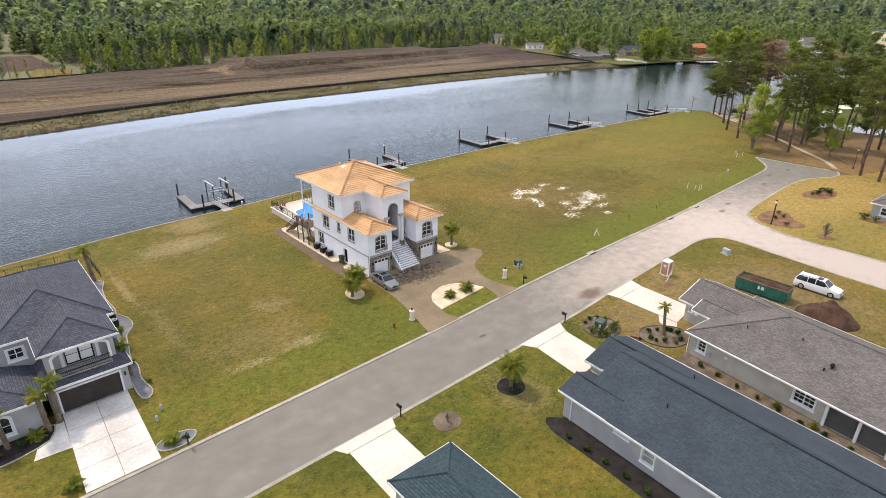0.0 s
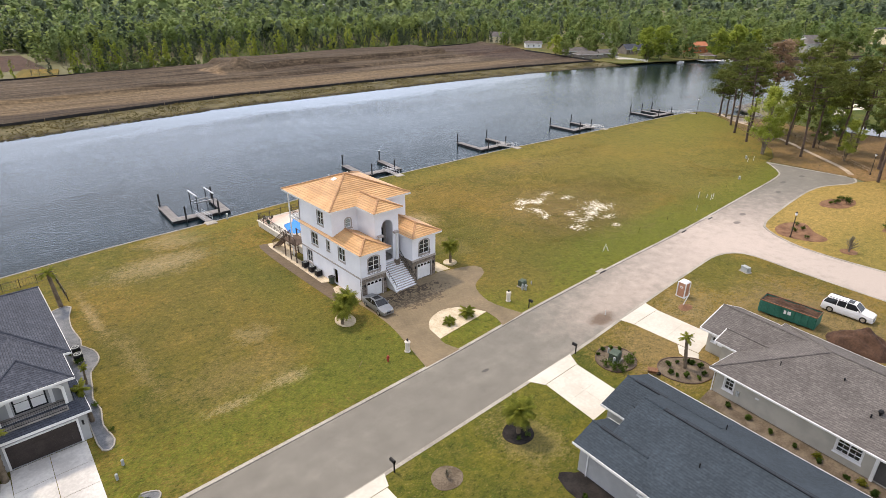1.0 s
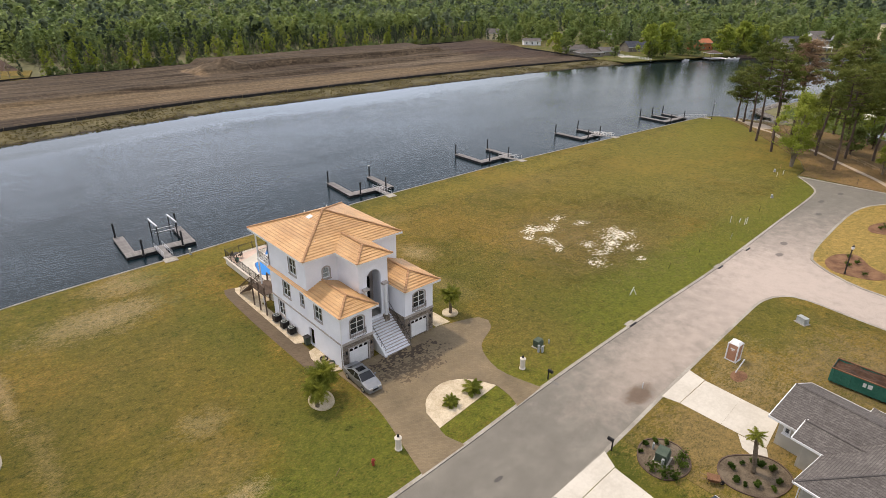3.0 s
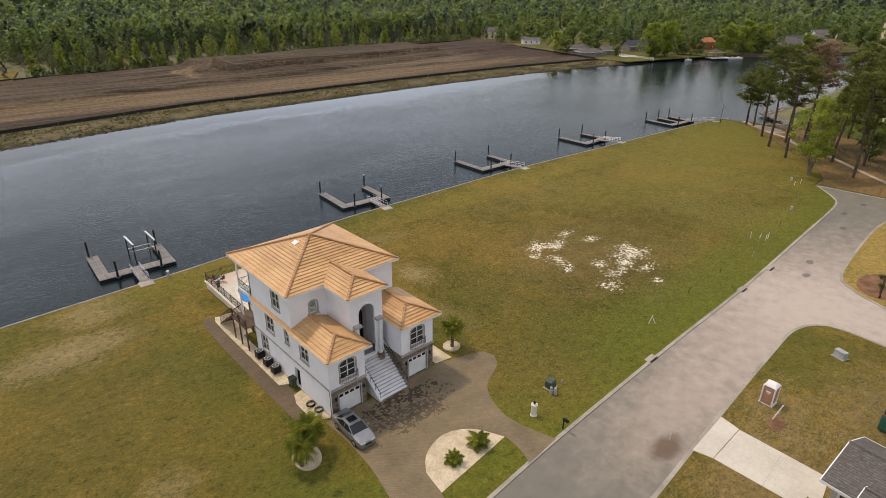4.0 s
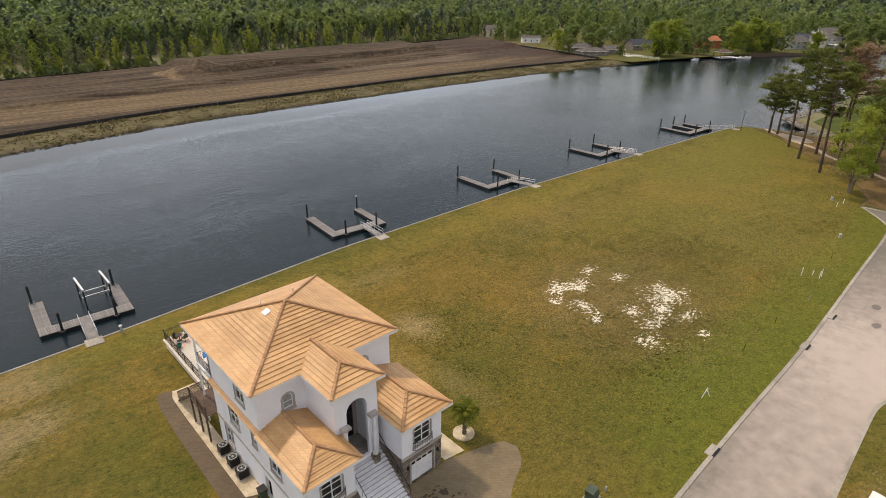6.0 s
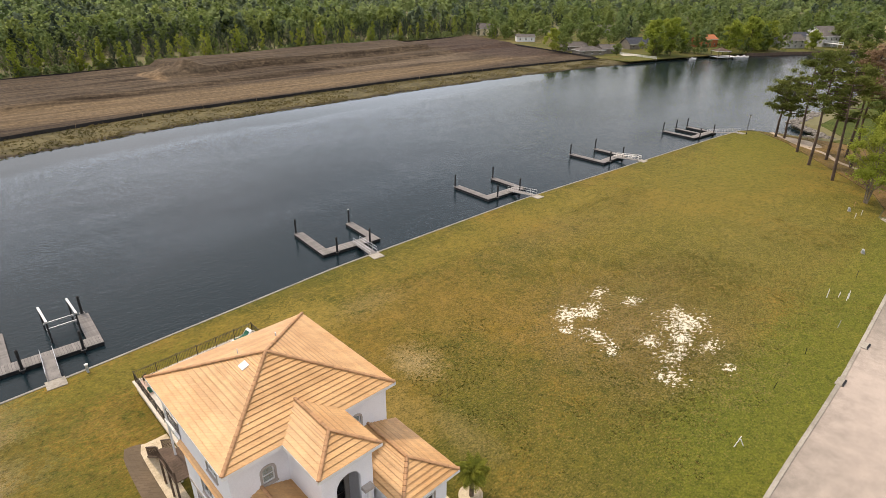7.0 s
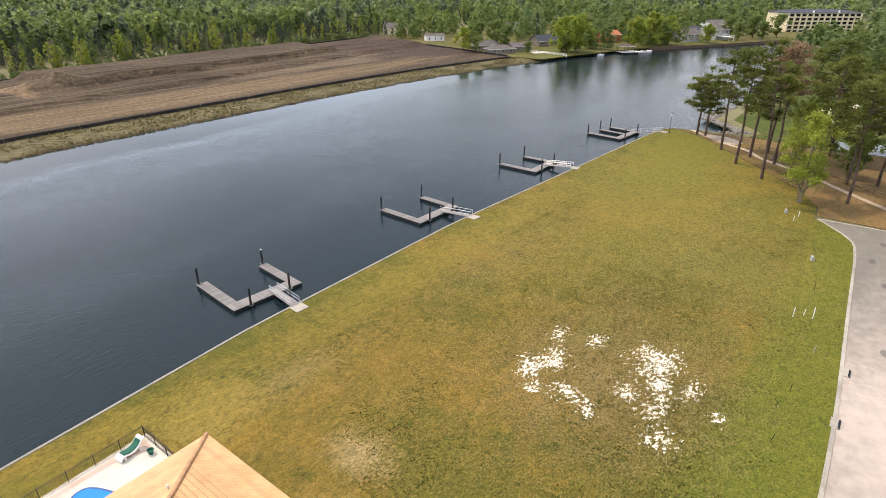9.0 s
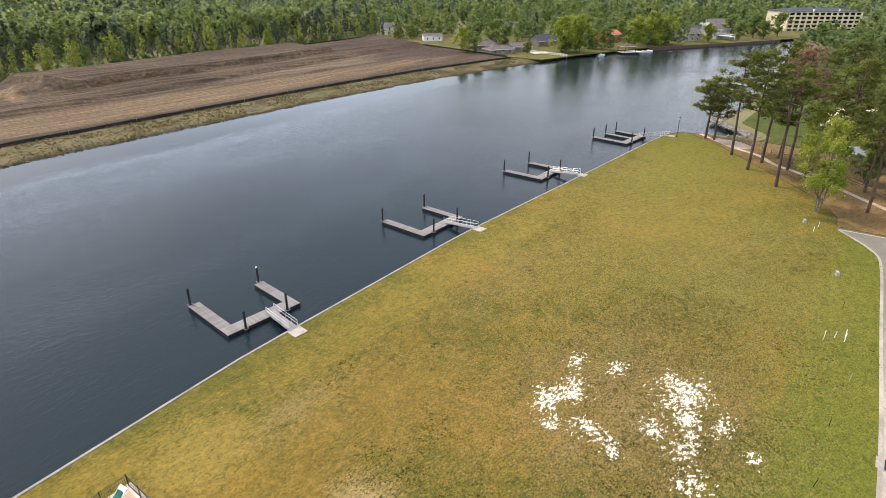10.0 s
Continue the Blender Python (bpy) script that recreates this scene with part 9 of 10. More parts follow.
copy_thing(pd, pose(10.6, 83.3, 0.0, -4, 3, 100)).scale = (1.3, 1.3, 1.35)
for x, y, k in ((8.4, 57.6, 1.05), (9.3, 64.0, 0.6), (0.5, 53.4, 1.15), (-2.6, 53.2, 1.1), (1.4, 54.2, 1.3)):
    c = copy_thing(pd, pose(x, y, 0, 0, 3, k * 500))
    c.scale = (k, k, k)
low = palm("low_palm", "low sago palm with stiff green fronds", 0.35, 34, 0.95, 25, group="low palms", r=0.14)
low.matrix_world = pose(44.7, 48.8, 0.05)
lc = copy_thing(low, pose(47.7, 48.8, 0.05, 0, 0, 60))
lc.scale = (1.25, 1.25, 1.35)
for x, y in ((8.3, 44.9), (0.7, 44.6), (-0.5, 53.0)):
    copy_thing(low, pose(x, y, 0.02, 0, 0, x * 40))


def shrub(seed, r, h, leaf, n=420, size=0.07):
    rng = np.random.default_rng(seed)
    cl = [(rng.normal() * r * 0.4, rng.normal() * r * 0.4, h * rng.uniform(0.35, 0.8)) for _ in range(9)]
    return leaf_cards(rng, cl, [r * 0.5] * 9, n, size, 0.9)


def shrub_thing(name, label, seed, r, h, leaf, group):
    v, f = shrub(seed, r, h, leaf)
    t = thing(name, label, "shrub", None, group)
    quick("foliage", v, f, leaf, t)
    part("stem", tube((0, 0, -0.05), (0, 0, h * 0.6), 0.04, n=6), M_BARK, t)
    return t


s_round = shrub_thing("shrub", "rounded green shrub in a mulch bed", 31, 0.8, 1.0, M_SHRUB, "round shrubs")
s_round.matrix_world = pose(131, 32.8, 0)
for x, y, k in ((132.4, 31.6, 1.1), (133.6, 32.6, 1.0), (129.5, 33.4, 0.7), (134.6, 31.6, 0.8), (109.0, 33.0, 0.8), (110.8, 32.0, 0.7), (112.6, 33.6, 0.6), (107.4, 30.2, 0.6), (121.8, 20.6, 1.0), (121.9, 22.4, 1.2), (122.0, 15, 0.9), (52.0, 30.6, 0.9), (51.9, 31.6, 0.8), (53.6, 30.2, 0.9), (54.6, 30.4, 0.8), (52.3, 29.9, 0.8), (36.2, 30.2, 0.4), (37.7, 31.2, 0.45), (37.3, 30.0, 0.4),
                (9.7, 68.4, 0.7), (9.6, 70.4, 0.7), (9.2, 59.6, 0.5), (9.5, 55.0, 0.45), (-1.6, 52.6, 0.7), (-3.6, 52.2, 0.8), (-5.4, 52.2, 0.8), (9.4, 44.6, 0.4), (134.2, 33.4, 0.6)):
    c = copy_thing(s_round, pose(x, y, 0, 0, 0, x * 77))
    c.scale = (k, k, k)
s_small = shrub_thing("small_shrub", "small young shrub in bare mulch", 32, 0.33, 0.45, M_SHRUB, "small shrubs")
s_small.matrix_world = pose(55.7, 26.4, 0)
rs = random.Random(4)
for x, y in [(57.6 + 2.3 * math.cos(a) * rs.uniform(0.5, 1), 25.6 + 1.9 * math.sin(a) * rs.uniform(0.5, 1)) for a in [k * 0.62 for k in range(10)]] + [(53.6 + 1.9 * math.cos(a), 32.0 + 1.5 * math.sin(a)) for a in (0.2, 0.8, 1.4, 2.0)] + [(54.9 - k * 0.32, 20.0 - k * 2.1) for k in range(9)] + [(35.3 - 0.08 * k, 22.5 - k * 2.0) for k in range(9)]:
    c = copy_thing(s_small, pose(x, y, 0.02, 0, 0, rs.uniform(0, 360)))
    k = rs.uniform(0.7, 1.2)
    c.scale = (k, k, k)
s_gold = shrub_thing("golden_shrub", "golden-green shrub beside the porch", 33, 0.5, 0.7, M_SHRUB_GOLD, "golden shrubs")
s_gold.matrix_world = pose(53.4, 8.6, 0)
copy_thing(s_gold, pose(53.9, 12.0, 0)), copy_thing(s_gold, pose(-4.5, 51.9, 0))

# ---- woods: thousands of trees, as masses by kind ----
def far_proto(seed, h, w, n, size, conic=0.0, low=0.25):
    rng = np.random.default_rng(seed)
    cl, rad = [], []
    for k in range(20):
        f = low + (1 - low) * (k + 0.5) / 20
        s = (f - low) / (1 - low)
        g = (1.05 - s) * conic + math.sin(math.pi * (0.2 + 0.72 * s)) * (1 - conic)
        L = w * g * (rng.uniform(0.2, 0.95) if conic >= 0.2 else rng.uniform(0.1, 0.75))
        a = rng.uniform(0, math.tau)
        cl.append((L * math.cos(a), L * math.sin(a), h * f))
        full = 1.3 if conic < 0.2 else 1.0
        rad.append(w * rng.uniform(0.40, 0.62) * (0.35 + 0.65 * g) * full)
    return leaf_cards(rng, cl, rad, n, size, 0.9, up=1.1)


def trunk_proto(h, r):
    v, f = [], []
    for k in range(4):
        a = k * math.pi / 2
        v.append((r * math.cos(a), r * math.sin(a), -0.3))
    for k in range(4):
        a = k * math.pi / 2
        v.append((r * 0.5 * math.cos(a), r * 0.5 * math.sin(a), h))
    for k in range(4):
        f.append((k, (k + 1) % 4, 4 + (k + 1) % 4, 4 + k))
    return np.array(v), np.array(f)


def scatter(name, label, protos, places, material):
    """One mesh of many trees: places are rows of x, y, scale, turn, proto."""
    out = []
    for x, y, s, a, k in places:
        v, f = protos[k % len(protos)]
        c, d = math.cos(a), math.sin(a)
        w = np.empty_like(v)
        w[:, 0] = (v[:, 0] * c - v[:, 1] * d) * s + x
        w[:, 1] = (v[:, 0] * d + v[:, 1] * c) * s + y
        w[:, 2] = v[:, 2] * s * (0.86 + 0.3 * ((k * 7 + int(a * 50)) % 10) / 10) + max(0.0, rise(x, y) - 1.0)
        out.append((w, f))
    v, f = merge(out)
    return tagged(quick(name, v, f, material), label, "woodland", kind="stuff")


wr_ = np.random.default_rng(99)
HOUSES_FAR = [(321, 226), (338, 224), (372, 228), (418, 204), (457, 167), (485, 156), (331, 243), (398, 228), (545, 172), (505, 178), (446, 298)]
CLEAR = [(34, 352, 22), (46, 352, 20), (60, 345, 8), (36, 385, 20), (48, 410, 16), (60, 430, 14), (40, 440, 16), (74, 440, 8), (352, 296, 16), (372, 228, 20), (330, 226, 22), (300, 222, 12), (416, 200, 14), (462, 158, 24), (446, 296, 14), (366, 340, 8), (612, 112, 38), (575, 142, 26), (552, 128, 22), (331, 243, 12), (398, 226, 11), (545, 170, 14), (505, 176, 12), (490, 150, 12), (470, 145, 14), (395, 195, 9), (356, 217, 9), (404, 198, 10), (386, 189, 9), (484, 155, 16)]


def free(x, y):
    if any((x - a + 9) ** 2 + (y - b + 7) ** 2 < 150 for a, b in HOUSES_FAR):
        return False
    if y < y_far(x) + 3 and y > y_near(x) - 3:
        return False
    if x < 346 and y < y_wood(min(max(x, -180), 345)) + 2.5:
        return False
    if x < 400 and x > 300 and y < 213 + (x - 310) * 3.5 + 3 and y > 120 and x < 346:
        return False
    return all((x - a) ** 2 + (y - b) ** 2 > r * r for a, b, r in CLEAR)


def field(n, x0, x1, y0, y1, smin, smax):
    rows = []
    while len(rows) < n:
        x, y = wr_.uniform(x0, x1), wr_.uniform(y0, y1)
        if free(x, y):
            rows.append((x, y, wr_.uniform(smin, smax), wr_.uniform(0, 6.28), int(wr_.integers(0, 6))))
    return rows


near_l = field(1700, -60, 360, 318, 480, 0.65, 1.1)
def deep(r):
    return r[0] < 346 and r[1] > y_wood(min(r[0], 345)) + 55


near_r = field(470, 345, 640, 130, 420, 0.7, 1.1)
edge = []
for x in np.arange(-60, 340, 2.4):
    if 18 < x < 62 or noise.noise((x * 0.09, 1.0, 8.0)) < wr_.uniform(-0.35, 0.25):
        continue
    edge.append((x + wr_.uniform(-1.5, 1.5), y_wood(x) + wr_.uniform(3.0, 12), wr_.uniform(0.55, 1.1), wr_.uniform(0, 6.28), int(wr_.integers(0, 6))))
south = field(330, 320, 640, -120, 100, 0.75, 1.15)
mid_f = field(1500, -80, 1000, 380, 900, 0.8, 1.2)
mid_r = field(700, 560, 1300, -50, 480, 0.8, 1.2)
far_f = field(2200, -150, 2400, 800, 2300, 0.9, 1.5)
far_r = field(900, 1100, 2800, -500, 900, 0.9, 1.5)
far_h = field(1100, 200, 3800, 2300, 4000, 1.3, 2.0) + field(700, 2800, 4400, -600, 2300, 1.3, 2.0)


def split(rows, shares):
    cut, out, k = np.cumsum(shares) / sum(shares), [[] for _ in shares], 0
    for r in rows:
        # kinds grow in drifts
        q = 0.5 + 0.5 * noise.noise((r[0] * 0.012, r[1] * 0.012, 4.0)) * 1.5 + wr_.normal() * 0.22
        q = min(0.999, max(0.0, q))
        out[int(np.searchsorted(cut, q))].append(r)
    return out


P_dark = [far_proto(k, 12 + k % 4 * 2, 2.5, 460, 0.36, 0.55, 0.12) for k in range(6)]
P_mid = [far_proto(10 + k, 12 + k % 4 * 2, 3.6, 520, 0.40, 0.1, 0.15) for k in range(6)]
P_spr = [far_proto(20 + k, 9 + k % 4 * 2, 2.3, 560, 0.28, 0.4, 0.04) for k in range(6)]
P_twg = [far_proto(30 + k, 13, 2.8, 240, 0.26, 0.2, 0.2) for k in range(6)]
S_dark = [far_proto(90 + k, 13 + k % 3 * 2, 3.2, 170, 0.68, 0.4, 0.15) for k in range(6)]
S_mid = [far_proto(100 + k, 13 + k % 3 * 2, 5.2, 210, 0.72, 0.0, 0.12) for k in range(6)]
S_spr = [far_proto(110 + k, 12 + k % 3 * 2, 4.4, 190, 0.66, 0.1, 0.1) for k in range(6)]
Q_dark = [far_proto(40 + k, 15, 5.4, 110, 1.25, 0.2, 0.15) for k in range(6)]
Q_mid = [far_proto(50 + k, 14, 7.4, 130, 1.35, 0.0, 0.12) for k in range(6)]
Q_spr = [far_proto(60 + k, 13, 6.0, 110, 1.2, 0.0, 0.12) for k in range(6)]
R_dark = [far_proto(70 + k, 19, 9.0, 36, 3.2, 0.1, 0.3) for k in range(6)]
R_mid = [far_proto(80 + k, 17, 10.0, 36, 3.2, 0.0, 0.2) for k in range(6)]
nl = split([(r[0], r[1], r[2] * 0.72, r[3], r[4]) for r in near_l if not deep(r)], (5.4, 1.0, 0.3, 2.2))
dl = split([r for r in near_l if deep(r)], (3.0, 3.0, 2.6, 1.4))
scatter("woods_conifer_deep", "dark conifers deeper in the woods", S_dark, dl[0], M_LEAF_DARK)
scatter("woods_broadleaf_deep", "mid-green trees deeper in the woods", S_mid, dl[1] + dl[3], M_LEAF_MID)
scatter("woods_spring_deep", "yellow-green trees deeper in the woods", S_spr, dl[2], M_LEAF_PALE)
R_round = [far_proto(130 + k, 11.5 + k % 3 * 2, 5.8, 330, 0.70, 0.0, 0.12) for k in range(6)]
R_pale = [far_proto(140 + k, 11 + k % 3 * 2, 4.8, 300, 0.62, 0.05, 0.1) for k in range(6)]
nr = split(near_r, (0.9, 5.2, 3.2, 0.7))
scatter("woods_round", "round-crowned green trees among the waterfront gardens", R_round, nr[1] + south[::2], M_LEAF_MID)
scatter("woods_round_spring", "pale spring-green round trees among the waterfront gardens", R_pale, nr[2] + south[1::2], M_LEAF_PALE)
scatter("woods_conifer", "dark green conifers of the woods across the canal", P_dark, nl[0] + nr[0], M_LEAF_DARK)
scatter("woods_broadleaf", "mid-green broadleaf trees of the woods across the canal", P_mid, nl[1], M_LEAF_MID)
scatter("woods_spring", "yellow-green spring trees of the woods across the canal", P_spr, nl[2] + [r for k, r in enumerate(edge) if k % 4], M_LEAF_SPRING)
scatter("woods_bare", "grey-brown trees just coming into leaf across the canal", P_twg, nl[3] + nr[3] + edge[0::4], M_TWIG)
ml, mr = split(mid_f, (4, 3.4, 2, 0.8)), split(mid_r, (1.6, 5, 3, 0.4))
# haze of distance is painted into the conifer and broadleaf colours from here
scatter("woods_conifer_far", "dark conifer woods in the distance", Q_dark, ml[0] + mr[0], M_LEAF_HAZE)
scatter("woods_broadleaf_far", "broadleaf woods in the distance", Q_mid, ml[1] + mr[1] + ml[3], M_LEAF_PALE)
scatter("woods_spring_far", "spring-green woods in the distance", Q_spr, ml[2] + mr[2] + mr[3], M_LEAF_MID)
fl = split(far_f + far_r + far_h, (4, 4, 1.2))
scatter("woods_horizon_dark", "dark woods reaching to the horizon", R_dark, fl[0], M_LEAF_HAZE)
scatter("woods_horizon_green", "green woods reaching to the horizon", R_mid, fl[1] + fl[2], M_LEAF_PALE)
bush = [far_proto(150 + k, 3.6, 2.0, 110, 0.4, 0.2, 0.05) for k in range(6)]
br_ = np.random.default_rng(151)
rows_u = []
for x in [q for q in np.arange(-60, 342, 1.5) if not 20 < q < 60]:
    rows_u.append((x + br_.uniform(-1, 1), y_wood(x) + br_.uniform(0.8, 7), br_.uniform(0.5, 1.25), br_.uniform(0, 6.28), int(br_.integers(0, 6))))
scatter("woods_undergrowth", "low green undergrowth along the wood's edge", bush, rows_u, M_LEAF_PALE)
tr = trunk_proto(9.0, 0.16)
scatter("woods_trunks", "pale trunks at the wood's edge", [tr], [r for r in near_l if r[1] < y_wood(min(r[0], 345)) + 40] + edge, M_BARK_PALE)
# single bright trees along the wood's edge
etr = np.random.default_rng(77)
edge_v, edge_f = far_proto(120, 13.0, 2.7, 1500, 0.26, 0.8, 0.04)
edge_tree = make_tree("spring_tree", "slender yellow-green tree at the wood's edge", "tree", (limbs(etr, (0, 0, -0.2), (0, 0, 11.5), 0.16, 0.03, [], 6, 0.1, 4), (edge_v, edge_f)), M_BARK_PALE, M_LEAF_SPRING, "trees at the wood's edge")
edge_tree.matrix_world = pose(152, 331, 0)
for x, d, k in ((60, 4, 0.9), (72, 3, 1.0), (80, 5, 0.9), (96, 4, 1.0), (104, 6, 1.1), (112, 3, 0.9), (128, 4, 0.85), (140, 3, 0.9), (170, 6, 1.0), (183, 4, 0.95), (205, 3, 1.05), (222, 5, 1.15), (240, 4, 0.9), (262, 6, 1.0), (285, 5, 0.8), (300, 4, 0.8)):
    c = copy_thing(edge_tree, pose(x, y_wood(x) + d, 0, 0, 0, x * 33))
    c.scale = (k, k, k * rp.uniform(0.9, 1.15))


# ---- houses across the canal ----
def far_house(x, y, deg, w, d, h, wall, roof_m, label, storeys=1, pitch=0.42, gable=True):
    t = thing("far_house", label, "house", pose(x, y, 0, 0, 0, deg))
    nz = h / storeys
    op = []
    for s in range(storeys):
        n = max(2, int(w / 3.2))
        for k in range(n):
            u = (k + 0.5) * w / n
            op.append((u - 0.55, u + 0.55, s * nz + 0.9, s * nz + 2.2, 0.0))
    opw = []
    for s in range(storeys):
        n = max(1, int(d / 4))
        for k in range(n):
            u = (k + 0.5) * (d - 0.42) / n
            opw.append((u - 0.5, u + 0.5, s * nz + 0.9, s * nz + 2.2, 0.0))
    Fs = box_house(t, -w / 2, w / 2, -d / 2, d / 2, h, wall, {"S": op, "W": opw})
    for o in op:
        window(t, Fs["S"], *o[:4], bars=False, cols=1)
    for o in opw:
        window(t, Fs["W"], *o[:4], bars=False, cols=1)
    kw = {"front_open": True, "back_open": True} if gable else {}
    shingle_roof(t, [(-w / 2 - 0.4, w / 2 + 0.4, -d / 2 - 0.4, d / 2 + 0.4, h + 0.05, pitch, kw)], roof_m)
    if gable:
        gable_fill(t, -w / 2, w / 2, -d / 2, h, pitch, wall)
        gable_fill(t, -w / 2, w / 2, d / 2 - 0.2, h, pitch, wall)
    return t


far_house(321, 226, 62, 9, 15, 2.5, M_SIDING_FAR, M_SHINGLE_BROWN, "long tan ranch house near the water", 1, 0.38, False)
far_house(338, 224, 60, 9, 12, 2.6, M_SIDING_FAR, M_SHINGLE_BROWN, "grey garden house near the water", 1, 0.4, True)
far_house(372, 226, 65, 10, 15, 3.0, M_SIDING_FAR, M_SHINGLE_SLATE, "brown-grey gabled house near the water", 1, 0.6, True)
far_house(418, 204, 70, 9, 13, 4.6, M_CLAY_RED, M_CLAY_RED, "orange-painted house among trees", 1, 0.5, True)
far_house(457, 167, 55, 13, 13, 4.6, M_SIDING_GREY, M_SHINGLE_BROWN, "large grey waterfront house", 2, 0.5, True)
far_house(485, 156, 60, 14, 12, 6.4, M_SIDING_GREY, M_SHINGLE_BROWN, "large white two-storey waterfront house", 2, 0.45, False)
far_house(331, 243, 55, 9, 14, 2.7, M_SIDING_FAR, M_SHINGLE_BROWN, "low grey house with brown roof near the earthworks", 1, 0.45, True)
far_house(398, 228, 60, 9, 13, 3.2, M_SIDING_LIGHT, M_SHINGLE_SLATE, "grey house with dark roof behind the gardens", 1, 0.5, True)
far_house(545, 172, 60, 12, 18, 6.0, M_WHITE, M_SHINGLE_BROWN, "white two-storey house among trees", 2, 0.45, True)
far_house(505, 178, 60, 11, 14, 3.6, M_SIDING_LIGHT, M_SHINGLE_SLATE, "grey house with low dark roof", 1, 0.45, True)
far_house(352, 296, 50, 7, 12, 3.0, M_WHITE, M_SHINGLE_BROWN, "small white house beyond the earthworks", 1, 0.4, True)
far_house(446, 298, 40, 12, 16, 3.4, M_SIDING_LIGHT, M_SHINGLE_BROWN, "grey house among trees", 1, 0.5, True)
far_house(366, 345, 30, 9, 12, 4.6, M_BEIGE, M_SHINGLE_BROWN, "tan gabled house at the wood's edge", 1, 0.7, True)
deck_wf = thing("waterfront_deck", "white railed deck in front of the waterfront house", "deck", pose(476, 147, 0, 0, 0, 60))
part("floor", B((-6, 6, -2, 2, 2.6, 2.8)), M_WHITE, deck_wf)
for x in (-5.8, -2.0, 2.0, 5.8):
    part("post", B((x - 0.12, x + 0.12, -1.9, -1.66, -0.1, 3.8)), M_WHITE, deck_wf)
part("rail", B((-6, 6, -1.95, -1.85, 3.6, 3.75)), M_WHITE, deck_wf)
boat = thing("boat_shelter", "brown-roofed boat shelter at the far bank", "boat shelter", pose(374, 175.0, 0, 0, 0, -30))
shingle_roof(boat, [(-4, 4, -3.5, 3.5, 2.9, 0.4)], M_WOOD_BROWN)
for x in (-3.6, 3.6):
    for y in (-3.1, 3.1):
        part("post", B((x - 0.12, x + 0.12, y - 0.12, y + 0.12, -3, 2.9)), M_WOOD_BROWN, boat)
part("deck", B((-4, 9, -3.5, 3.5, -0.4, -0.2)), M_WHITE, boat)
for x0, y0, x1, y1 in ((398, 170, 452, 142), (452, 141.5, 500, 118)):
    struct(part("wall_far_bulkhead", ribbon([(x0, y0), (x1, y1)], -0.2, 0.3, -3.0, 0.3), M_WOOD_BROWN), "dark timber bulkhead on the far bank", "retaining wall")
wf_ = thing("white_fence", "white board fence down to the far bank", "fence")
for k in range(13):
    s = k / 12
    x, y = 336 + (332 - 336) * s, 215 - 24 * s
    part("post", B((x - 0.1, x + 0.1, y - 0.1, y + 0.1, -0.8, 1.3)), M_WHITE, wf_)
for z in (0.3, 0.7, 1.1):
    part("board", tube((336, 215, z), (332, 191, z), 0.09, n=4), M_WHITE, wf_)
struct(part("patio_pool", prism([(331, 209.5), (341, 205.0), (345, 210), (335, 214.5)], 0.0, 0.09), M_CONC_NEW), "white pool patio across the canal", "patio")

# beige hotel behind the pines
hotel = thing("hotel", "cream six-storey hotel with rows of dark windows and slate roof", "hotel", pose(590.0, 129, -5.0, 0, 0, -47) @ Matrix.Scale(0.98, 4))
hf = Face((0, 0, 0), (1, 0, 0), (0, -1, 0))
ops = []
for s in range(6):
    for k in range(12):
        ops.append((1.3 + k * 5.2, 4.9 + k * 5.2, 0.9 + s * 3.05, 2.75 + s * 3.05, 0.0))
hb = bmesh.new()
fill_wall(hb, hf, [(0, 0), (64, 0), (64, 18.8), (0, 18.8)], [arch(*o) for o in ops], -0.3, 0)
part("wall", hb, M_BEIGE, hotel)
part("wall", B((0.0, 0.3, 0.32, 28, 0, 18.8), (63.7, 64, 0.32, 28, 0, 18.8), (0.3, 63.7, 27.7, 28, 0, 18.8)), M_BEIGE, hotel)
for s in range(6):
    part("balcony_band", B((1.0, 63.0, -0.5, -0.02, 0.45 + s * 3.05, 0.8 + s * 3.05)), M_BEIGE, hotel)
for o in ops:
    wb_ = bmesh.new()
    fpoly(wb_, hf, arch(o[0], o[1], o[2], o[3]), -0.2, -0.15)
    part("window", wb_, M_CARGLASS, hotel)
part("floor", B(*[(0.4, 63.6, 0.4, 27.6, s * 3.05 + 0.2, s * 3.05 + 0.4) for s in range(6)]), M_DARK, hotel)
hr = part("roof", B(), M_SHINGLE_SLATE, hotel)
hp, _l, _z = hip(-0.6, 28.6, -64.6, 0.6, 18.8, 0.16)
sl = part("roof_slope", slab_planes(hp, 0.3), M_SHINGLE_SLATE, hr)
sl.matrix_local = Matrix.Rotation(radians(90), 4, 'Z')
part("gable_trim", B((20, 20.8, -1.0, 0.2, 18.9, 20.6), (42, 42.8, -1.0, 0.2, 18.9, 20.6)), M_WHITE, hr)

# white-roofed stores and a road far off in the woods
for x, y, w, d in ((612, 1070, 60, 26), (690, 1130, 50, 30), (560, 1010, 34, 20)):
    t = thing("far_store", "low white commercial building far off in the woods", "building", pose(x, y, 0, 0, 0, 20))
    part("block", B((-w / 2, w / 2, -d / 2, d / 2, 0, 13)), M_WHITE, t)
    for k in range(6):
        part("window", B((-w / 2 + (k + 0.3) * w / 6, -w / 2 + (k + 0.8) * w / 6, -d / 2 - 0.1, -d / 2 + 0.05, 7, 11)), M_CARGLASS, t)

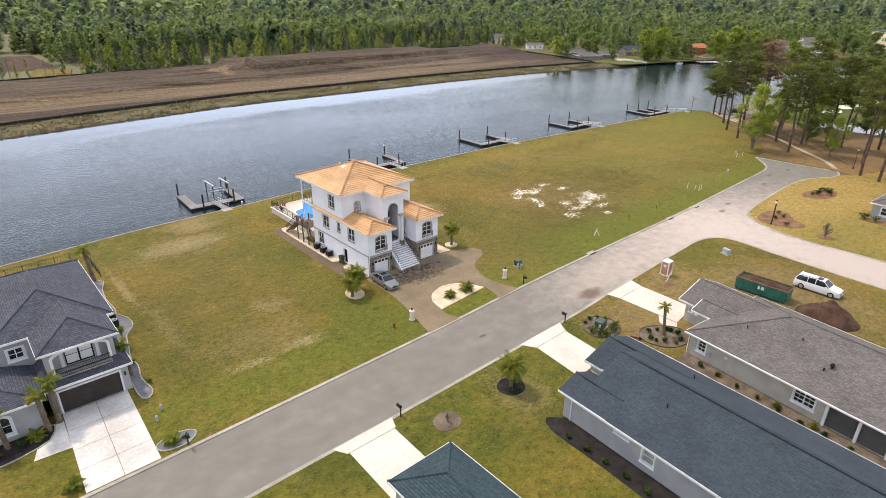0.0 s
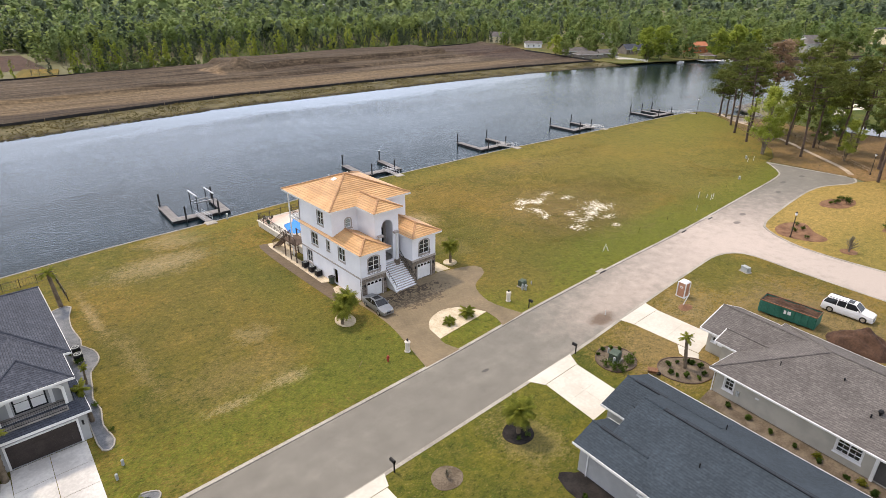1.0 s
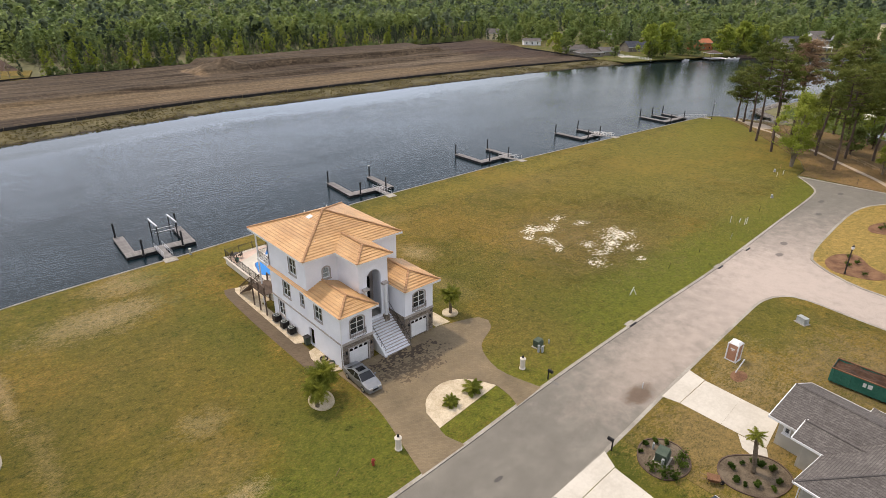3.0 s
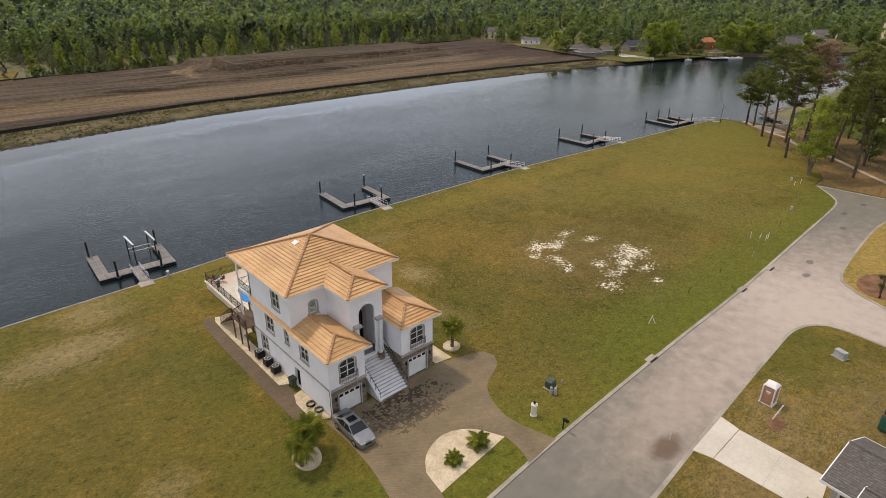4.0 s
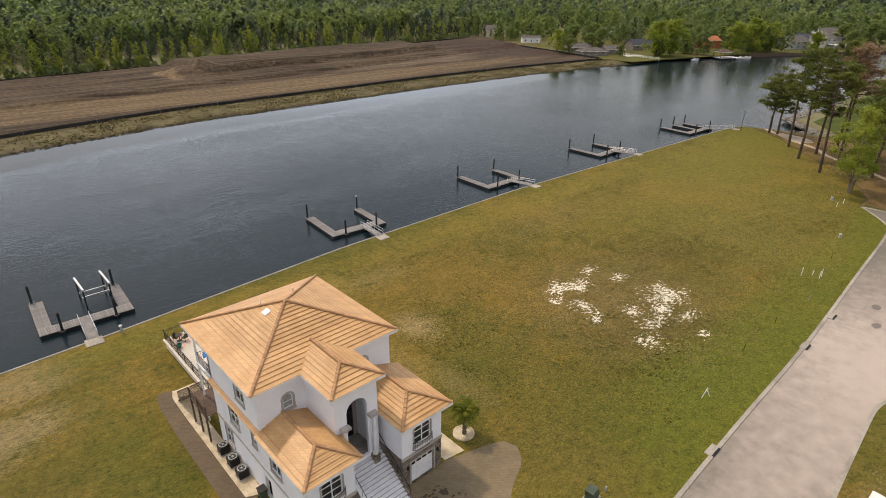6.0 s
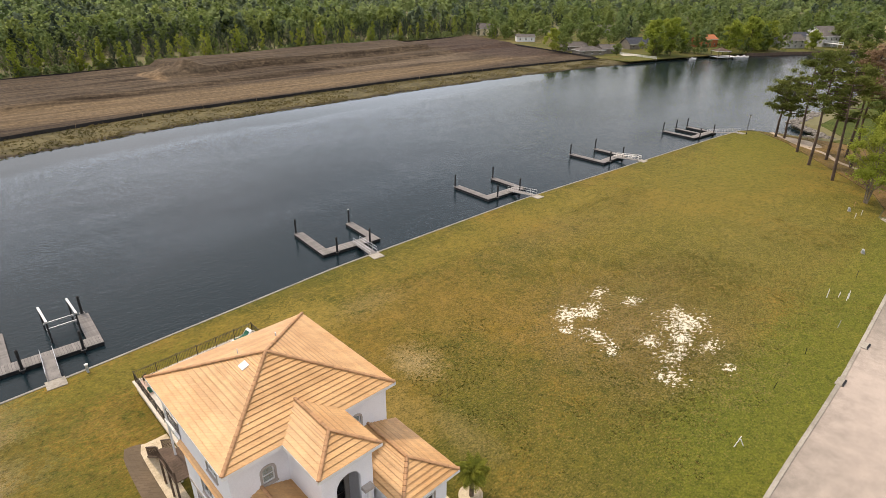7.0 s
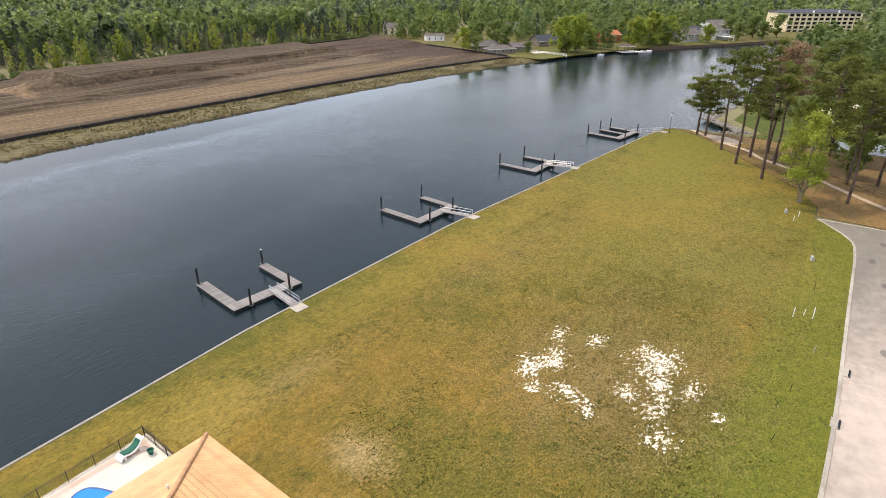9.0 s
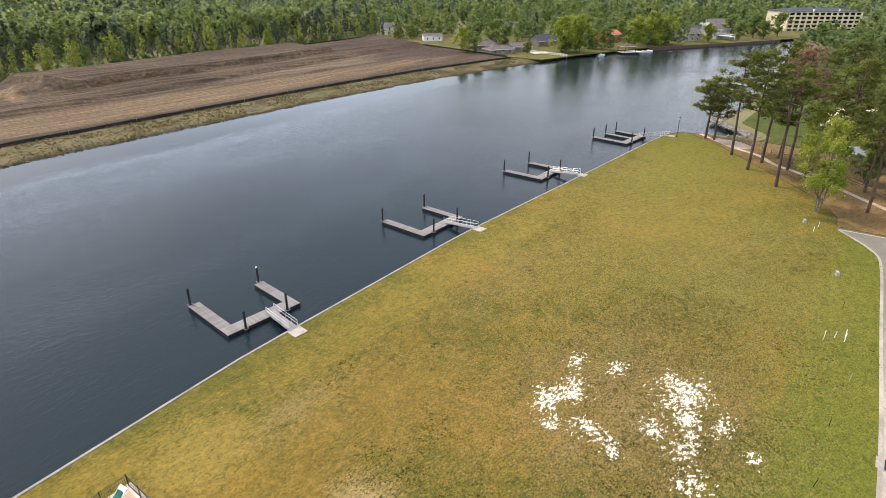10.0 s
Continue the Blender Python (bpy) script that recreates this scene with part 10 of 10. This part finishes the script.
# rough growth on the far bank
bk = np.random.default_rng(41)
tuft = [leaf_cards(np.random.default_rng(200 + k), [(0, 0, 0.12), (0.25, 0.1, 0.1), (-0.2, 0.15, 0.1)], [0.34, 0.28, 0.28], 10, 0.13, 0.4) for k in range(5)]
rows_b = []
for k in range(15000):
    x = bk.uniform(-60, 312)
    s = bk.uniform(0.05, 1.0)
    if noise.noise((x * 0.08, s * 3.0, 3.0)) < bk.uniform(-0.5, 0.35):
        continue
    rows_b.append((x, y_far(x) - 0.4 + s * 14.0, bk.uniform(0.3, 1.0), bk.uniform(0, 6.28), int(bk.integers(0, 5)), -1.6 + 1.85 * s ** 0.7))
bank_parts = []
for x, y, s, a, k, z in rows_b:
    v, f = tuft[k]
    c, d = math.cos(a), math.sin(a)
    w = np.stack([(v[:, 0] * c - v[:, 1] * d) * s + x, (v[:, 0] * d + v[:, 1] * c) * s + y, v[:, 2] * s + z], 1)
    bank_parts.append((w, f))
v, f = merge(bank_parts)
tagged(quick("bank_grass", v, f, leaf_mat("dry_bank_grass", (0.11, 0.10, 0.038), (0.22, 0.18, 0.08), 0.12, 0.2)), "dry tussocks on the far canal bank", "grass", kind="stuff")

# rip-rap along the inlet shore
rv, rf = [], []
ico = bmesh.new()
bmesh.ops.create_icosphere(ico, subdivisions=1, radius=1.0)
base_v = np.array([v.co[:] for v in ico.verts])
base_f = np.array([[v.index for v in f.verts] for f in ico.faces])
ico.free()
rr_ = np.random.default_rng(5)
rocks = []
for k in range(420):
    s = rr_.uniform(0, 1)
    x = 206 + s * 40
    y = y_near(x) - rr_.uniform(-0.5, 3.0)
    w = base_v * rr_.uniform(0.25, 0.8) * rr_.uniform(0.7, 1.2, (len(base_v), 1)) * np.array([1, 1, 0.7]) + np.array([x, y, -0.25 - 0.15 * (y_near(x) - y < 0.6)])
    rocks.append((w, base_f))
v, f = merge(rocks)
tagged(quick("rip_rap", v, f, M_ROCK), "grey rip-rap boulders along the inlet shore", "rocks", kind="stuff")

# tufts of coarse grass on the lots
tf = np.random.default_rng(17)
tv, tfc = [], []
NT = 120000
cx = tf.uniform(12, 165, NT)
cy = tf.uniform(46, 99, NT)
keep = []
for k in range(NT):
    x, y = cx[k], cy[k]
    d = noise.noise((x * 0.06, y * 0.06, 9.0)) + 0.5 * noise.noise((x * 0.3, y * 0.3, 2.0))
    bias = 0.35
    if x < 62 or y > 93 or x > 140:
        continue
    bias = 0.75 * math.exp(-((x - 98) / 26) ** 2 - ((y - 67) / 13) ** 2) - 0.42
    if 34.0 < x < 60.5 and y < 94.5:
        continue
    if y > y_near(x) - 1 or (x > 150 and y < 60) or (x < 36):
        continue
    if d + bias > tf.uniform(-0.3, 0.9):
        keep.append((x, y))
pts_t = np.array(keep)
n = len(pts_t)
blade_v = np.zeros((n * 4, 3, 3))
for b in range(4):
    a = tf.uniform(0, math.tau, n)
    r = tf.uniform(0.05, 0.16, n)
    hgt = tf.uniform(0.015, 0.05, n)
    base = np.stack([pts_t[:, 0] + tf.normal(0, 0.06, n), pts_t[:, 1] + tf.normal(0, 0.06, n), np.full(n, 0.002)], 1)
    side = np.stack([-np.sin(a), np.cos(a), np.zeros(n)], 1) * 0.06
    tip = base + np.stack([np.cos(a) * r, np.sin(a) * r, hgt], 1)
    blade_v[b * n:(b + 1) * n, 0] = base - side
    blade_v[b * n:(b + 1) * n, 1] = base + side
    blade_v[b * n:(b + 1) * n, 2] = tip
M_TUFT = leaf_mat("coarse_grass", (0.105, 0.112, 0.022), (0.24, 0.19, 0.055), 0.3, 0.45)
tagged(quick("grass", blade_v.reshape(-1, 3), np.arange(n * 12).reshape(-1, 3), M_TUFT), "coarse tufts of grass in the patchy lawn", "grass", kind="stuff")

# bare spoil beyond the end of the earthworks
heap("spoil_heap", "dark brown spoil heap beyond the earthworks", "earth heap", M_DIRT, 40, 395, 14, 42, 3.2, 40, 8)


# boats moored under the far bank
def boat_thing(x, y, deg, L, label):
    t = thing("motor_boat", label, "boat", pose(x, y, WATER_Z, 0, 0, deg), "moored boats")
    secs = []
    for f, w, z0, z1 in ((0.0, 0.85, -0.1, 0.8), (0.35, 1.0, -0.15, 0.8), (0.7, 0.85, -0.1, 0.95), (0.92, 0.4, 0.1, 1.1), (1.0, 0.05, 0.6, 1.15)):
        secs.append([(L * f, -w, z1), (L * f, -w * 0.6, z0), (L * f, w * 0.6, z0), (L * f, w, z1)])
    part("hull", loft(secs), M_WHITE, t)
    part("console", B((L * 0.35, L * 0.5, -0.4, 0.4, 0.8, 1.5)), M_WHITE, t)
    part("windshield", B((L * 0.5, L * 0.53, -0.4, 0.4, 1.2, 1.7)), M_CARGLASS, t)
    part("outboard_motor", B((-0.4, 0.0, -0.2, 0.2, 0.1, 1.1)), M_IRON, t)


boat_thing(381, 170.5, -30, 7.0, "white motor boat moored beside the boat shelter")
boat_thing(385.5, 168.5, -28, 6.0, "white motor boat moored beside the boat shelter")
boat_thing(352, 182.5, -25, 5.0, "small pale boat at the far bank")
